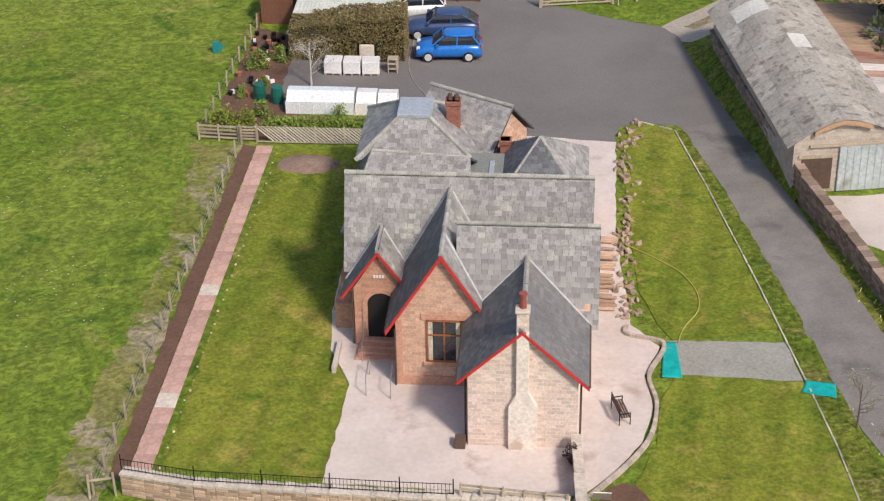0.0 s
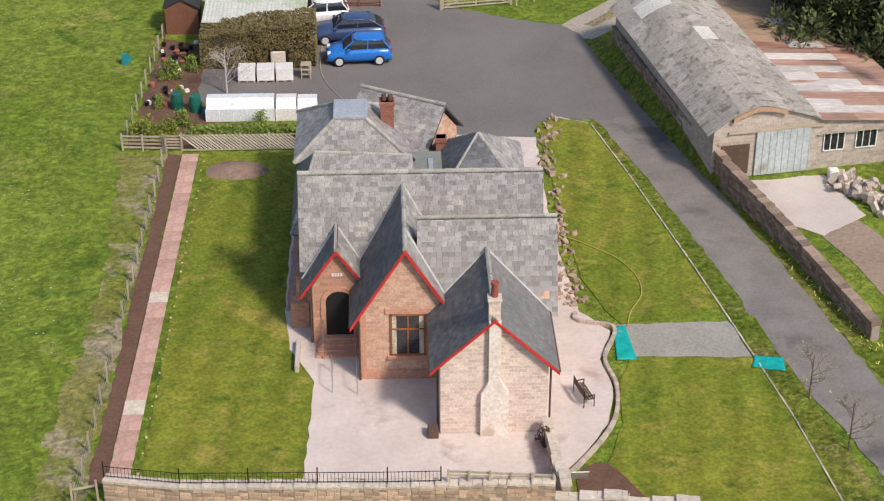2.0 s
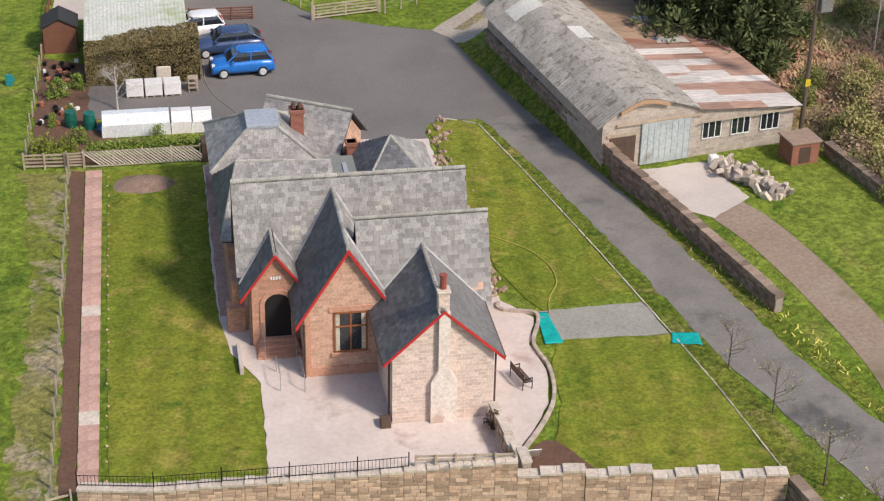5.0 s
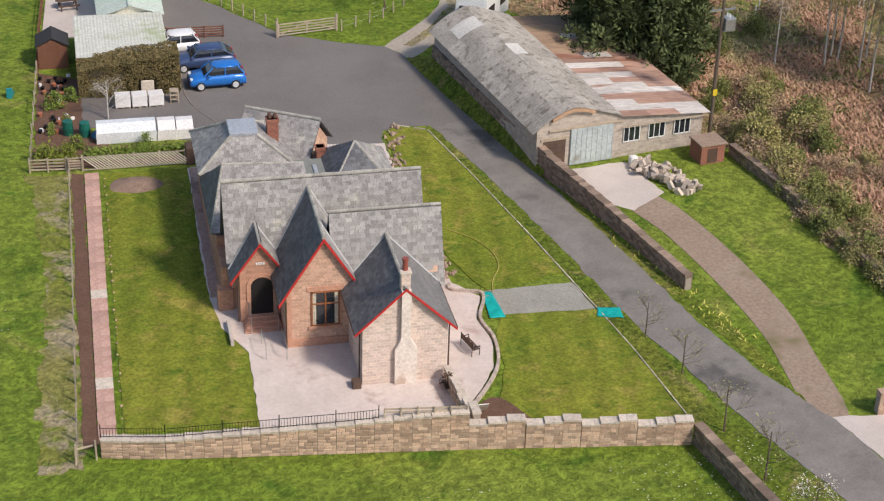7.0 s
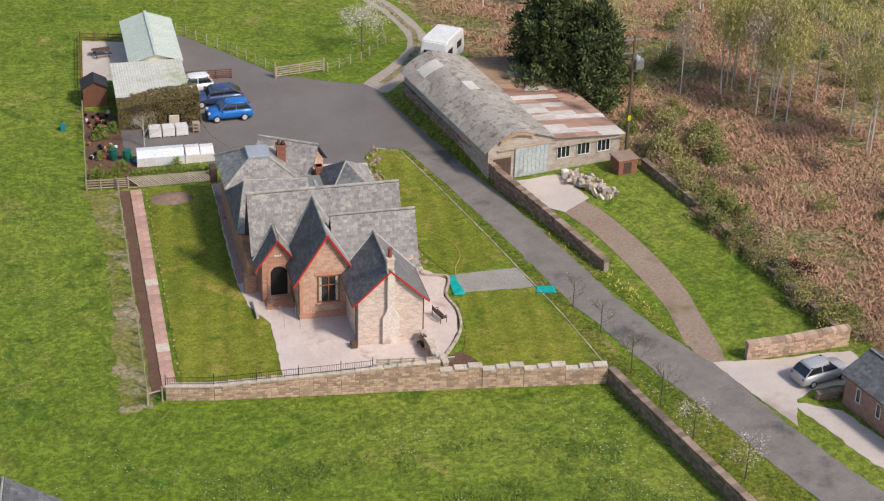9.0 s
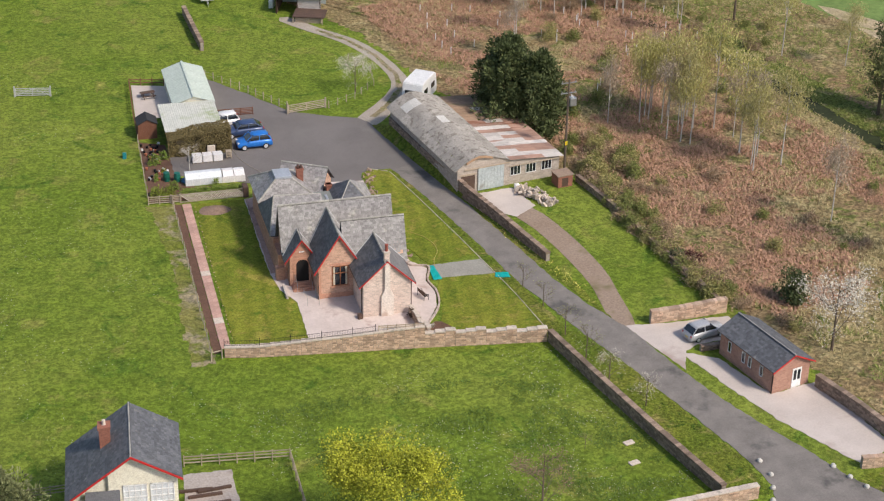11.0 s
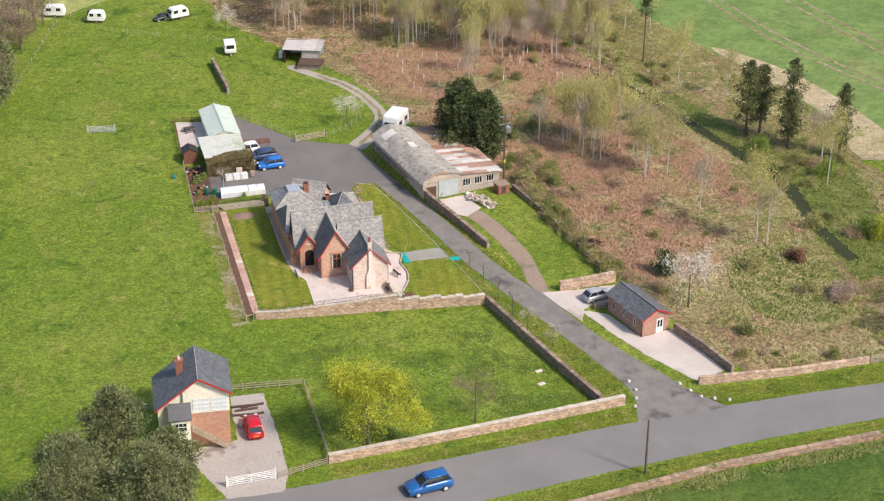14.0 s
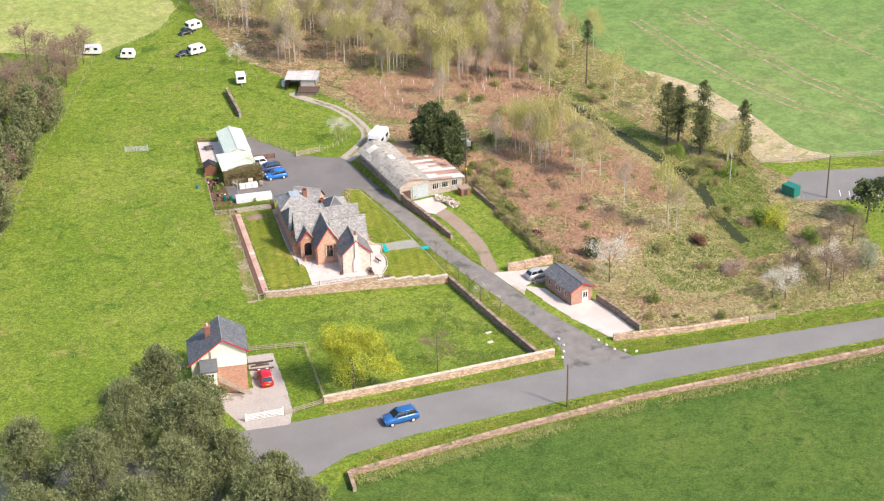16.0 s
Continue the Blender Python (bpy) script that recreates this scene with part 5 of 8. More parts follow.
# big trees
tree("maple", "rounded maple with fresh yellow-green leaves", pose(-10.8, -84.4, 0), 11.8, 5.4, LIMEL, BARK, 30000, 0.1, 3, "round", 0.22)
tree("bare_tree", "small bare reddish tree", pose(3.6, -84.6, 0), 8.5, 2.9, leafm("reddish_twigs", (0.22, 0.135, 0.10), (0.30, 0.19, 0.145)), BARK, 2600, 0.05, 4, "round", 0.13)
dome = lambda f: max(0.12, (1 - f ** 3.4)) ** 0.6
for i, (x, y, h, r) in enumerate(((32.8, -9.6, 11.4, 4.3), (36.6, -11.6, 10.4, 4.5), (34.6, -6.6, 11.0, 4.4), (38.0, -8.0, 8.4, 3.8))):
    tree("fir", "dense dark evergreen beside the barn", pose(x, y, 0), h, r, FIRL, BARK, 13000, 0.2, 30 + i, "pads", 0.3, group="dark evergreens by the barn", low=0.05, shape=dome)
broad = lambda f: max(0.2, math.sin(math.pi * min(1, f * 0.85 + 0.08)))
for i, (x, y, h, r) in enumerate(((-41.0, -79.5, 12.5, 4.8), (-48.5, -90, 14, 6.4), (-40, -94.5, 13.4, 6.2), (-37.0, -103.5, 10.8, 5.2), (-56, -101, 14, 6.6), (-45, -107, 13, 6.4), (-31.5, -109.5, 8.6, 4.2), (-36.2, -86.5, 10.0, 4.2), (-64, -93, 13, 6.2), (-53, -114, 13, 6.4), (-36, -114, 10.5, 5.8), (-66, -110, 13, 6.4), (-29.5, -115.5, 7.6, 4.0))):
    tree("scots_pine", "scots pine with grey-green needles", pose(x, y, 0), h, r, PINEL, BARK, 23000, 0.135, 50 + i, "pads", 0.25, group="pines by the cottage", low=0.14, shape=broad)
tall = lambda f: (0.3 + 0.7 * math.sin(math.pi * min(1, max(0, f - 0.15) * 1.05 + 0.1))) * (0.62 + 0.38 * math.sin(f * 31))
for i, (x, y, h, r) in enumerate(((80.8, -21.5, 13.5, 3.6), (83.6, -21.4, 12.5, 3.2), (86.0, -26.6, 15.0, 3.3), (84.6, -28.6, 10.5, 2.8), (90.5, -35.0, 13.0, 2.6))):
    tree("scots_pine", "tall dark scots pine at the field edge", pose(x, y, 0), h, r, leafm("dark_pine_needles", (0.10, 0.115, 0.045), (0.175, 0.19, 0.075)), BARK, 4200, 0.16, 70 + i, "pads", 0.26, group="pines at the field edge", low=0.2, shape=tall)
tree("scots_pine", "lone tall pine with a thin ragged crown", pose(80.4, 14.5, 0), 15, 3.0, FIRL, BARK, 1300, 0.16, 77, "pads", 0.2, low=0.62, shape=tall)
tree("bare_tree", "pale bare tree beside the field-edge pines", pose(88, -33.8, 0), 11, 3.6, TWIGL, BIRCHB, 1800, 0.09, 79, "round", 0.16)
tree("dark_evergreen", "small dark evergreen by the parking place", pose(97.6, -68.3, 0), 9.5, 4.0, FIRL, BARK, 5000, 0.24, 78, "round", 0.2)
bl = tree("blossom_tree", "tree in white blossom behind the lodge", pose(42.9, -69.2, 0), 9.0, 4.0, BLOSM, BARK, 3600, 0.085, 80, "round", 0.16, group="blossom trees")
for x, y, s in ((68.0, -86.9, 0.72), (78.9, -83.0, 0.75), (19.5, 8.0, 0.62), (12.5, 58, 0.55), (66, -86, 0.6)):
    copy_thing(bl, pose(x, y, 0, 0, 0, x * 37)).scale = (s, s, s)
yb = tree("young_fruit_tree", "young fruit tree with thin white blossom on the verge", pose(19.0, -66.9, 0), 4.0, 1.7, BLOSM, BARK, 420, 0.055, 81, "round", 0.08, group="young trees on the verge")
for x, y in ((20.6, -71.6),):
    copy_thing(yb, pose(x, y, 0, 0, 0, 130)).scale = (0.9, 0.9, 0.9)
yt = tree("young_tree", "young bare tree on the lane verge", pose(19.0, -57.1, 0), 3.6, 1.6, leafm("young_olive_leaf", (0.24, 0.25, 0.10), (0.34, 0.34, 0.16)), BARK, 190, 0.055, 82, "round", 0.07, group="young trees on the verge")
for x, y, s in ((18.9, -46.8, 0.8), (19.3, -51.1, 0.85), (19.0, -61.9, 1.05), (12.0, -76, 0.5)):
    copy_thing(yt, pose(x, y, 0, 0, 0, x * 91 + y)).scale = (s, s, s)
at = tree("apple_tree", "bare grey apple tree in the vegetable plot", GARDEN @ pose(-12.6, 38.2, 0), 3.6, 1.7, leafm("grey_twigs", (0.30, 0.26, 0.21), (0.40, 0.35, 0.29)), BIRCHB, 900, 0.035, 83, "round", 0.08)

# birch wood
birch = [tree("birch", "slender white-stemmed birch with thin yellowish leaf", pose(53, -14.3, 0), 13.5, 3.0, BIRCHL, BIRCHB, 3000, 0.12, 90, "birch", 0.10, group="birches on the hillside"),
         tree("birch", "slender white-stemmed birch with thin olive leaf", pose(56.8, -30.5, 0), 12, 2.6, leafm("olive_birch_leaf", (0.36, 0.33, 0.13), (0.47, 0.42, 0.19)), BIRCHB, 2600, 0.12, 91, "birch", 0.09, group="birches on the hillside"),
         tree("birch", "bare white-stemmed birch with brown twigs", pose(58.5, -45, 0), 11.5, 2.3, TWIGL, BIRCHB, 2200, 0.11, 92, "birch", 0.085, group="birches on the hillside")]
spots = [(56.1, -16.9), (54.8, -12.4), (57.8, -25.5), (46.5, -12.0), (79.9, 0.5), (86.3, -5.6), (62.0, -56), (63.2, -57), (83, -43), (70, 12), (73, 18), (44, 12), (48, 20), (55.2, -15.5), (58.5, -18), (59.4, -27), (52.0, -11.5), (53.6, -17.5), (57.0, -13.6), (59.6, -21), (57.4, -29), (61, -30), (50.4, -13.2), (54.0, -9.6), (51.9, -12.7), (52.6, -20), (53.4, -21), (51.4, -18.6)]
for i, p in enumerate(spots):
    copies(birch[(0, 1, 0, 2)[i % 4]], [p], rng, 0.8, 1.1)


def in_wood(x, y):
    edge = 46 - (x - 28) * 0.72 if x < 62 else 21.5 + abs(x - 70) * 0.12
    return inside((x, y), WOOD) and y > edge + 4 * noise.noise(Vector((x * 0.1, 3, 0))) and not (x < 33 and y < 50)


woods = []
while len(woods) < 275:
    x, y = rng.uniform(22, 104), 18 + 62 * rng.random() ** 1.1
    if in_wood(x, y) and (x < 82 or rng.random() < 0.3) and noise.noise(Vector((x * 0.05, y * 0.05, 3))) > -0.4:
        woods.append((x, y))
for i, p in enumerate(woods):
    copies(birch[(0, 2, 1, 2, 1, 2)[i % 6]], [p], rng, 0.72, 1.12)


def far_wood(name, label, n, mat, seed, pale):
    """The wood's far part: stems or twigs of trees that nobody could count."""
    rng, vs, fs = random.Random(seed), [], []
    k = 0
    while k < n:
        x, y = rng.uniform(16, 98), rng.uniform(74, 190)
        if not inside((x, y), WOOD):
            continue
        k += 1
        h = rng.uniform(9, 14)
        if pale:
            for a in (0.0, 2.1, 4.2):
                c, s = math.cos(a) * 0.09, math.sin(a) * 0.09
                c2, s2 = math.cos(a + 2.1) * 0.09, math.sin(a + 2.1) * 0.09
                b0 = len(vs)
                vs += [(x + c, y + s, -0.1), (x + c2, y + s2, -0.1), (x + c2 * 0.2, y + s2 * 0.2, h), (x + c * 0.2, y + s * 0.2, h)]
                fs.append((b0, b0 + 1, b0 + 2, b0 + 3))
            continue
        for _ in range(420):
            f = rng.uniform(0.3, 1.0)
            r = 2.0 * math.sin(math.pi * min(1, f * 0.9)) + 0.3
            px, py, pz = x + rng.gauss(0, 0.5) * r, y + rng.gauss(0, 0.5) * r, h * f
            a, w, ln = rng.uniform(0, math.pi), rng.uniform(0.04, 0.08), rng.uniform(0.2, 0.5)
            dx, dy, ox, oy = math.cos(a) * w, math.sin(a) * w, rng.uniform(-0.3, 0.3), rng.uniform(-0.3, 0.3)
            b0 = len(vs)
            vs += [(px - dx, py - dy, pz), (px + dx, py + dy, pz), (px + ox + dx * 0.5, py + oy + dy * 0.5, pz + ln), (px + ox - dx * 0.5, py + oy - dy * 0.5, pz + ln)]
            fs.append((b0, b0 + 1, b0 + 2, b0 + 3))
    me = bpy.data.meshes.new(name)
    me.from_pydata(vs, [], fs)
    me.materials.append(mat)
    return tagged(new(name, me), label, "wood", kind="stuff")


far_wood("far_birch_stems", "pale stems of the far birch wood", 620, BIRCHB, 5, True)
far_wood("far_birch_twigs", "brown and olive twigs of the far birch wood", 300, TWIGL, 5, False)
far_wood("far_birch_leaf", "yellow-green young leaf in the far birch wood", 220, BIRCHL, 8, False)
# trees along the west edge
wt = tree("alder", "bare reddish alder on the west edge", pose(-56, -4, 0), 10, 4.2, leafm("russet_twigs", (0.20, 0.135, 0.10), (0.28, 0.20, 0.15)), BARK, 3000, 0.11, 95, "round", 0.18, group="trees along the west edge")
wp = tree("scots_pine", "dark pine on the west edge", pose(-57, 6, 0), 12, 3.6, PINEL, BARK, 5000, 0.22, 96, "pads", 0.24, group="trees along the west edge", low=0.12, shape=broad)
for i in range(46):
    f = (i % 23) / 22
    x, y = -54.5 + 36 * f - (rng.uniform(1.0, 5.0) if i < 23 else rng.uniform(5, 16)), -10 + 86 * f + rng.uniform(-2.5, 2.5)
    c = copy_thing(wt if i % 3 == 0 or f > 0.72 else wp, pose(x, y, 0, 0, 0, i * 71))
    s = rng.uniform(0.65, 1.1)
    c.scale = (s, s, s)

# shrubs under the bank and over the hillside
sh = [shrub("thicket_shrub", "straggly olive-brown shrub on the bank", pose(37.6, -29.5, 0), 1.7, 2.2, SHRUBL, 1500, 0.09, 100, group="shrubs on the bank"),
      shrub("thicket_shrub", "straggly green shrub on the bank", pose(38.4, -36, 0), 1.6, 1.8, leafm("mixed_green_leaf", (0.15, 0.175, 0.045), (0.23, 0.245, 0.075)), 1400, 0.085, 101, group="shrubs on the bank"),
      shrub("thicket_shrub", "bare brown bramble thicket", pose(38.8, -44, 0), 1.8, 1.3, leafm("bramble_stems", (0.30, 0.21, 0.13), (0.40, 0.29, 0.19)), 1200, 0.085, 102, group="shrubs on the bank")]
spots = [(37.4 + rng.uniform(-0.8, 2.2) + max(0, -25 - y) * 0.02, y + rng.uniform(-1, 1)) for y in [v * 0.5 for v in range(-114, -46, 3)]]
spots += [(36.0 + 0.015 * (-25 - y) + rng.uniform(-0.15, 0.9), y + rng.uniform(-0.5, 0.5)) for y in [v * -1.0 for v in range(27, 57)]]
spots += [(rng.uniform(36.8, 45), rng.uniform(-32, -14)) for _ in range(38)]
while len(spots) < 205:
    x, y = rng.uniform(38, 100), rng.uniform(-92, 60)
    if inside((x, y), WOOD) and noise.noise(Vector((x * 0.07, y * 0.07, 9))) > 0.05:
        spots.append((x, y))
for i, p in enumerate(spots):
    copies(sh[i % 3], [p], rng, 0.45, 1.15)
for x, y, m_, lab in ((36.9, -47.4, leafm("grey_green_bush", (0.10, 0.12, 0.05), (0.16, 0.18, 0.08)), "clipped round grey-green bush"), (38.3, -48.4, leafm("copper_bush", (0.07, 0.022, 0.022), (0.11, 0.035, 0.03)), "dark copper-red bush under the bank")):
    shrub("garden_bush", lab, pose(x, y, 0), 1.2, 1.7, m_, 900, 0.1, 110 + int(x))
shrub("holly", "dark green holly beside the blossom tree", pose(44.5, -59.6, 0), 2.2, 4.2, FIRL, 2600, 0.13, 120)
for x, y, r, h, m_, lab in ((81.2, -62.3, 2.9, 4.4, LIMEL, "bright yellow-green bush beyond the ditch"), (79.0, -60.0, 2.2, 3.6, GREENL, "green bush beyond the ditch"), (64.6, -62.8, 1.9, 1.6, leafm("russet_bush", (0.17, 0.085, 0.05), (0.25, 0.13, 0.08)), "dark russet bush below the bracken"),
                          (64.9, -74.4, 2.6, 1.5, leafm("purple_brown_bush", (0.33, 0.23, 0.185), (0.42, 0.31, 0.25)), "purple-brown bare thicket in the hollow"), (88.0, -82.6, 3.4, 5.6, leafm("grey_willow", (0.20, 0.23, 0.15), (0.30, 0.33, 0.22)), "grey-green willow bush near the road"),
                          (78.0, -78.0, 2.4, 3.2, SHRUBL, "straggly olive bush in the hollow"), (83.6, -70.5, 2.6, 3.4, GREENL, "green bush in the hollow"), (84.5, -40.5, 2.4, 3.0, GREENL, "green bush under the pines"), (79.5, -27.5, 2.2, 2.8, GREENL, "green bush under the pines")):
    shrub("hillside_bush", lab, pose(x, y, 0), r, h, m_, 2600, 0.11, int(x * 7))
for i, (x, y) in enumerate(((76.5, -87.6), (80.5, -86.0), (73.5, -81.5), (84.0, -76.0), (90.5, -74.0))):
    copies(wt, [(x, y)], rng, 0.6, 0.85)


def tufts(name, poly, n, leaf_m, lo, hi, wid, label, category, test=None, seed=1, blades=5):
    """Blades of rough growth over a piece of ground, uncountable."""
    rng = random.Random(seed)
    xs, ys = [p[0] for p in poly], [p[1] for p in poly]
    vs, fs, k = [], [], 0
    while k < n:
        x, y = rng.uniform(min(xs), max(xs)), rng.uniform(min(ys), max(ys))
        if not inside((x, y), poly) or (test and not test(x, y)):
            k += 0.05
            continue
        k += 1
        for _ in range(blades):
            a = rng.uniform(0, math.tau)
            h, w = rng.uniform(lo, hi) * 0.7, rng.uniform(0.6, 1.2) * wid
            dx, dy = math.cos(a), math.sin(a)
            px, py = x + rng.gauss(0, 0.28), y + rng.gauss(0, 0.28)
            o = rng.choice((-1, 1)) * rng.uniform(0.6, 1.7) * h
            b0 = len(vs)
            vs += [(px - dx * w, py - dy * w, 0), (px + dx * w, py + dy * w, 0), (px + dx * w * 0.4 - dy * o, py + dy * w * 0.4 + dx * o, h), (px - dx * w * 0.4 - dy * o, py - dy * w * 0.4 + dx * o, h * 0.9)]
            fs.append((b0, b0 + 1, b0 + 2, b0 + 3))
    me = bpy.data.meshes.new(name)
    me.from_pydata(vs, [], fs)
    me.materials.append(leaf_m)
    return tagged(new(name, me), label, category, kind="stuff")


def nse(x, y, s, k):
    return noise.noise(Vector((x * s, y * s, k))) + 0.5 * noise.noise(Vector((x * s * 3.1, y * s * 3.1, k + 9)))


HILL = [(40, -24), (38.5, -40), (40, -58), (44, -74), (44, -88), (60, -91), (89, -94), (95, -60), (92, -38), (97, -23), (95.5, 2.7), (91.5, 33), (92.5, 65), (60, 70), (30, 40), (31, 14), (33, 0)]
dry_side = lambda x, y: x < 71 + 3 * nse(x, y, 0.06, 21) and y > -60 + 6 * nse(x, y, 0.08, 4)
DITCH = [(66.6, 19.5), (70.4, 7.2), (73.1, -13.6), (75.5, -33), (75.6, -41.7), (72.1, -56), (71.4, -66), (73.6, -66), (74.4, -56), (78.0, -41.7), (77.7, -33), (75.3, -13.4), (72.4, 7.6), (68.4, 20)]
dry = lambda x, y: not inside((x, y), DITCH)
east = lambda x, y: x > 75 - max(0, -44 - y) * 0.3
tufts("bracken", HILL, 26000, BRACKL, 0.15, 0.5, 0.065, "dead red-brown bracken over the hillside", "bracken", lambda x, y: dry_side(x, y) and nse(x, y, 0.055, 1) + 0.5 * nse(x, y, 0.2, 8) > -0.16, 1, 6)
tufts("straw_grass", HILL, 10000, STRAWL, 0.15, 0.45, 0.05, "pale dead grass tussocks on the hillside", "grass", lambda x, y: dry(x, y) and nse(x, y, 0.06, 5) + 0.4 * nse(x, y, 0.25, 3) > (0.35 if east(x, y) else 0.15 if dry_side(x, y) else -0.25), 2, 6)
tufts("rank_grass", HILL, 9000, RANKL, 0.15, 0.5, 0.06, "rank green grass patches on the hillside", "grass", lambda x, y: dry(x, y) and nse(x, y, 0.05, 7) + 0.5 * nse(x, y, 0.22, 6) > (-0.3 if east(x, y) else 0.35 if dry_side(x, y) else 0.1), 3, 6)
tufts("wood_floor", [(30, 40), (60, 66), (98, 62), (95, 140), (60, 190), (20, 190), (14, 70)], 5000, BRACKL, 0.2, 0.5, 0.15, "brown bracken litter under the birches", "bracken", None, 4)
tufts("roadside_grass", [(-19, -106.8), (5.6, -105.9), (28.4, -105.7), (52, -107.5), (78, -109.5), (118, -115.5), (119, -118.4), (80, -112), (30, -108.2), (-19, -109.4)], 5200, leafm("roadside_blades", (0.17, 0.215, 0.05), (0.29, 0.30, 0.10)), 0.15, 0.5, 0.06, "rough tussocks along the field wall", "grass", lambda x, y: nse(x, y, 0.12, 2) > -0.2, 6)
tufts("daffodils", [(22.6, -30), (24.0, -42), (24.9, -47), (24.9, -54), (23.4, -46), (22.0, -36)], 70, leafm("daffodil", (0.55, 0.50, 0.06), (0.72, 0.66, 0.2), 0.2), 0.15, 0.3, 0.05, "daffodils along the verge", "flowers", None, 8, 3)
sheet("ditch_bank", [(66, 26), (70.4, 8), (73, -15), (75.2, -33), (75.4, -44), (71.5, -58), (69.5, -72), (80, -72), (84, -58), (88, -48), (91, -38), (83, -30), (80, -14), (77, 8), (72, 26)], 0.026, DITCHG, "rank green ground along the ditch", "ground", wob=0.5)
sheet("green_hollow", [(52, -64), (58, -58), (66, -58), (68, -70), (62, -80), (52, -76)], 0.026, DITCHG, "lush green hollow below the bracken", "ground", smooth=5, wob=0.6)
# the ditch: a flat sheet, its shade put into the near-black colour
sheet("ditch", DITCH, 0.034, surf("ditch_shade", (0.022, 0.03, 0.012), (0.045, 0.055, 0.02), 0.4, 3.0, 0.95, 0.6), "overgrown ditch as a flat strip with painted shade", "ditch", wob=0.3)
tr = thing("tree_guard", "pale plastic guard round a sapling", "tree guard", pose(50, -2, 0), group="tree guards on the hillside")
part("guard_tube", tube(bmesh.new(), (0, 0, 0), (0, 0, 1.1), 0.07, 0.07, 6), WRAP, tr)
for i in range(60):
    x, y = rng.uniform(36, 74), rng.uniform(-4, 34)
    copy_thing(tr, pose(x, y, 0, 0, 0, 0))


# ---- vehicles ----
def loft(bm, rings):
    vs = [[bm.verts.new(p) for p in r] for r in rings]
    n = len(vs[0])
    for i in range(len(vs) - 1):
        for k in range(n):
            j = (k + 1) % n
            bm.faces.new((vs[i][k], vs[i][j], vs[i + 1][j], vs[i + 1][k]))
    bm.faces.new(vs[0][::-1])
    bm.faces.new(vs[-1])
    bmesh.ops.recalc_face_normals(bm, faces=bm.faces[:])
    return bm


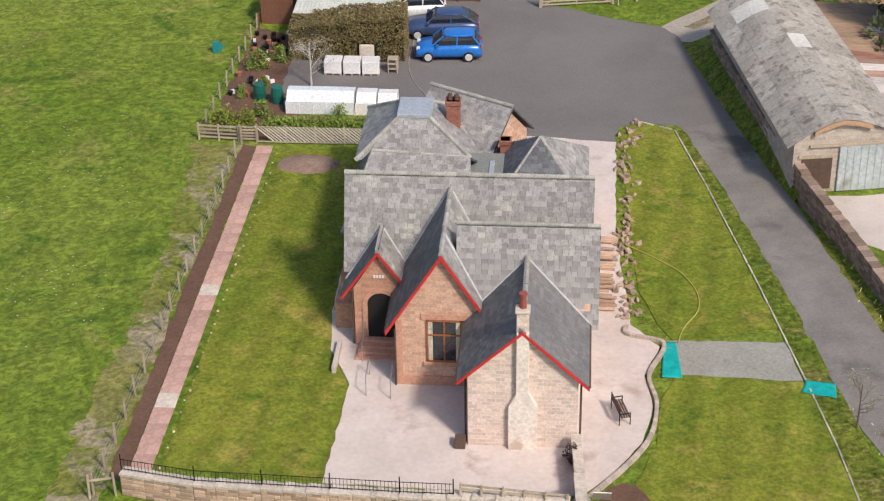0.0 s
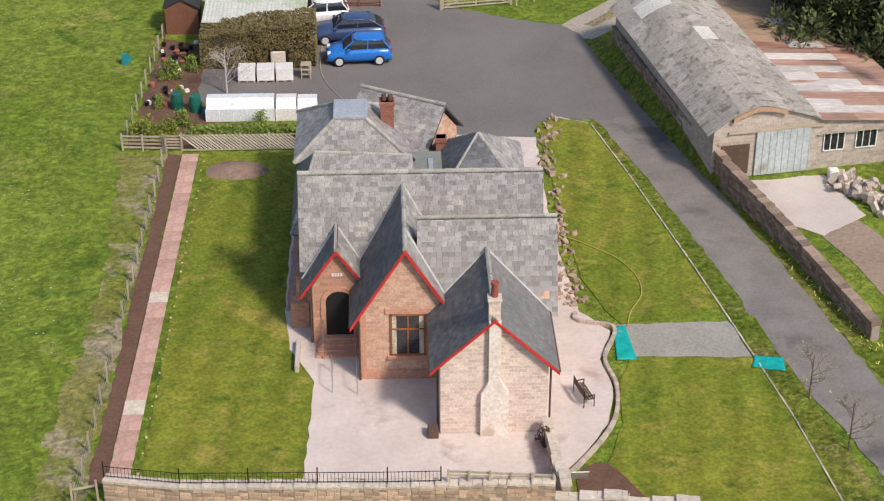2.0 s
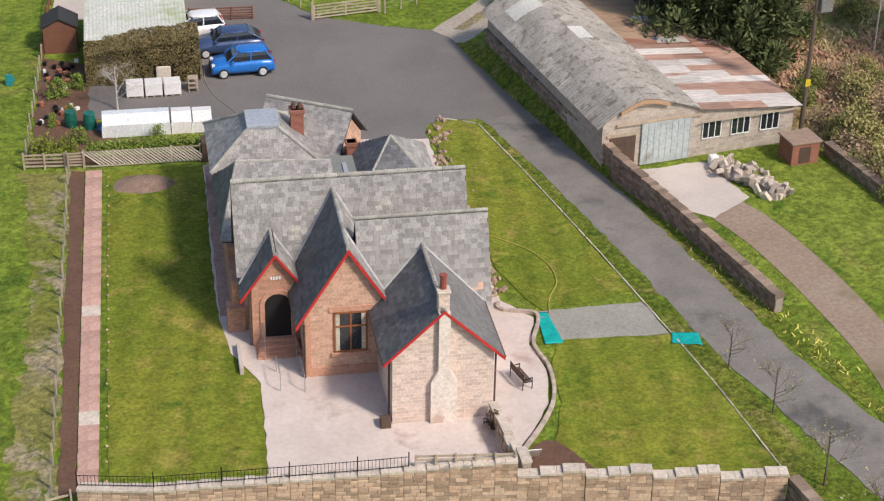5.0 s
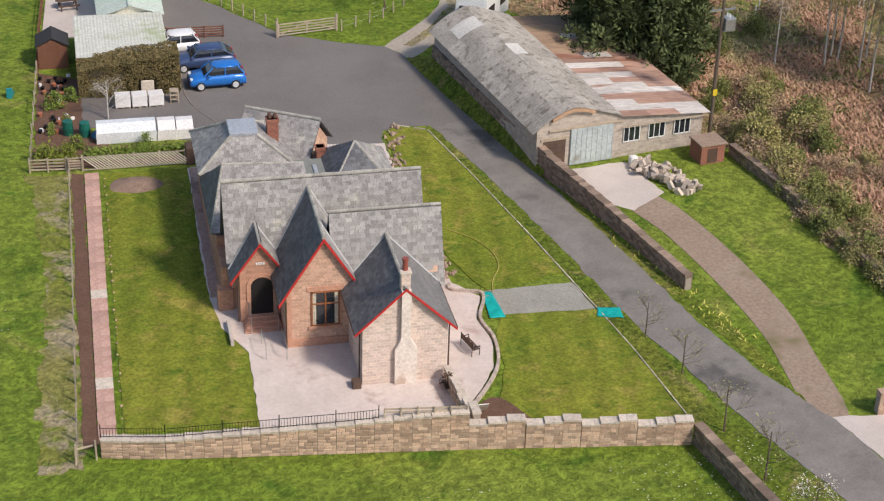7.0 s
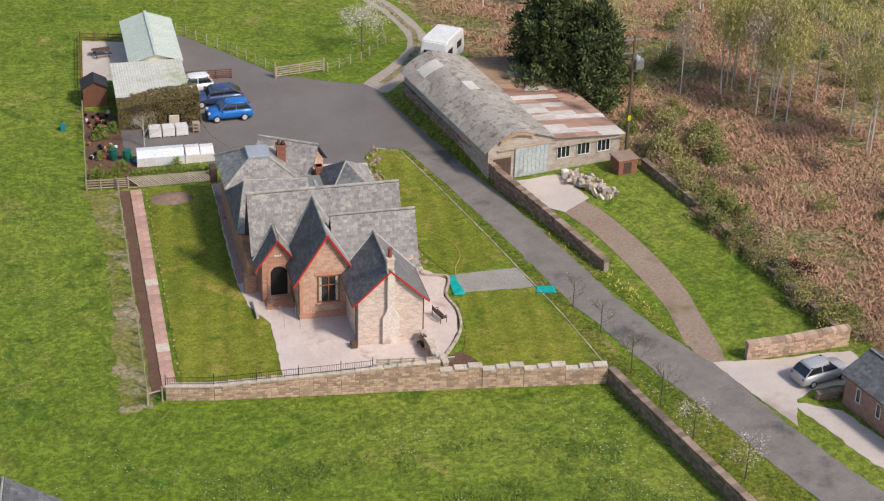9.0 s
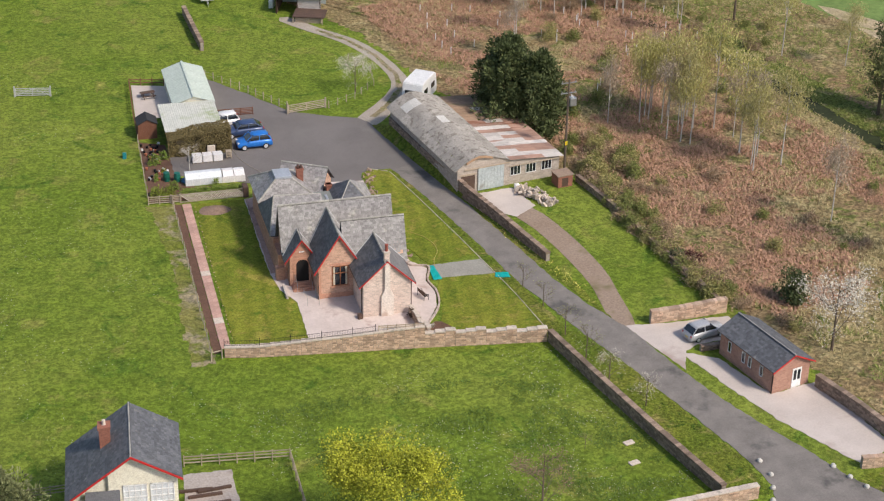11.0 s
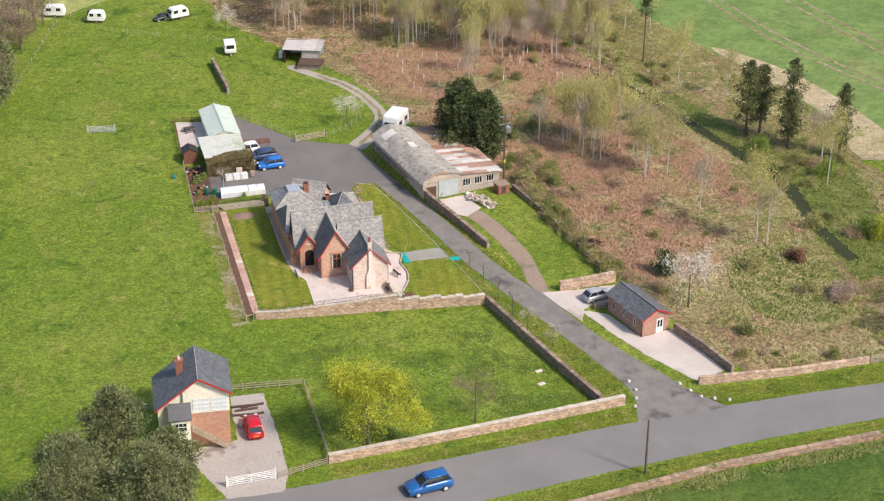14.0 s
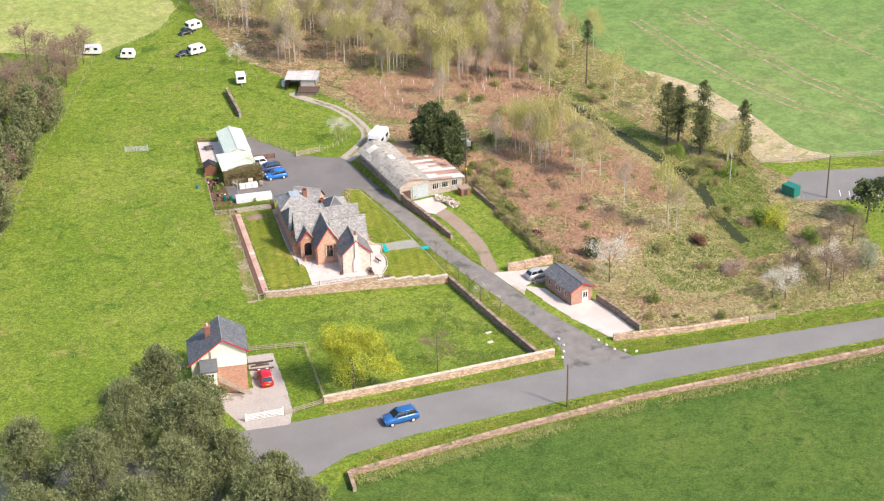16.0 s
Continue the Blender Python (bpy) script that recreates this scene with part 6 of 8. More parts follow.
def car(name, label, col, m, ln=3.7, wd=1.68, ht=1.5, sporty=0.0, tall=0.0, plate=True):
    """A car whose nose points along -x, its middle at the origin."""
    c = thing(name, label, "car", m)
    paint = plain(name + "_paint", col, 0.28, 0.1, vary=0.04, spec=0.6)
    x0, hw, belt = -ln / 2, wd / 2, 0.98 + tall * 0.2
    prof = [(0.0, 0.62), (0.03, 0.74), (0.12, 0.84), (0.27, 0.93), (0.40, 0.96), (0.75, 0.99), (0.93, 0.98), (0.985, 0.86), (1.0, 0.66)]
    rings = []
    for f, z in prof:
        zt = z / 0.99 * belt
        w = hw * (0.86 if f in (0.0, 1.0) else 0.94 if f in (0.03, 0.985) else 1.0)
        rings.append([(x0 + f * ln, s * w * a, b) for s, a, b in ((-1, 0.86, 0.26), (-1, 0.97, 0.42), (-1, 1.0, 0.66 * zt + 0.1), (-1, 0.9, zt), (0, 0, zt + 0.03), (1, 0.9, zt), (1, 1.0, 0.66 * zt + 0.1), (1, 0.97, 0.42), (1, 0.86, 0.26))])
    part("body", loft(bmesh.new(), rings), paint, c, smooth=True)
    a0, a1, b0, b1 = 0.25 + sporty * 0.05, 0.42 + sporty * 0.02, 0.86 - sporty * 0.08, 0.965
    base, top = belt - 0.03, ht - 0.03
    rr = []
    for f, z, w in ((a0, base, 0.86), ((a0 + a1) / 2, (base + top) / 2, 0.84), (a1, top, 0.72), (b0, top, 0.72), ((b0 + b1) / 2, (base + top) / 2 + 0.06, 0.8), (b1, base, 0.84)):
        rr.append((x0 + f * ln, z, hw * w))
    bm = bmesh.new()
    left = [bm.verts.new((x, -w, z)) for x, z, w in rr]
    right = [bm.verts.new((x, w, z)) for x, z, w in rr]
    for k in range(5):
        bm.faces.new((left[k], left[k + 1], right[k + 1], right[k]))
    bm.faces.new(left[::-1])
    bm.faces.new(right)
    bmesh.ops.recalc_face_normals(bm, faces=bm.faces[:])
    part("glazing", bm, GLASS, c, "dark glazing")
    rings = []
    for f, dz, k in ((a1 - 0.025, -0.06, 0.97), (a1 + 0.05, 0.0, 1.0), ((a1 + b0) / 2, 0.04, 1.0), (b0 - 0.02, 0.01, 0.99), (b0 + 0.03, -0.06, 0.96)):
        w, z = hw * 0.76 * k, ht + dz
        rings.append([(x0 + f * ln, y, zz) for y, zz in ((-w, z - 0.09), (-w * 0.9, z - 0.03), (-w * 0.5, z + 0.01), (0, z + 0.02), (w * 0.5, z + 0.01), (w * 0.9, z - 0.03), (w, z - 0.09))])
    part("roof", loft(bmesh.new(), rings), paint, c, smooth=True)
    for s in (-1, 1):
        for f0, f1, zz in ((a0, a1, 1), (0.62, 0.63, 1), (b1, b0, 1)):
            part("pillar", tube(bmesh.new(), (x0 + f0 * ln, s * hw * 0.87, base), (x0 + f1 * ln, s * hw * 0.735, top), 0.045, 0.04, 6), paint, c)
        part("headlight", newbox(x0 + 0.03, x0 + 0.22, s * hw * 0.62 - 0.16, s * hw * 0.62 + 0.16, 0.64, 0.8, 0.03), PALEG, c, "clear headlight")
        part("tail_light", newbox(-x0 - 0.12, -x0 - 0.01, s * hw * 0.74 - 0.1, s * hw * 0.74 + 0.1, 0.7, 0.92, 0.02), plain(name + "_lamp", (0.32, 0.01, 0.01), 0.3), c, "red tail light")
        part("door_mirror", newbox(x0 + 0.31 * ln, x0 + 0.35 * ln, s * (hw + 0.1) - 0.08, s * (hw + 0.1) + 0.06, belt, belt + 0.13, 0.02), paint, c)
        for f in (0.185, 0.80):
            w = part("wheel", tube(bmesh.new(), (x0 + f * ln, s * (hw - 0.2), 0.31), (x0 + f * ln, s * (hw + 0.015), 0.31), 0.31, 0.3, 18), plain(name + "_tyre", (0.015, 0.015, 0.016), 0.85), c, "black tyre")
            part("rim", tube(bmesh.new(), (x0 + f * ln, s * (hw - 0.1), 0.31), (x0 + f * ln, s * (hw + 0.045), 0.31), 0.225, 0.2, 14), plain("alloy_rim", (0.6, 0.61, 0.62), 0.4, 0.2), w)
    part("bumper", newbox(x0 - 0.03, x0 + 0.12, -hw * 0.82, hw * 0.82, 0.3, 0.5, 0.03), DTIMB, c)
    if plate:
        part("number_plate", newbox(-x0 - 0.01, -x0 + 0.015, -0.26, 0.26, 0.52, 0.63), plain("yellow_plate", (0.6, 0.45, 0.03), 0.4), c, "plain yellow plate")
    return c


car("hatchback", "bright blue small hatchback parked on the tarmac", (0.02, 0.17, 0.56), GARDEN @ pose(-4.0, 43.2, 0.03, 0, 0, 3) @ Matrix.Scale(1.2, 4), 3.65, 1.7, 1.5)
car("saloon_car", "dark blue sloping-backed car parked on the tarmac", (0.045, 0.075, 0.17), GARDEN @ pose(-4.8, 46.9, 0.03, 0, 0, 4) @ Matrix.Scale(1.2, 4), 4.3, 1.75, 1.45, 1.0)
car("hatchback", "white small hatchback parked on the tarmac", (0.85, 0.85, 0.85), GARDEN @ pose(-6.9, 49.9, 0.03, 0, 0, 6) @ Matrix.Scale(1.2, 4), 3.7, 1.7, 1.5)
car("hatchback", "red hatchback parked in the cottage yard", (0.55, 0.012, 0.03), pose(-22.9, -75.8, 0.03, 0, 0, -98) @ Matrix.Scale(1.22, 4), 3.9, 1.75, 1.55)
car("crossover_car", "silver-grey crossover parked beside the lodge", (0.42, 0.43, 0.45), pose(32.2, -62.2, 0.03, 0, 0, 187), 4.5, 1.85, 1.65, 0.4, 0.5)
car("estate_car", "metallic blue four-wheel-drive estate on the road", (0.02, 0.12, 0.36), pose(-7.2, -95.6, 0.03, 0, 0, 1) @ Matrix.Scale(1.22, 4), 4.7, 1.9, 1.75, 0.0, 0.9)


def caravan(label, m, ln=5.2, wd=2.2, ht=2.3):
    c = thing("caravan", label, "caravan", m, group="touring caravans in the field")
    bm = bmesh.new()
    prism(bm, [(-ln / 2, 0.55), (-ln / 2 - 0.12, 1.2), (-ln / 2 + 0.3, ht + 0.2), (-ln / 2 + 0.7, ht + 0.35), (ln / 2 - 0.7, ht + 0.35), (ln / 2 - 0.25, ht + 0.2), (ln / 2 + 0.08, 1.2), (ln / 2, 0.5)], "y", -wd / 2, wd / 2)
    bmesh.ops.bevel(bm, geom=bm.edges[:], offset=0.08, segments=2, affect="EDGES")
    part("body", bm, WHITE, c, "white caravan body")
    for s in (-1, 1):
        for a, b in ((-0.36, -0.12), (0.12, 0.34)):
            part("window", newbox(a * ln, b * ln, s * wd / 2 - 0.03, s * wd / 2 + 0.03, 1.45, 2.05, 0.02), GLASS, c)
        w = part("wheel", tube(bmesh.new(), (0.1, s * (wd / 2 - 0.2), 0.33), (0.1, s * (wd / 2 + 0.01), 0.33), 0.33, 0.33, 16), DTIMB, c)
        part("rim", tube(bmesh.new(), (0.1, s * (wd / 2 - 0.1), 0.33), (0.1, s * (wd / 2 + 0.02), 0.33), 0.18, 0.18, 12), STEEL, w)
    part("end_window", newbox(-ln / 2 - 0.1, -ln / 2 + 0.12, -wd * 0.34, wd * 0.34, 1.45, 2.1, 0.02), GLASS, c)
    part("chassis", newbox(-ln / 2 - 1.1, ln / 2, -0.12, 0.12, 0.35, 0.5), STEEL, c)
    part("jockey_wheel", tube(bmesh.new(), (-ln / 2 - 1.0, 0, 0.0), (-ln / 2 - 1.0, 0, 0.45), 0.05), STEEL, c)
    return c


caravan("white caravan behind the barn", pose(26.4, 2.6, 0.03, 0, 0, 48) @ Matrix.Scale(1.2, 4), 4.6, 2.3, 2.6)
caravan("small white caravan by the field wall", pose(10.2, 47.5, 0.0, 0, 0, 80), 3.6, 2.1, 2.0)
caravan("white caravan at the field's far fence", pose(-16.4, 78.8, 0.0, 0, 0, -22), 4.0, 2.0, 2.0)
caravan("small white caravan at the field's far fence", pose(-9.4, 72.8, 0.0, 0, 0, -24), 3.2, 2.0, 1.9)
caravan("white caravan beside a dark car", pose(5.9, 68.7, 0.0, 0, 0, 12), 3.8, 2.0, 2.0)
caravan("white caravan beside a dark car", pose(9.5, 84.5, 0.0, 0, 0, 20), 3.8, 2.0, 2.0)
car("tow_car", "dark car beside a caravan", (0.02, 0.022, 0.025), pose(2.7, 69.0, 0.0, 0, 0, 12) @ Matrix.Scale(0.8, 4), 4.4, 1.8, 1.6, 0.0, 0.5, False)
car("tow_car", "dark car beside a caravan", (0.02, 0.022, 0.025), pose(7.0, 82.4, 0.0, 0, 0, 12) @ Matrix.Scale(0.8, 4), 4.4, 1.8, 1.6, 0.0, 0.5, False)


# ---- fences, railings and gates ----
def rail_fence(name, label, pts, m=IDENT, rails=(0.35, 0.65, 0.95), h=1.15, step=1.8, mat=None, wire=False):
    mat = mat or TIMB
    f = thing(name, label, "fence", m)
    unit = mesh_of("post", newbox(-0.05, 0.05, -0.05, 0.05, -0.1, h, 0.01), mat)
    rng = random.Random(name + str(pts))
    for i in range(len(pts) - 1):
        a, b = Vector((*pts[i], 0)), Vector((*pts[i + 1], 0))
        d = b - a
        n = max(1, round(d.length / step))
        ang = math.atan2(d.y, d.x)
        for k in range(n + (i == len(pts) - 2)):
            ob = new("post", unit)
            ob.parent = f
            ob.location, ob.rotation_euler = a + d * k / n, (rng.uniform(-0.03, 0.03), rng.uniform(-0.03, 0.03), ang)
            ob.scale = (1, 1, rng.uniform(0.94, 1.06))
        fm = Matrix.Translation(a) @ Matrix.Rotation(ang, 4, "Z")
        for z in rails:
            bm = bmesh.new()
            if wire:
                tube(bm, a + Vector((0, 0, z)), b + Vector((0, 0, z)), 0.008, 0.008, 4)
            else:
                box(bm, 0, d.length, 0.05, 0.09, z - 0.055, z + 0.055, fm)
            part("wire" if wire else "rail", bm, STEEL if wire else mat, f)
    return f


rail = thing("iron_railing", "black iron railing on the garden wall", "railing", GARDEN)
bar = mesh_of("bar", tube(bmesh.new(), (0, 0, 0), (0, 0, 0.62), 0.011, 0.011, 5), IRON)
pst = mesh_of("post", tube(bmesh.new(), (0, 0, -0.05), (0, 0, 0.85), 0.028, 0.028, 6), IRON)
segs = [(-15.0, -4.3, 1.22), (-11.6, -5.0, 1.27), (-2.5, -6.1, 1.92), (-0.2, -6.35, 2.1)]
for (ax, ay, az), (bx, by, bz) in zip(segs, segs[1:]):
    n = int((bx - ax) / 0.16)
    for k in range(n + 1):
        t = k / n
        ob = new("bar", bar)
        ob.parent = rail
        ob.location = (ax + (bx - ax) * t, ay + (by - ay) * t, az + (bz - az) * t)
    for k in range(max(1, round((bx - ax) / 2.7)) + 1):
        t = k / max(1, round((bx - ax) / 2.7))
        ob = new("post", pst)
        ob.parent = rail
        ob.location = (ax + (bx - ax) * t, ay + (by - ay) * t, az + (bz - az) * t)
    for o in (0.08, 0.58):
        part("rail", tube(bmesh.new(), (ax, ay, az + o), (bx, by, bz + o), 0.016, 0.016, 5), IRON, rail)
low = rail_fence("low_timber_fence", "low timber fence on the garden wall", [(0.1, -6.4), (4.6, -6.88)], GARDEN @ pose(0, 0, 2.3), (0.15, 0.35), 0.5, 0.9)
rail_fence("post_and_wire_fence", "weathered post and wire fence beside the trench", [(-16.3, -4.6), (-15.7, 29.8)], GARDEN, (0.3, 0.6, 0.9), 1.15, 1.9, None, True)
rail_fence("end_fence", "short timber end fence at the wall", [(-16.4, -4.9), (-15.3, -4.6)], GARDEN, (0.95,), 1.3, 1.1)
rail_fence("paddock_fence", "weathered grey four-rail paddock fence", [(-18.4, 30.2), (-15.9, 30.0)], GARDEN, (0.2, 0.45, 0.7, 0.95), 1.15, 1.2)
rail_fence("garden_gate", "small slatted timber gate", [(-15.8, 30.0), (-14.8, 29.95)], GARDEN, (0.2, 0.4, 0.6, 0.8, 1.0), 1.2, 1.0)
tre = thing("trellis_fence", "weathered diagonal trellis fence", "fence", GARDEN)
slat = mesh_of("slat", newbox(-0.045, 0.045, -0.012, 0.012, -0.74, 0.74), PTIMB)
for k in range(28):
    ob = new("slat", slat)
    ob.parent = tre
    ob.location, ob.rotation_euler = (-14.3 + k * 0.246, 29.9 - k * 0.006, 0.66), (0, -0.85, 0)
for k in range(5):
    part("post", newbox(-14.78 + k * 1.78, -14.68 + k * 1.78, 29.9, 30.0, -0.1, 1.2), TIMB, tre)
for z in (0.12, 1.1):
    part("rail", newbox(-14.75, -7.6, 29.86, 29.9, z - 0.04, z + 0.04), TIMB, tre)
part("shed_panel", newbox(-7.5, -6.9, 29.7, 30.9, 0, 1.3), DTIMB, tre, "dark panel at the fence end")
rail_fence("cottage_fence", "weathered rail fence round the cottage garden", [(-23.0, -66.0), (-13.8, -68.2), (-16.1, -84.6), (-16.7, -86.0)], IDENT, (0.35, 0.7, 1.0), 1.2, 1.7)
rail_fence("roadside_fence", "pale rail fence beside the white gate", [(-23.2, -86.9), (-16.7, -86.2)], IDENT, (0.3, 0.6, 0.9), 1.15, 1.6)
rail_fence("cottage_back_fence", "weathered rail fence behind the cottage", [(-42, -65.5), (-31.5, -66.8)], IDENT, (0.35, 0.7, 1.0), 1.2, 1.8)
rail_fence("deck_fence", "brown post fence round the sitting area", [(-17.6, 47.5), (-17.4, 54.4), (-16.8, 65.4), (-12.4, 64.4)], GARDEN, (0.4, 0.8), 1.1, 1.6, BTIMB)
rail_fence("car_fence", "reddish-brown boarded fence beside the cars", [(-7.2, 52.8), (-2.5, 52.7)], GARDEN, (0.15, 0.35, 0.55, 0.75, 0.95), 1.1, 1.5, BTIMB)
rail_fence("paddock_wire_fence", "post and wire fence along the tarmac", [(2.3, 19.5), (6.2, 12.5), (9.4, 5.8)], IDENT, (0.4, 0.8), 1.1, 1.6, None, True)
rail_fence("track_fence", "post and wire fence round the track bend", [(14.6, 4.4), (18.8, 6.2), (22.6, 9.4), (23.6, 13.5), (22.4, 19)], IDENT, (0.4, 0.8), 1.0, 1.8, None, True)
rail_fence("far_fence", "post and wire fence across the meadow", [(-17, 75.2), (-8, 66), (5, 57), (11, 53), (14, 48)], IDENT, (0.4, 0.8), 1.0, 3.2, None, True)
rail_fence("far_field_fence", "post and wire fence beyond the caravans", [(-17, 75.2), (3.1, 88), (11.3, 103.5), (11.5, 140)], IDENT, (0.4, 0.8), 1.0, 4.0, None, True)
rail_fence("west_fence", "pale fence along the western trees", [(-53.2, -7), (-41.2, 22.4), (-28.9, 48.3), (-17, 75)], IDENT, (0.4, 0.8), 1.1, 3.0, None, True)
rail_fence("compound_fence", "timber rail fence between field and parking place", [(92.9, -37.8), (117.3, -44.6), (146, -53)], IDENT, (0.3, 0.7, 1.1), 1.3, 2.4)
rail_fence("allotment_fence", "post and wire fence along the vegetable plot", [(-18.4, 30.3), (-17.7, 47.4)], GARDEN, (0.4, 0.8), 1.1, 1.9, None, True)


def bar_gate(name, label, a, b, mat, h=1.15, bars=5):
    g = thing(name, label, "gate")
    a, b = Vector((*a, 0)), Vector((*b, 0))
    d = b - a
    fm = Matrix.Translation(a) @ Matrix.Rotation(math.atan2(d.y, d.x), 4, "Z")
    ln = d.length
    for k in range(bars):
        z = 0.2 + (h - 0.25) * k / (bars - 1)
        part("bar", box(bmesh.new(), 0, ln, -0.03, 0.03, z - 0.045, z + 0.045, fm), mat, g)
    for x in (0.0, ln * 0.5, ln):
        part("stile", box(bmesh.new(), x - 0.05, x + 0.05, -0.04, 0.04, 0.1, h, fm), mat, g)
    bm = bmesh.new()
    tube(bm, fm @ Vector((0.05, 0, 0.2)), fm @ Vector((ln * 0.5, 0, h - 0.1)), 0.04, 0.04, 4)
    tube(bm, fm @ Vector((ln * 0.5, 0, h - 0.1)), fm @ Vector((ln - 0.05, 0, 0.2)), 0.04, 0.04, 4)
    part("brace", bm, mat, g)
    for x in (-0.15, ln + 0.15):
        part("gate_post", box(bmesh.new(), x - 0.09, x + 0.09, -0.09, 0.09, -0.1, h + 0.25, fm), mat, g)
    return g


bar_gate("white_gate", "white painted field gate at the cottage yard", (-29.2, -86.1), (-23.6, -86.6), WHITE, 1.3)
bar_gate("field_gate", "galvanised field gate standing in the meadow", (-22.4, 21.2), (-18.3, 20.0), plain("dull_galvanised", (0.42, 0.43, 0.42), 0.8), 1.2)
bar_gate("yard_gate", "weathered timber five-bar gate", (9.2, 4.4), (14.1, 4.7), TIMB, 1.2)
bar_gate("east_gate", "pale timber field gate in the road wall", (58.4, -91.4), (62.4, -92.2), TIMB, 1.2)

# ---- yard and garden things ----
pal = thing("wrapped_pallet", "white wrapped pallet load on the tarmac", "pallet", GARDEN @ pose(-11.4, 40.3, 0.03), group="wrapped pallets in a row")
for x in (-0.5, 0.0, 0.5):
    part("bearer", newbox(x - 0.06, x + 0.06, -0.5, 0.5, 0, 0.12), TIMB, pal)
part("load", newbox(-0.57, 0.57, -0.52, 0.52, 0.12, 1.0, 0.05), WRAP, pal, "white plastic wrapping")
for k in (1, 2):
    copy_thing(pal, GARDEN @ pose(-11.4 + 1.24 * k, 40.3, 0.03, 0, 0, 1.5 * k))
cr = thing("steel_trolley", "grey frame trolley beside the pallets", "trolley", GARDEN @ pose(-7.5, 40.6, 0.03))
for x in (-0.3, 0.3):
    for y in (-0.3, 0.3):
        part("leg", newbox(x - 0.03, x + 0.03, y - 0.03, y + 0.03, 0, 1.0), TIMB, cr)
for z in (0.3, 0.65, 0.98):
    part("shelf", newbox(-0.34, 0.34, -0.34, 0.34, z - 0.03, z), TIMB, cr)
# clipped hedge in front of the shed
hd = thing("clipped_hedge", "brown clipped hedge with a gap at its foot", "hedge", GARDEN @ pose(0, 0, 0))
bm = bmesh.new()
prism(bm, [(-14.4, 0.1), (-7.1, 0.1), (-7.1, 3.0), (-14.4, 2.2)], "y", 42.3, 44.3)
# solid core coloured dark as the shade between the leaves
part("hedge_core", bm, plain("hedge_shade", (0.05, 0.04, 0.022), 0.95), hd)
rng = random.Random(33)
bm = bmesh.new()
for _ in range(15000):
    s = rng.random()
    x, y = rng.uniform(-14.6, -6.9), rng.uniform(42.1, 45.0)
    top = 2.35 + (x + 14.6) * 0.11 + 0.2 * noise.noise(Vector((x * 0.9, y * 0.9, 0)))
    z = rng.uniform(0.1, top)
    if s < 0.45:
        z = top + rng.uniform(-0.12, 0.05)
    elif s < 0.85:
        y = 42.15 + 0.3 * noise.noise(Vector((x * 0.8, z * 0.8, 4)))
        if abs(x + 9.4) < 0.7 and z < 1.3:
            continue
    elif s < 0.93:
        x = -6.9
    p = Vector((x, y, z))
    a = Vector((rng.uniform(-1, 1), rng.uniform(-1, 1), rng.uniform(-1, 1))).normalized() * 0.09
    b = a.cross(Vector((rng.uniform(-1, 1), rng.uniform(-1, 1), 1))).normalized() * 0.06
    bm.faces.new([bm.verts.new(q) for q in (p - a, p + b, p + a, p - b)])
tagged(part("foliage", bm, HEDGEL, hd), kind="stuff")
part("stone_slab", newbox(-9.9, -8.9, 42.0, 42.2, 0, 1.25, 0.1), COPE, hd, "pale stone in the hedge gap")
# tin-roofed shed, cabin and garden shed
ts = thing("tin_shed", "low shed with a pale mossy tin roof", "shed", GARDEN)
part("wall", newbox(-14.0, -7.7, 44.6, 51.6, 0, 2.4), DTIMB, ts)
for k in range(7):
    bm = bmesh.new()
    x0, x1 = -14.6 + k * 1.0, -14.6 + (k + 1) * 1.0 + 0.08
    vs = [[bm.verts.new((x0 + (x1 - x0) * r / 8, y, 2.5 + 0.02 * (r % 2) + (y - 44.2) * 0.03 + 0.006 * (k % 2))) for r in range(9)] for y in (44.2, 52.2)]
    for r in range(8):
        bm.faces.new((vs[0][r], vs[0][r + 1], vs[1][r + 1], vs[1][r]))
    part("roof_sheet", bm, MOSSTIN, ts)
cb = thing("tin_cabin", "long cabin with a pale green tin roof", "cabin", GARDEN)
bm = bmesh.new()
prism(bm, [(-12.4, 0), (-7.6, 0), (-7.6, 2.5), (-10.0, 3.3), (-12.4, 2.5)], "y", 52.4, 63.5)
part("wall", bm, CREAM, cb)
for s, x1 in ((-1, -12.7), (1, -7.3)):
    for k in range(5):
        bm = bmesh.new()
        y0, y1 = 52.1 + k * 2.35, 52.1 + (k + 1) * 2.35 + 0.06
        vs = [[bm.verts.new((x, y0 + (y1 - y0) * r / 10, z + 0.03 * (r % 2) + 0.006 * (k % 2))) for r in range(11)] for x, z in ((-10.0, 3.42), (x1, 2.5))]
        for r in range(10):
            bm.faces.new((vs[0][r], vs[0][r + 1], vs[1][r + 1], vs[1][r]))
        part("roof_sheet", bm, GRTIN, cb)
part("ridge_cap", newbox(-10.15, -9.85, 52.0, 64.0, 3.42, 3.5), GRTIN, cb)
gs = thing("garden_shed", "dark brown boarded garden shed with felt roof", "shed", GARDEN @ pose(-17.5, 48.2, 0))
for k in range(11):
    part("board", newbox(0.0 + k * 0.21, 0.2 + k * 0.21, -0.02, 0.02, 0, 1.95 + 0.55 * (1 - abs(k - 5) / 5)), BTIMB, gs)
part("body", newbox(0.03, 2.28, 0.03, 2.2, 0, 1.95), BTIMB, gs)
bm = bmesh.new()
prism(bm, [(-0.15, 1.9), (1.15, 2.6), (2.45, 1.9), (2.45, 1.98), (1.15, 2.7), (-0.15, 1.98)], "y", -0.15, 2.35)
part("roof", bm, plain("black_felt", (0.03, 0.03, 0.033), 0.9), gs, "black felt roof")
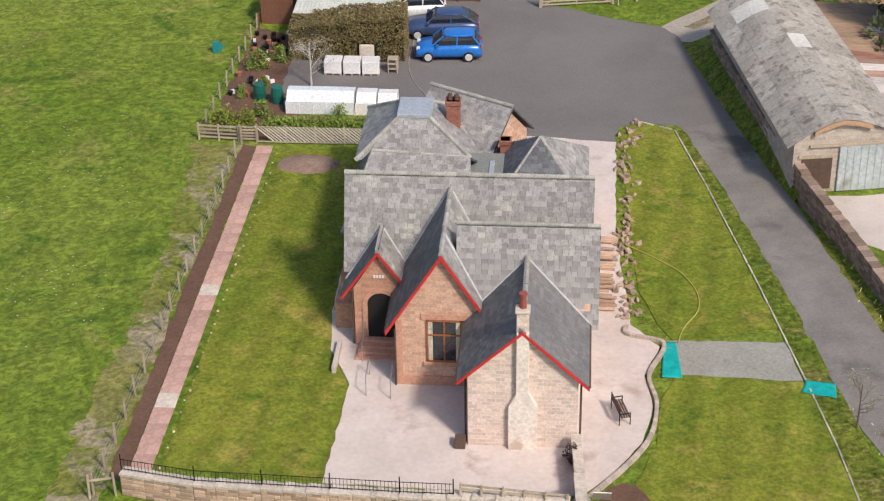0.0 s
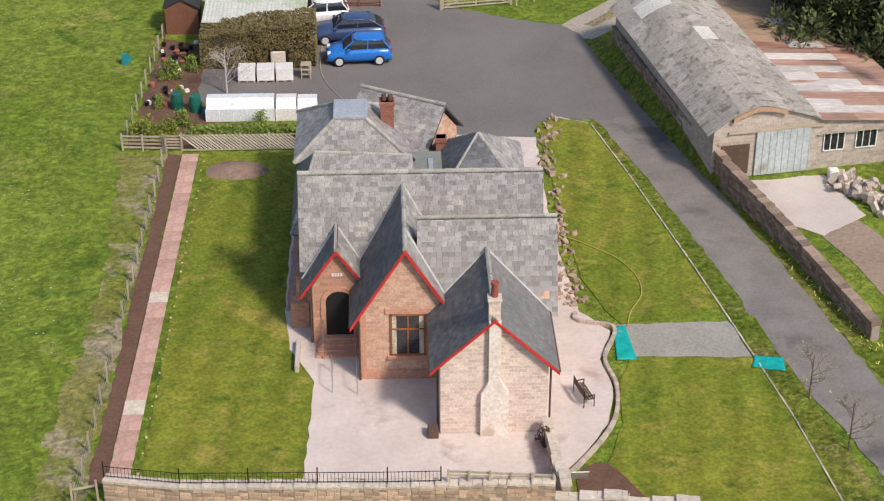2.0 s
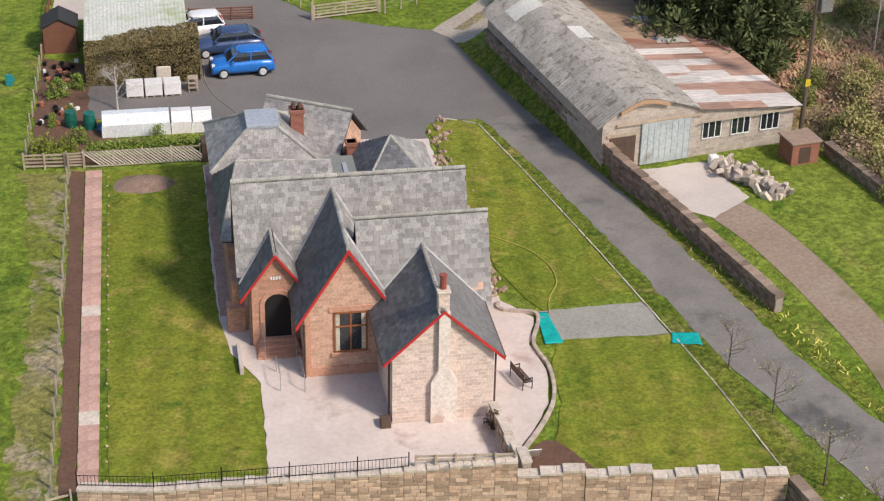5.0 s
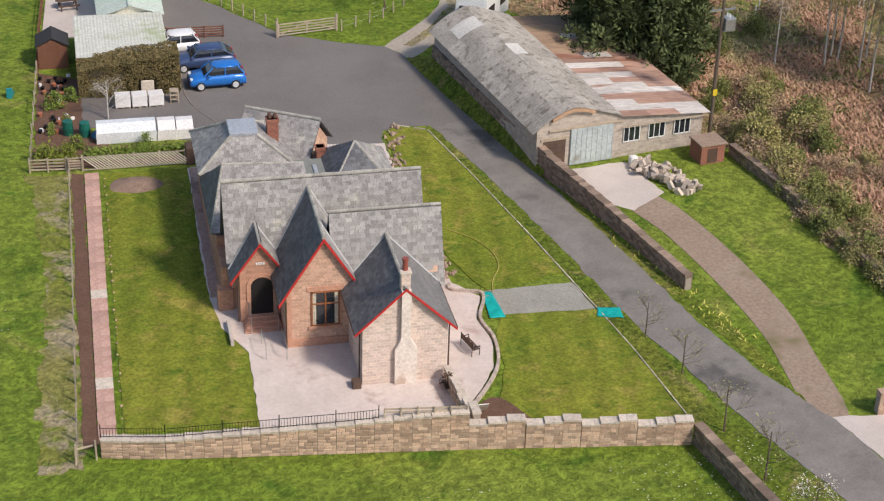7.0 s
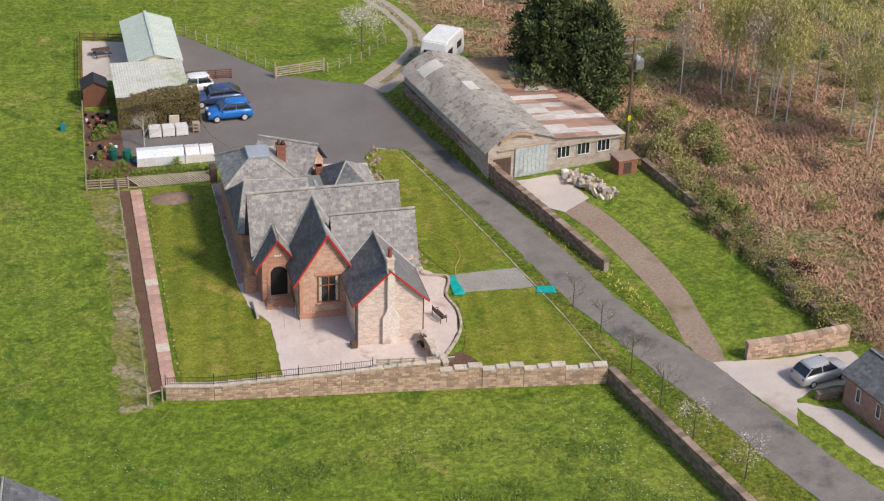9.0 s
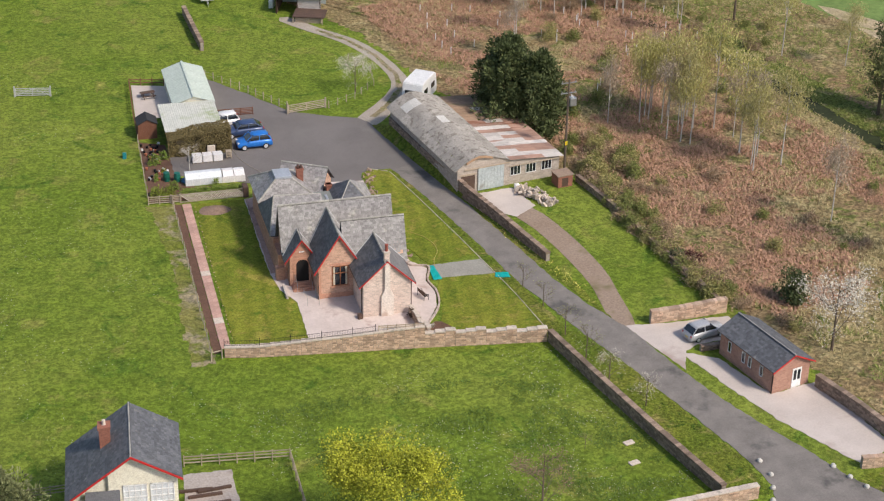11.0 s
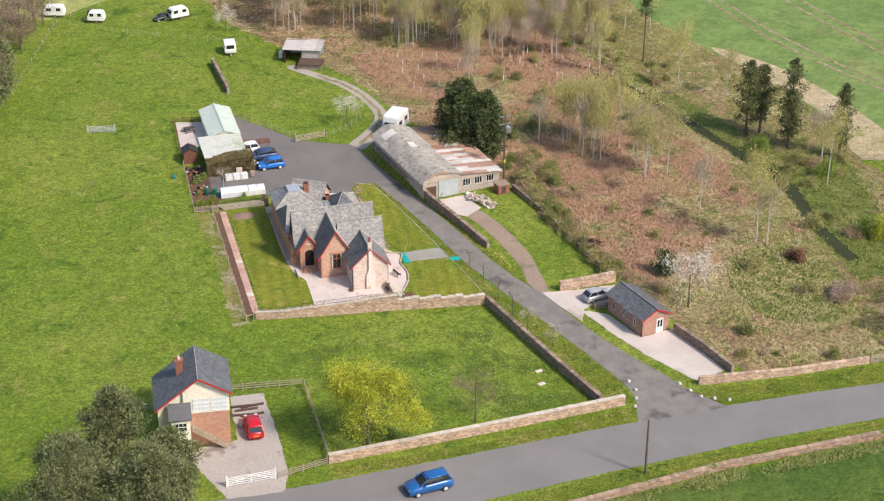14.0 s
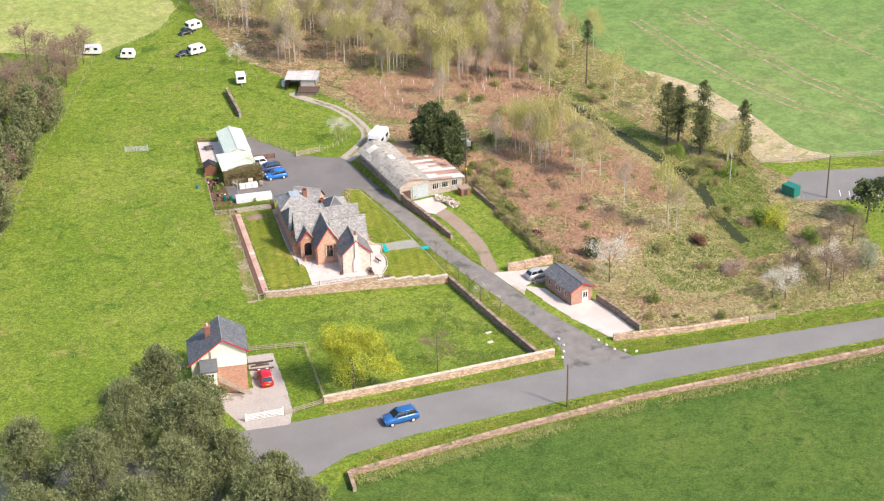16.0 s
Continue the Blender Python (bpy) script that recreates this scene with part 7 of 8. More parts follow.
# cold frames and stacked packs behind the trellis
for k, (u0, u1, h, lab, mt) in enumerate(((-13.6, -9.3, 1.15, "long clear-plastic cold frame", PALEG), (-9.2, -7.9, 1.1, "white wrapped stack", WRAP), (-7.85, -6.6, 1.05, "white wrapped stack", WRAP))):
    g = thing("cold_frame" if k == 0 else "wrapped_stack", lab + " behind the hedge", "cold frame" if k == 0 else "stack", GARDEN)
    part("base", newbox(u0, u1, 34.0, 35.4, 0, h * 0.75, 0.03), mt, g)
    bm = bmesh.new()
    prism(bm, [(34.0, h * 0.75), (35.4, h * 0.75), (35.4, h + 0.15), (34.7, h + 0.2)], "x", u0 + 0.02, u1 - 0.02)
    part("cover", bm, mt, g)
    n = int((u1 - u0) / 0.8)
    for i in range(n + 1):
        x = u0 + (u1 - u0) * i / n
        part("batten", newbox(x - 0.025, x + 0.025, 33.97, 34.0, 0, h * 0.75), WHITE, g)
hg = thing("clipped_hedge", "low green hedge behind the trellis", "hedge", GARDEN)
bm = bmesh.new()
tagged(part("foliage", leaves(bm, rng, [(-14.2 + k * 0.5, 31.4, 0.55, 0.6) for k in range(15)], 5200, 0.08), GREENL, hg), kind="stuff")
for u, vv, lab, mt in ((-14.4, 35.6, "green plastic water butt", plain("green_plastic", (0.01, 0.12, 0.09), 0.4)), (-15.6, 36.0, "green plastic compost bin", plain("bin_green", (0.008, 0.10, 0.07), 0.4))):
    w = thing("water_butt", lab + " in the plot", "water butt", GARDEN @ pose(u, vv, 0.03))
    part("barrel", tube(tube(bmesh.new(), (0, 0, 0), (0, 0, 0.55), 0.36, 0.42, 16), (0, 0, 0.55), (0, 0, 1.05), 0.42, 0.35, 16), mt, w)
    part("lid", tube(bmesh.new(), (0, 0, 1.05), (0, 0, 1.1), 0.38, 0.36, 16), mt, w)
bm = bmesh.new()
bmesh.ops.create_icosphere(bm, subdivisions=3, radius=0.6)
for vtx in bm.verts:
    vtx.co *= 1 + 0.25 * noise.noise(vtx.co * 3)
    vtx.co.z = max(0, vtx.co.z * 0.8)
solo("crumpled_tarpaulin", bm, plain("blue_tarpaulin", (0.05, 0.14, 0.25), 0.5), "blue tarpaulin over a heap", "tarpaulin", GARDEN @ pose(-13.4, 35.4, 0.03))
gp = [shrub("plot_bush", "bushy green plant in the vegetable plot", GARDEN @ pose(-16.4, 40.5, 0), 0.9, 1.5, GREENL, 600, 0.08, 130, group="plants in the plot"), shrub("plot_bush", "yellow-green bush behind the fence", GARDEN @ pose(-16.6, 31.6, 0), 1.0, 1.4, leafm("young_green", (0.15, 0.19, 0.02), (0.22, 0.26, 0.04)), 700, 0.08, 131, group="plants in the plot")]
for u, vv, s, i in ((-17.3, 32.0, 1.0, 1), (-15.6, 32.2, 0.9, 1), (-15.0, 33.4, 0.8, 0), (-16.8, 36.2, 0.6, 0), (-15.2, 41.8, 0.8, 0), (-11.6, 41.2, 0.6, 0), (-15.6, 38.2, 0.5, 1), (-10.2, 33.3, 0.7, 0)):
    copy_thing(gp[i], GARDEN @ pose(u, vv, 0, 0, 0, u * 50)).scale = (s, s, s)
pot = thing("plant_pot", "clay and black plant pots scattered in the plot", "plant pot", GARDEN @ pose(-16.2, 37.8, 0.03), group="pots in the plot")
part("pot_body", tube(bmesh.new(), (0, 0, 0), (0, 0, 0.3), 0.13, 0.19, 10), plain("terracotta", (0.36, 0.13, 0.07), 0.8), pot)
pot2 = thing("plant_pot", "small black plastic pot in the plot", "plant pot", GARDEN @ pose(-16.6, 43.8, 0.03), group="pots in the plot")
part("pot_body", tube(bmesh.new(), (0, 0, 0), (0, 0, 0.28), 0.12, 0.17, 10), IRON, pot2)
pot3 = thing("white_tub", "small white tub in the plot", "tub", GARDEN @ pose(-16.0, 44.4, 0.03), group="pots in the plot")
part("tub_body", newbox(-0.16, 0.16, -0.1, 0.1, 0, 0.22, 0.02), WHITE, pot3)
for k in range(42):
    copy_thing((pot, pot2, pot2, pot3)[k % 4], GARDEN @ pose(rng.uniform(-17.6, -14.9), rng.uniform(36.2, 46.5), 0.03, 0, 0, k * 40))
sl = plain("teal_plastic", (0.02, 0.24, 0.28), 0.4)
ps = thing("plastic_slide", "small teal plastic slide in the meadow", "slide", GARDEN @ pose(-19.6, 43.0, 0, 0, 0, 80))
bm = bmesh.new()
prism(bm, [(0, 0), (1.2, 0.0), (0.2, 0.8), (0, 0.8)], "y", 0, 0.4)
part("chute", bm, sl, ps)
# picnic table
pt = thing("picnic_table", "dark timber picnic table on the sitting area", "picnic table", GARDEN @ pose(-14.9, 60.8, 0.08, 0, 0, 10))
for k in range(5):
    part("top_plank", newbox(-0.9, 0.9, -0.4 + k * 0.16, -0.26 + k * 0.16, 0.72, 0.77), DTIMB, pt)
for y in (-0.75, 0.75):
    part("bench_plank", newbox(-0.9, 0.9, y - 0.13, y + 0.13, 0.42, 0.47), DTIMB, pt)
for x in (-0.65, 0.65):
    for s in (-1, 1):
        part("leg", tube(bmesh.new(), (x, s * 0.75, 0), (x, s * 0.25, 0.72), 0.05, 0.05, 4), DTIMB, pt)
    part("cross_bar", newbox(x - 0.04, x + 0.04, -0.85, 0.85, 0.36, 0.42), DTIMB, pt)


def cloth(name, label, pts, m, mat):
    bm = bmesh.new()
    (ax, ay), (bx, by), (cx, cy), (dx, dy) = pts
    n = 14
    g = []
    for i in range(n + 1):
        r = []
        for j in range(n + 1):
            s, t = i / n, j / n
            x = (ax * (1 - s) + bx * s) * (1 - t) + (dx * (1 - s) + cx * s) * t
            y = (ay * (1 - s) + by * s) * (1 - t) + (dy * (1 - s) + cy * s) * t
            r.append(bm.verts.new((x, y, 0.09 + 0.06 * noise.noise(Vector((x * 2.4, y * 2.4, 0))))))
        g.append(r)
    for i in range(n):
        for j in range(n):
            bm.faces.new((g[i][j], g[i + 1][j], g[i + 1][j + 1], g[i][j + 1]))
    ob = solo(name, bm, mat, label, "netting", m, smooth=True)
    so = ob.modifiers.new("thickness", "SOLIDIFY")
    so.thickness = 0.02
    return ob


cloth("teal_netting", "teal netting laid over the path's house end", [(9.0, 5.9), (10.0, 5.9), (9.8, 9.0), (9.2, 9.0)], GARDEN, TEAL)
cloth("teal_netting", "teal netting laid across the verge", [(15.6, 5.0), (17.2, 4.6), (17.3, 5.8), (15.9, 6.0)], GARDEN, TEAL)
# garden bench and table on the terrace
bn = thing("garden_bench", "dark iron and slat garden bench on the terrace", "bench", GARDEN @ pose(7.0, 2.6, 0.05, 0, 0, 105))
for k in range(4):
    part("seat_slat", newbox(-0.75, 0.75, -0.25 + k * 0.12, -0.16 + k * 0.12, 0.43, 0.46), DTIMB, bn)
for k in range(3):
    part("back_slat", newbox(-0.75, 0.75, 0.24, 0.27, 0.55 + k * 0.13, 0.64 + k * 0.13), DTIMB, bn)
for x in (-0.7, 0.7):
    part("end_frame", tube(tube(tube(bmesh.new(), (x, -0.25, 0), (x, -0.25, 0.65), 0.025), (x, 0.27, 0), (x, 0.27, 0.95), 0.025), (x, -0.27, 0.65), (x, 0.27, 0.62), 0.03), IRON, bn)
# terrace kerb stones
kb = thing("terrace_kerb", "curved pale stone kerb round the terrace", "kerb", GARDEN, kind="structure")
kp = round_off([(5.3, -3.4), (6.5, -2.3), (8.2, 0.6), (8.7, 3.5), (8.4, 6.0), (9.2, 8.8), (7.8, 10.8), (20, 20)], 10)[:60]
ks = mesh_of("kerb_stone", newbox(-0.24, 0.24, -0.1, 0.1, -0.1, 0.17, 0.02), surf("kerb_stone", (0.40, 0.33, 0.28), (0.5, 0.42, 0.36), 1.0, 7.0, 0.9, 0.3, obj=0.2))
for p, q in zip(kp, kp[1:]):
    ob = new("kerb_stone", ks)
    ob.parent = kb
    ob.location, ob.rotation_euler = ((p[0] + q[0]) / 2, (p[1] + q[1]) / 2, 0.05), (0, 0, math.atan2(q[1] - p[1], q[0] - p[0]))
    ob.scale = (math.dist(p, q) / 0.5, 1, 1)
# lawn kerb along the lane
kb = thing("lawn_kerb", "thin pale stone kerb along the lawns", "kerb", GARDEN, kind="structure")
ks = mesh_of("kerb_stone", newbox(-0.24, 0.24, -0.06, 0.06, -0.1, 0.13, 0.02), surf("buried_kerb", (0.42, 0.38, 0.29), (0.54, 0.49, 0.39), 1.0, 5.0, 0.95, 0.3, obj=0.25))
kp = [(8.4, 33.9), (10.6, 32.8), (12.1, 26), (13.3, 20), (14.3, 14.9), (15.15, 10.2), (16.0, 5.5), (16.8, 0.8), (17.9, -7.9)]
for (ax, ay), (bx, by) in zip(kp, kp[1:]):
    n = max(1, int(math.dist((ax, ay), (bx, by)) / 0.9))
    for k in range(n):
        ob = new("kerb_stone", ks)
        ob.parent = kb
        t = (k + 0.5) / n
        ob.location, ob.rotation_euler = (ax + (bx - ax) * t, ay + (by - ay) * t, -0.02), (0, 0, math.atan2(by - ay, bx - ax))
        ob.scale = (1.85, 0.75, 0.8)
# porch steps, handrails and ramp wall
sp = thing("porch_steps", "worn stone steps up to the porch", "steps", GARDEN)
for k in range(4):
    part("step", newbox(-5.7 - 0.1 * (3 - k), -3.9 + 0.1 * (3 - k), 6.6 + k * 0.34, 8.0, 0.0 if k == 0 else 0.14 * k, 0.14 * (k + 1), 0.02), SAND, sp)
for u in (-5.6, -4.0):
    part("handrail", tube(tube(tube(bmesh.new(), (u, 6.5, 0), (u, 6.5, 1.0), 0.022), (u, 7.9, 0.5), (u, 7.9, 1.5), 0.022), (u, 6.5, 1.0), (u, 7.9, 1.5), 0.022), STEEL, sp, "steel handrail")
rw = thing("ramp_kerb", "low pale ramp wall beside the porch", "ramp wall", GARDEN)
part("upstand", newbox(-7.0, -6.78, 5.4, 7.9, 0.0, 0.4, 0.03), CONC, rw)
hr = thing("terrace_handrail", "thin steel handrail on the terrace", "handrail", GARDEN)
for u, vv in ((-5.1, 3.6), (-3.9, 3.4)):
    part("post", tube(bmesh.new(), (u, vv, 0), (u, vv, 1.05), 0.024), STEEL, hr)
    part("post", tube(bmesh.new(), (u - 0.05, vv + 1.8, 0), (u - 0.05, vv + 1.8, 1.05), 0.024), STEEL, hr)
    part("top_rail", tube(bmesh.new(), (u, vv, 1.05), (u - 0.05, vv + 1.8, 1.05), 0.024), STEEL, hr)
# gate pier, wing wall and the white slab
course_wall("gate_pier_wall", [(4.9, -0.4), (5.1, -3.2)], [0.95, 1.15], 0.35, "short sandstone pier wall beside the terrace gate", STONE, None, COPE, 0, (0.35, 0.18), m=GARDEN)
course_wall("gate_pier", [(5.1, -3.2), (5.2, -6.7)], [0.75, 2.2], 0.4, "pale coped pier between terrace and garden wall", STONE, None, COPE, 0, (0.35, 0.18), m=GARDEN)
pl = thing("leaning_board", "pale board leaning on the garden wall", "board", GARDEN @ pose(6.1, -3.9, 0.35, -55, 0, 0))
part("panel", newbox(-0.4, 0.4, -0.6, 0.6, 0, 0.04), WHITE, pl)
bu = shrub("wall_climber", "bare brown climber on the pier", GARDEN @ pose(4.75, -1.2, 0), 0.45, 1.5, leafm("climber", (0.09, 0.055, 0.04), (0.14, 0.09, 0.06)), 420, 0.06, 140)
tb = thing("tree_stump_tub", "dark stone trough at the wing's corner", "trough", GARDEN @ pose(-0.35, -0.1, 0.05))
part("trough_body", newbox(-0.25, 0.25, -0.3, 0.3, 0, 0.45, 0.05), DTIMB, tb)
# timber stacks and rubble along the terrace's east edge
rng = random.Random(44)
log = mesh_of("plank", newbox(-0.5, 0.5, -0.08, 0.08, -0.05, 0.05, 0.012), surf("sawn_timber", (0.42, 0.28, 0.19), (0.52, 0.37, 0.27), 1.0, 9.0, 0.85, 0.3, obj=0.25))
for u, vv, n in ((6.1, 14.4, 12), (6.2, 16.6, 12), (6.2, 12.4, 8), (6.3, 18.6, 7)):
    st = thing("timber_stack", "stack of pinkish sawn timber against the house", "timber stack", GARDEN @ pose(u, vv, 0.05), group="timber stacks by the house")
    for k in range(n):
        ob = new("plank", log)
        ob.parent = st
        ob.location, ob.rotation_euler, ob.scale = (rng.uniform(-0.1, 0.15), rng.uniform(-0.75, 0.75), 0.06 + 0.11 * (k // 4)), (0, 0, rng.uniform(-0.12, 0.12)), (rng.uniform(0.9, 1.5), 1, 1)
boulder = mesh_of("boulder", bmesh.new(), surf("tumbled_stone", (0.27, 0.19, 0.14), (0.38, 0.29, 0.225), 1.5, 9.0, 0.95, 0.6, obj=0.3))
bm = bmesh.new()
bmesh.ops.create_icosphere(bm, subdivisions=1, radius=0.55)
for vtx in bm.verts:
    vtx.co *= 1 + 0.75 * noise.noise(vtx.co * 2.2)
bm.to_mesh(boulder)
bm.free()
rk = thing("rockery", "tumbled stones along the lawn edge", "rockery", GARDEN)
for k in range(150):
    vv = rng.uniform(11, 34)
    ob = new("stone", boulder)
    ob.parent = rk
    s = rng.uniform(0.16, 0.48)
    ob.location = (7.5 + rng.gauss(0, 0.3) + (0.9 * max(0, vv - 30) / 4 if vv > 30 else 0), vv, 0.08)
    ob.rotation_euler, ob.scale = [rng.uniform(0, 6) for _ in range(3)], (s, s * rng.uniform(0.6, 1.2), s * 0.6)
shard = mesh_of("rubble_stone", newbox(-0.5, 0.5, -0.5, 0.5, -0.5, 0.5, 0.07), surf("pale_rubble", (0.40, 0.33, 0.27), (0.52, 0.45, 0.38), 1.5, 9.0, 0.95, 0.6, obj=0.3))
rb = thing("rubble_heap", "heap of pale building stones beside the barn", "rubble heap")
for k in range(190):
    t = rng.random()
    cx, cy = 28.2 + 2.0 * t + rng.gauss(0, 0.45), -25.6 - 4.6 * t + rng.gauss(0, 0.5)
    ob = new("stone", shard)
    ob.parent = rb
    s = rng.uniform(0.3, 0.75)
    ob.location = (cx, cy, max(0.05, 0.75 * rng.random() * (1 - abs(t - 0.45))))
    ob.rotation_euler, ob.scale = [rng.uniform(0, 6) for _ in range(3)], (s, s * 0.62, s * 0.42)
bs = mesh_of("white_boulder", bmesh.new(), plain("whitewashed_stone", (0.5, 0.48, 0.44), 0.9, bump=0.3))
bm = bmesh.new()
bmesh.ops.create_icosphere(bm, subdivisions=2, radius=0.27)
for vtx in bm.verts:
    vtx.co *= 1 + 0.3 * noise.noise(vtx.co * 2.6)
bm.to_mesh(bs)
bm.free()
for k, (x, y) in enumerate(((26.0, -83.4), (25.9, -85.6), (25.0, -87.4), (24.0, -89.0), (31.9, -86.4), (32.4, -88.4), (33.0, -90.2), (34.4, -91.2), (36.0, -92.2))):
    ob = tagged(new("verge_boulder", bs), "whitewashed boulder on the grass verge", "boulder", "boulders at the junction")
    ob.matrix_world = pose(x, y, 0.12, 0, 0, k * 77)
# brick hut and white bag by the barn
bh = thing("brick_store", "small red brick store with a slab roof", "store", pose(32.6, -26.6, 0, 0, 0, 2))
part("wall", newbox(0, 1.9, 0, 1.7, 0, 1.45), BRICK, bh)
part("slab_roof", newbox(-0.12, 2.02, -0.12, 1.82, 1.45, 1.57, 0.02), DSTONE, bh)
part("opening", newbox(0.5, 1.3, -0.02, 0.0, 0.1, 1.2), DTIMB, bh)
part("sack", newbox(27.6, 28.2, -25.4, -24.9, 0.03, 0.7, 0.12), WHITE, thing("white_sack", "full white builder's sack by the rubble", "sack"))
cl = bpy.data.curves.new("coil", "CURVE")
cl.dimensions, cl.bevel_depth = "3D", 0.035
spn = cl.splines.new("POLY")
spn.points.add(79)
for k in range(80):
    a = k * 0.35
    spn.points[k].co = (0.55 * math.cos(a) * (1 - k * 0.002), 0.12 * math.sin(a * 0.3), 0.6 + 0.55 * math.sin(a), 1)
cl.materials.append(IRON)
ob = tagged(new("hose_coil", cl), "black pipe coil leaning by the barn", "pipe coil")
ob.matrix_world = pose(21.6, -24.7, 0)
# poles
def pole(label, x, y, h, kit):
    p = thing("utility_pole", label, "utility pole", pose(x, y, 0))
    part("mast", tube(bmesh.new(), (0, 0, -0.2), (0, 0, h), 0.16, 0.11, 10), BARK, p)
    if kit:
        for z in (h - 0.4, h - 1.7):
            part("crossarm", newbox(-1.0, 1.0, -0.06, 0.06, z - 0.06, z + 0.06), STEEL, p)
            for x_ in (-0.85, 0, 0.85):
                part("insulator", tube(bmesh.new(), (x_, 0, z + 0.06), (x_, 0, z + 0.3), 0.05, 0.04, 8), STEEL, p)
        t = part("transformer", newbox(0.15, 0.95, -0.4, 0.4, h - 3.3, h - 2.3, 0.06), STEEL, p, "pale grey transformer")
        for y_ in (-0.25, 0, 0.25):
            part("bushing", tube(bmesh.new(), (0.5, y_, h - 2.3), (0.5, y_, h - 2.0), 0.05, 0.04, 8), WHITE, t)
        part("bracket", newbox(0.0, 1.1, -0.08, 0.08, h - 3.42, h - 3.3), STEEL, p)
        part("warning_plate", newbox(-0.17, 0.17, -0.18, -0.15, 3.4, 3.9), plain("yellow_sign", (0.6, 0.45, 0.02), 0.5), p, "yellow plate")
    return p


pole("timber power pole with a grey transformer", 35.4, -22.4, 11.8, True)
pole("plain timber pole on the road verge", 18.2, -102.6, 7.8, False)
pole("thin pole at the far parking place", 96.5, -56.5, 9, False)
# open shed in the field
os_ = thing("open_shed", "open-fronted black timber shed with a pale tin roof", "shed", pose(18.2, 38.9, 0, 0, 0, -27) @ Matrix.Diagonal((1, 1, 0.78, 1)))
part("back_wall", newbox(0, 6.6, 5.0, 5.15, 0, 3.4), TIND, os_)
part("side_wall", newbox(0, 0.15, 0.0, 5.0, 0, 3.0), DTIMB, os_)
part("front_sheet", newbox(3.2, 6.6, 0.0, 0.12, 1.2, 3.4), RUSTW, os_, "pale sheeted front")
for x in (0.1, 3.2, 6.5):
    part("post", newbox(x - 0.09, x + 0.09, 0, 0.18, 0, 3.4), DTIMB, os_)
for k in range(6):
    part("roof_sheet", newbox(-0.3 + k * 1.2, 0.92 + k * 1.2, -0.4, 5.4, 3.42 + 0.01 * (k % 2), 3.48 + 0.01 * (k % 2)), RUSTW, os_)
part("lean_to", newbox(3.0, 7.6, -3.4, 0.0, 1.2, 1.35), DTIMB, os_, "dark lean-to roof")
for x in (3.1, 5.2, 7.3):
    part("lean_to_post", newbox(x - 0.07, x + 0.07, -3.35, -3.2, 0, 1.2), TIMB, os_)
part("log_store", newbox(3.3, 7.1, -3.0, -0.3, 0, 0.9), TIMB, os_)
part("white_tank", newbox(-1.0, -0.3, 1.2, 2.4, 0, 1.2, 0.08), WHITE, thing("white_tank", "white plastic tank beside the shed", "tank", pose(18.2, 39.8, 0, 0, 0, -27)))
# far parking place
sheet("parking_place", [(89, -50.5), (97.5, -44.0), (118.5, -50.5), (136, -58), (124, -70), (104.5, -61), (90.5, -55)], 0.04, ROADM, "grey tarmac parking place", "parking place", wob=0.1)
sheet("parking_grass", [(104.5, -43.5), (120.5, -47.8), (146, -56), (136, -58), (118.5, -51)], 0.05, VERGE, "mown grass beside the parking place", "grass")
for k in range(6):
    ob = solo("bay_marking", newbox(-0.06, 0.06, -1.3, 1.3, 0.045, 0.055), WHITE, "white painted bay line", "road marking", pose(100 + k * 1.6, -55.9 - k * 0.85, 0, 0, 0, -28), group="bay lines")
part("container_body", newbox(-1.0, 1.0, -1.5, 1.5, 0.04, 2.1, 0.05), plain("container_green", (0.01, 0.16, 0.12), 0.5), thing("green_container", "dark green steel container by the parking place", "container", pose(91.1, -52.3, 0, 0, 0, 20)))
# yellow hose on the lawn, small inspection lids in the meadow
cv = bpy.data.curves.new("hose", "CURVE")
cv.dimensions, cv.bevel_depth = "3D", 0.03
spn = cv.splines.new("BEZIER")
hp = [(7.4, 18.6, 0.09), (9.2, 17.0, 0.09), (10.5, 15.4, 0.09), (11.1, 12.4, 0.09), (10.2, 10.2, 0.09), (9.9, 8.9, 0.09)]
spn.bezier_points.add(len(hp) - 1)
for b, p in zip(spn.bezier_points, hp):
    b.co, b.handle_left_type, b.handle_right_type = p, "AUTO", "AUTO"
cv.materials.append(plain("yellow_hose", (0.42, 0.36, 0.09), 0.6))
ob = tagged(new("garden_hose", cv), "thin yellow hose lying on the lawn", "hose")
ob.matrix_world = GARDEN
cv2 = bpy.data.curves.new("cable", "CURVE")
cv2.dimensions, cv2.bevel_depth = "3D", 0.03
spn = cv2.splines.new("BEZIER")
hp = [(-6.6, 46.0, 0.06), (-6.4, 40.5, 0.06), (-4.8, 36.5, 0.06), (-2.6, 32.6, 0.06), (-1.5, 29.5, 0.06)]
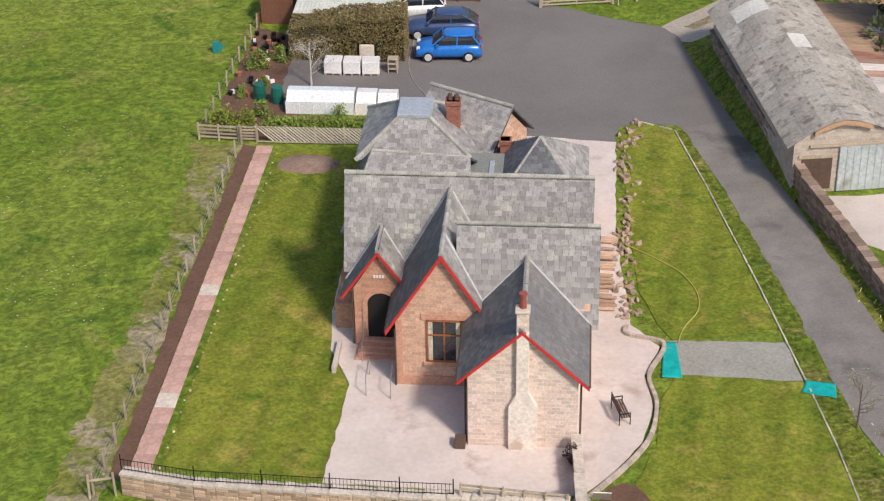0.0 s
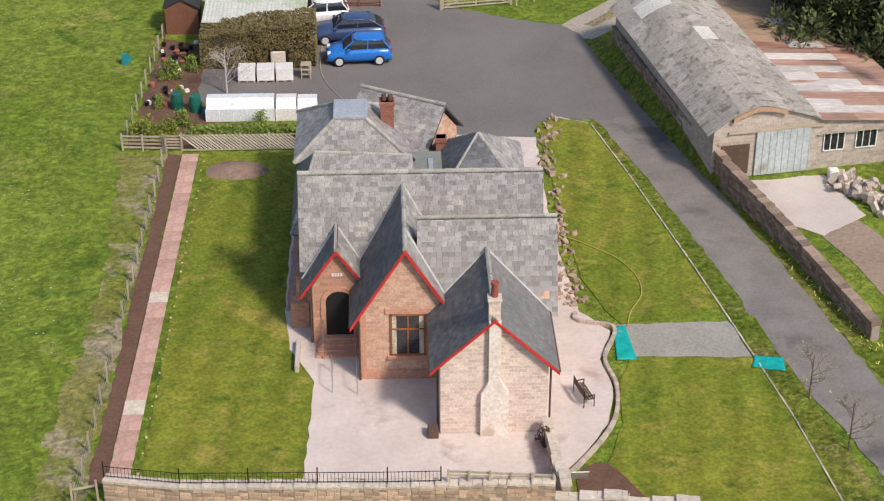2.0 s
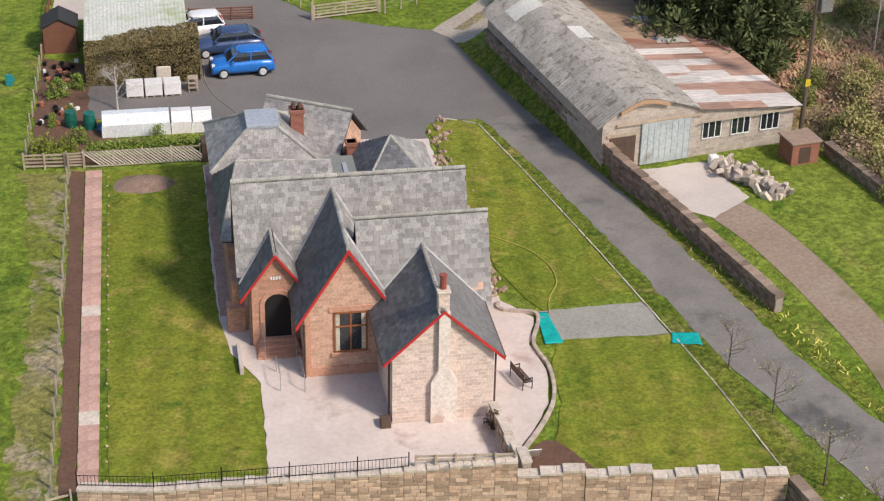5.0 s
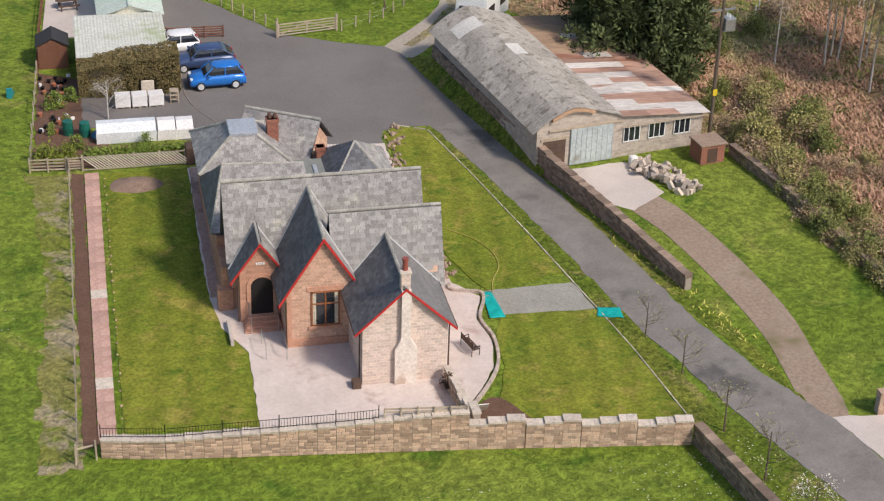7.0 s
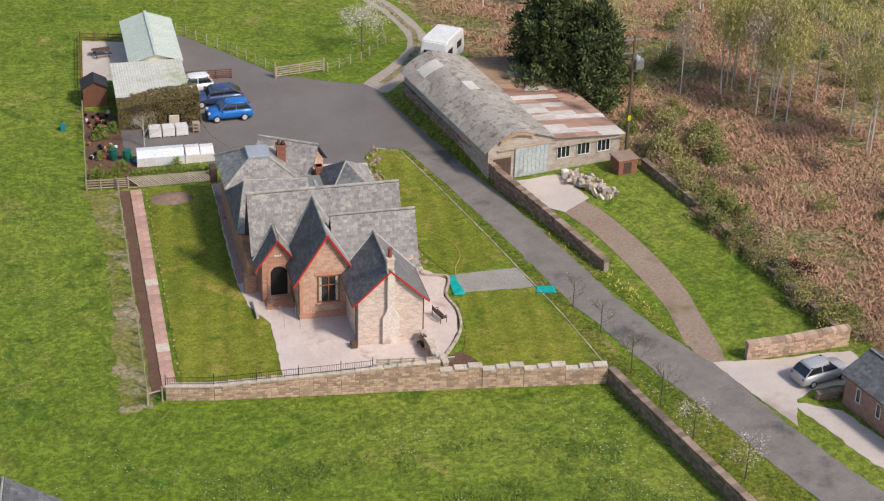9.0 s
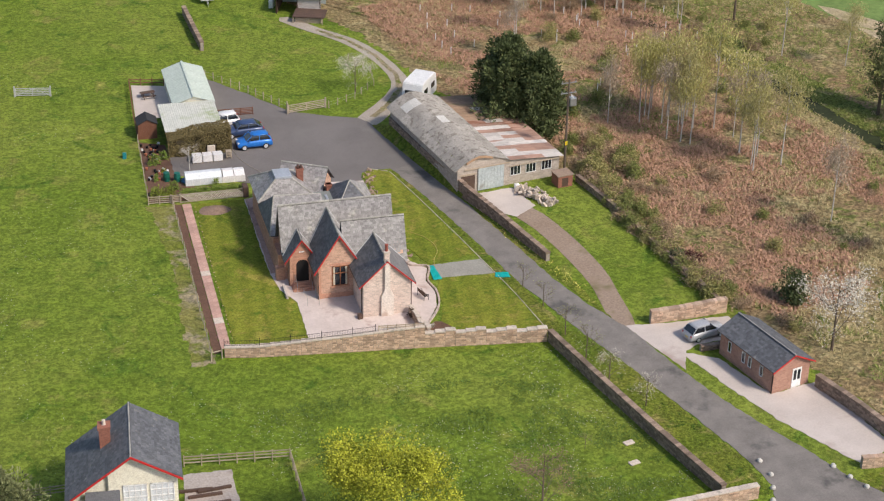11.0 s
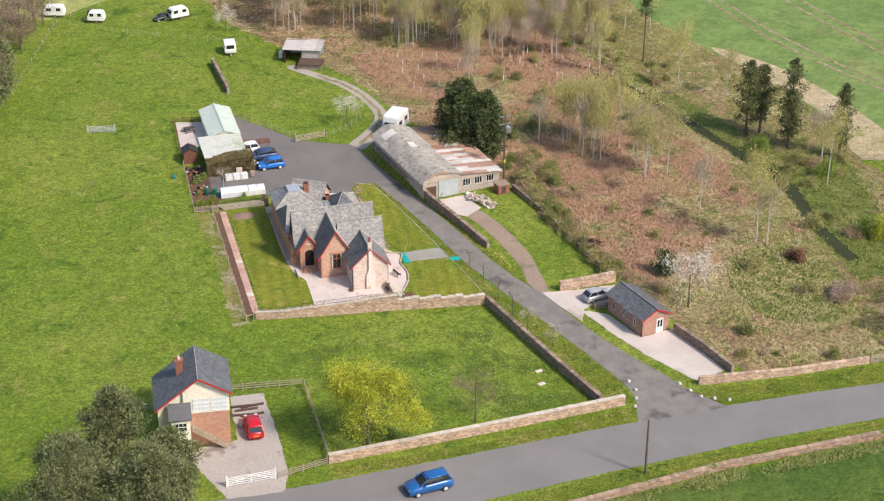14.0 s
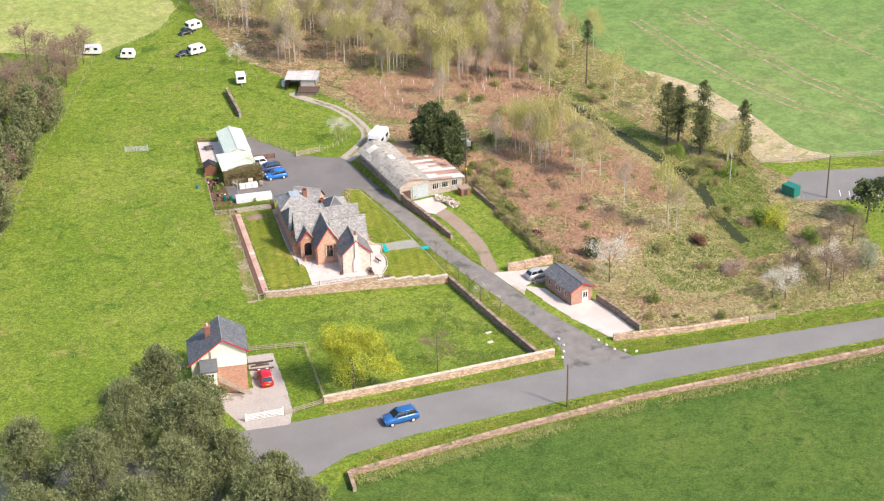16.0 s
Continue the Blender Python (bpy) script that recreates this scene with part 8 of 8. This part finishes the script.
spn.bezier_points.add(len(hp) - 1)
for b, p in zip(spn.bezier_points, hp):
    b.co, b.handle_left_type, b.handle_right_type = p, "AUTO", "AUTO"
cv2.materials.append(GRAVELM)
ob = tagged(new("yard_hose", cv2), "thin brown hose across the tarmac", "hose")
ob.matrix_world = GARDEN
for x, y in ((16.2, -76.6), (15.2, -79.6)):
    ob = solo("inspection_slab", newbox(-0.5, 0.5, -0.3, 0.3, 0, 0.12, 0.02), COPE, "pale concrete slab in the meadow", "slab", pose(x, y, 0, 0, 0, 8), group="slabs in the meadow")
rng = random.Random(61)
bm = bmesh.new()
for k in range(11000):
    x, y = rng.uniform(-70, -17), rng.uniform(-66, 60)
    if k % 3 == 0:
        x, y = rng.uniform(-16, 20), rng.uniform(-84, -58)
    if noise.noise(Vector((x * 0.09, y * 0.09, 2))) < -0.05:
        continue
    s = rng.uniform(0.018, 0.05)
    bm.faces.new([bm.verts.new((x + s * dx, y + s * dy, 0.09)) for dx, dy in ((-1, -0.6), (1, -1), (0.8, 1), (-1, 0.8))])
solo("daisies", bm, plain("petal_white", (0.5, 0.52, 0.36), 0.8), "white daisies scattered through the meadow", "flowers", kind="stuff")
tufts("meadow_tufts", [(-16, -85), (-14, -60), (15, -62), (20.5, -85)], 3600, leafm("tuft_green", (0.085, 0.145, 0.018), (0.13, 0.19, 0.03), 0.3), 0.08, 0.24, 0.055, "darker green tufts in the meadow", "grass", lambda x, y: nse(x, y, 0.16, 4) > 0.12, 12)
# timber baulks stacked in the cottage yard
rng = random.Random(71)
baulk = mesh_of("baulk", newbox(-1.5, 1.5, -0.13, 0.13, 0, 0.24, 0.02), DTIMB)
for k, (x, y) in enumerate(((-23.0, -70.0), (-22.4, -71.0), (-23.2, -72.0), (-21.4, -70.4), (-22.0, -72.4))):
    ob = tagged(new("timber_baulk", baulk), "dark old timber baulk lying in the cottage yard", "timber baulk", "baulks in the cottage yard")
    ob.matrix_world = pose(x, y, 0.034, 0, 0, -8 + rng.uniform(-6, 6))
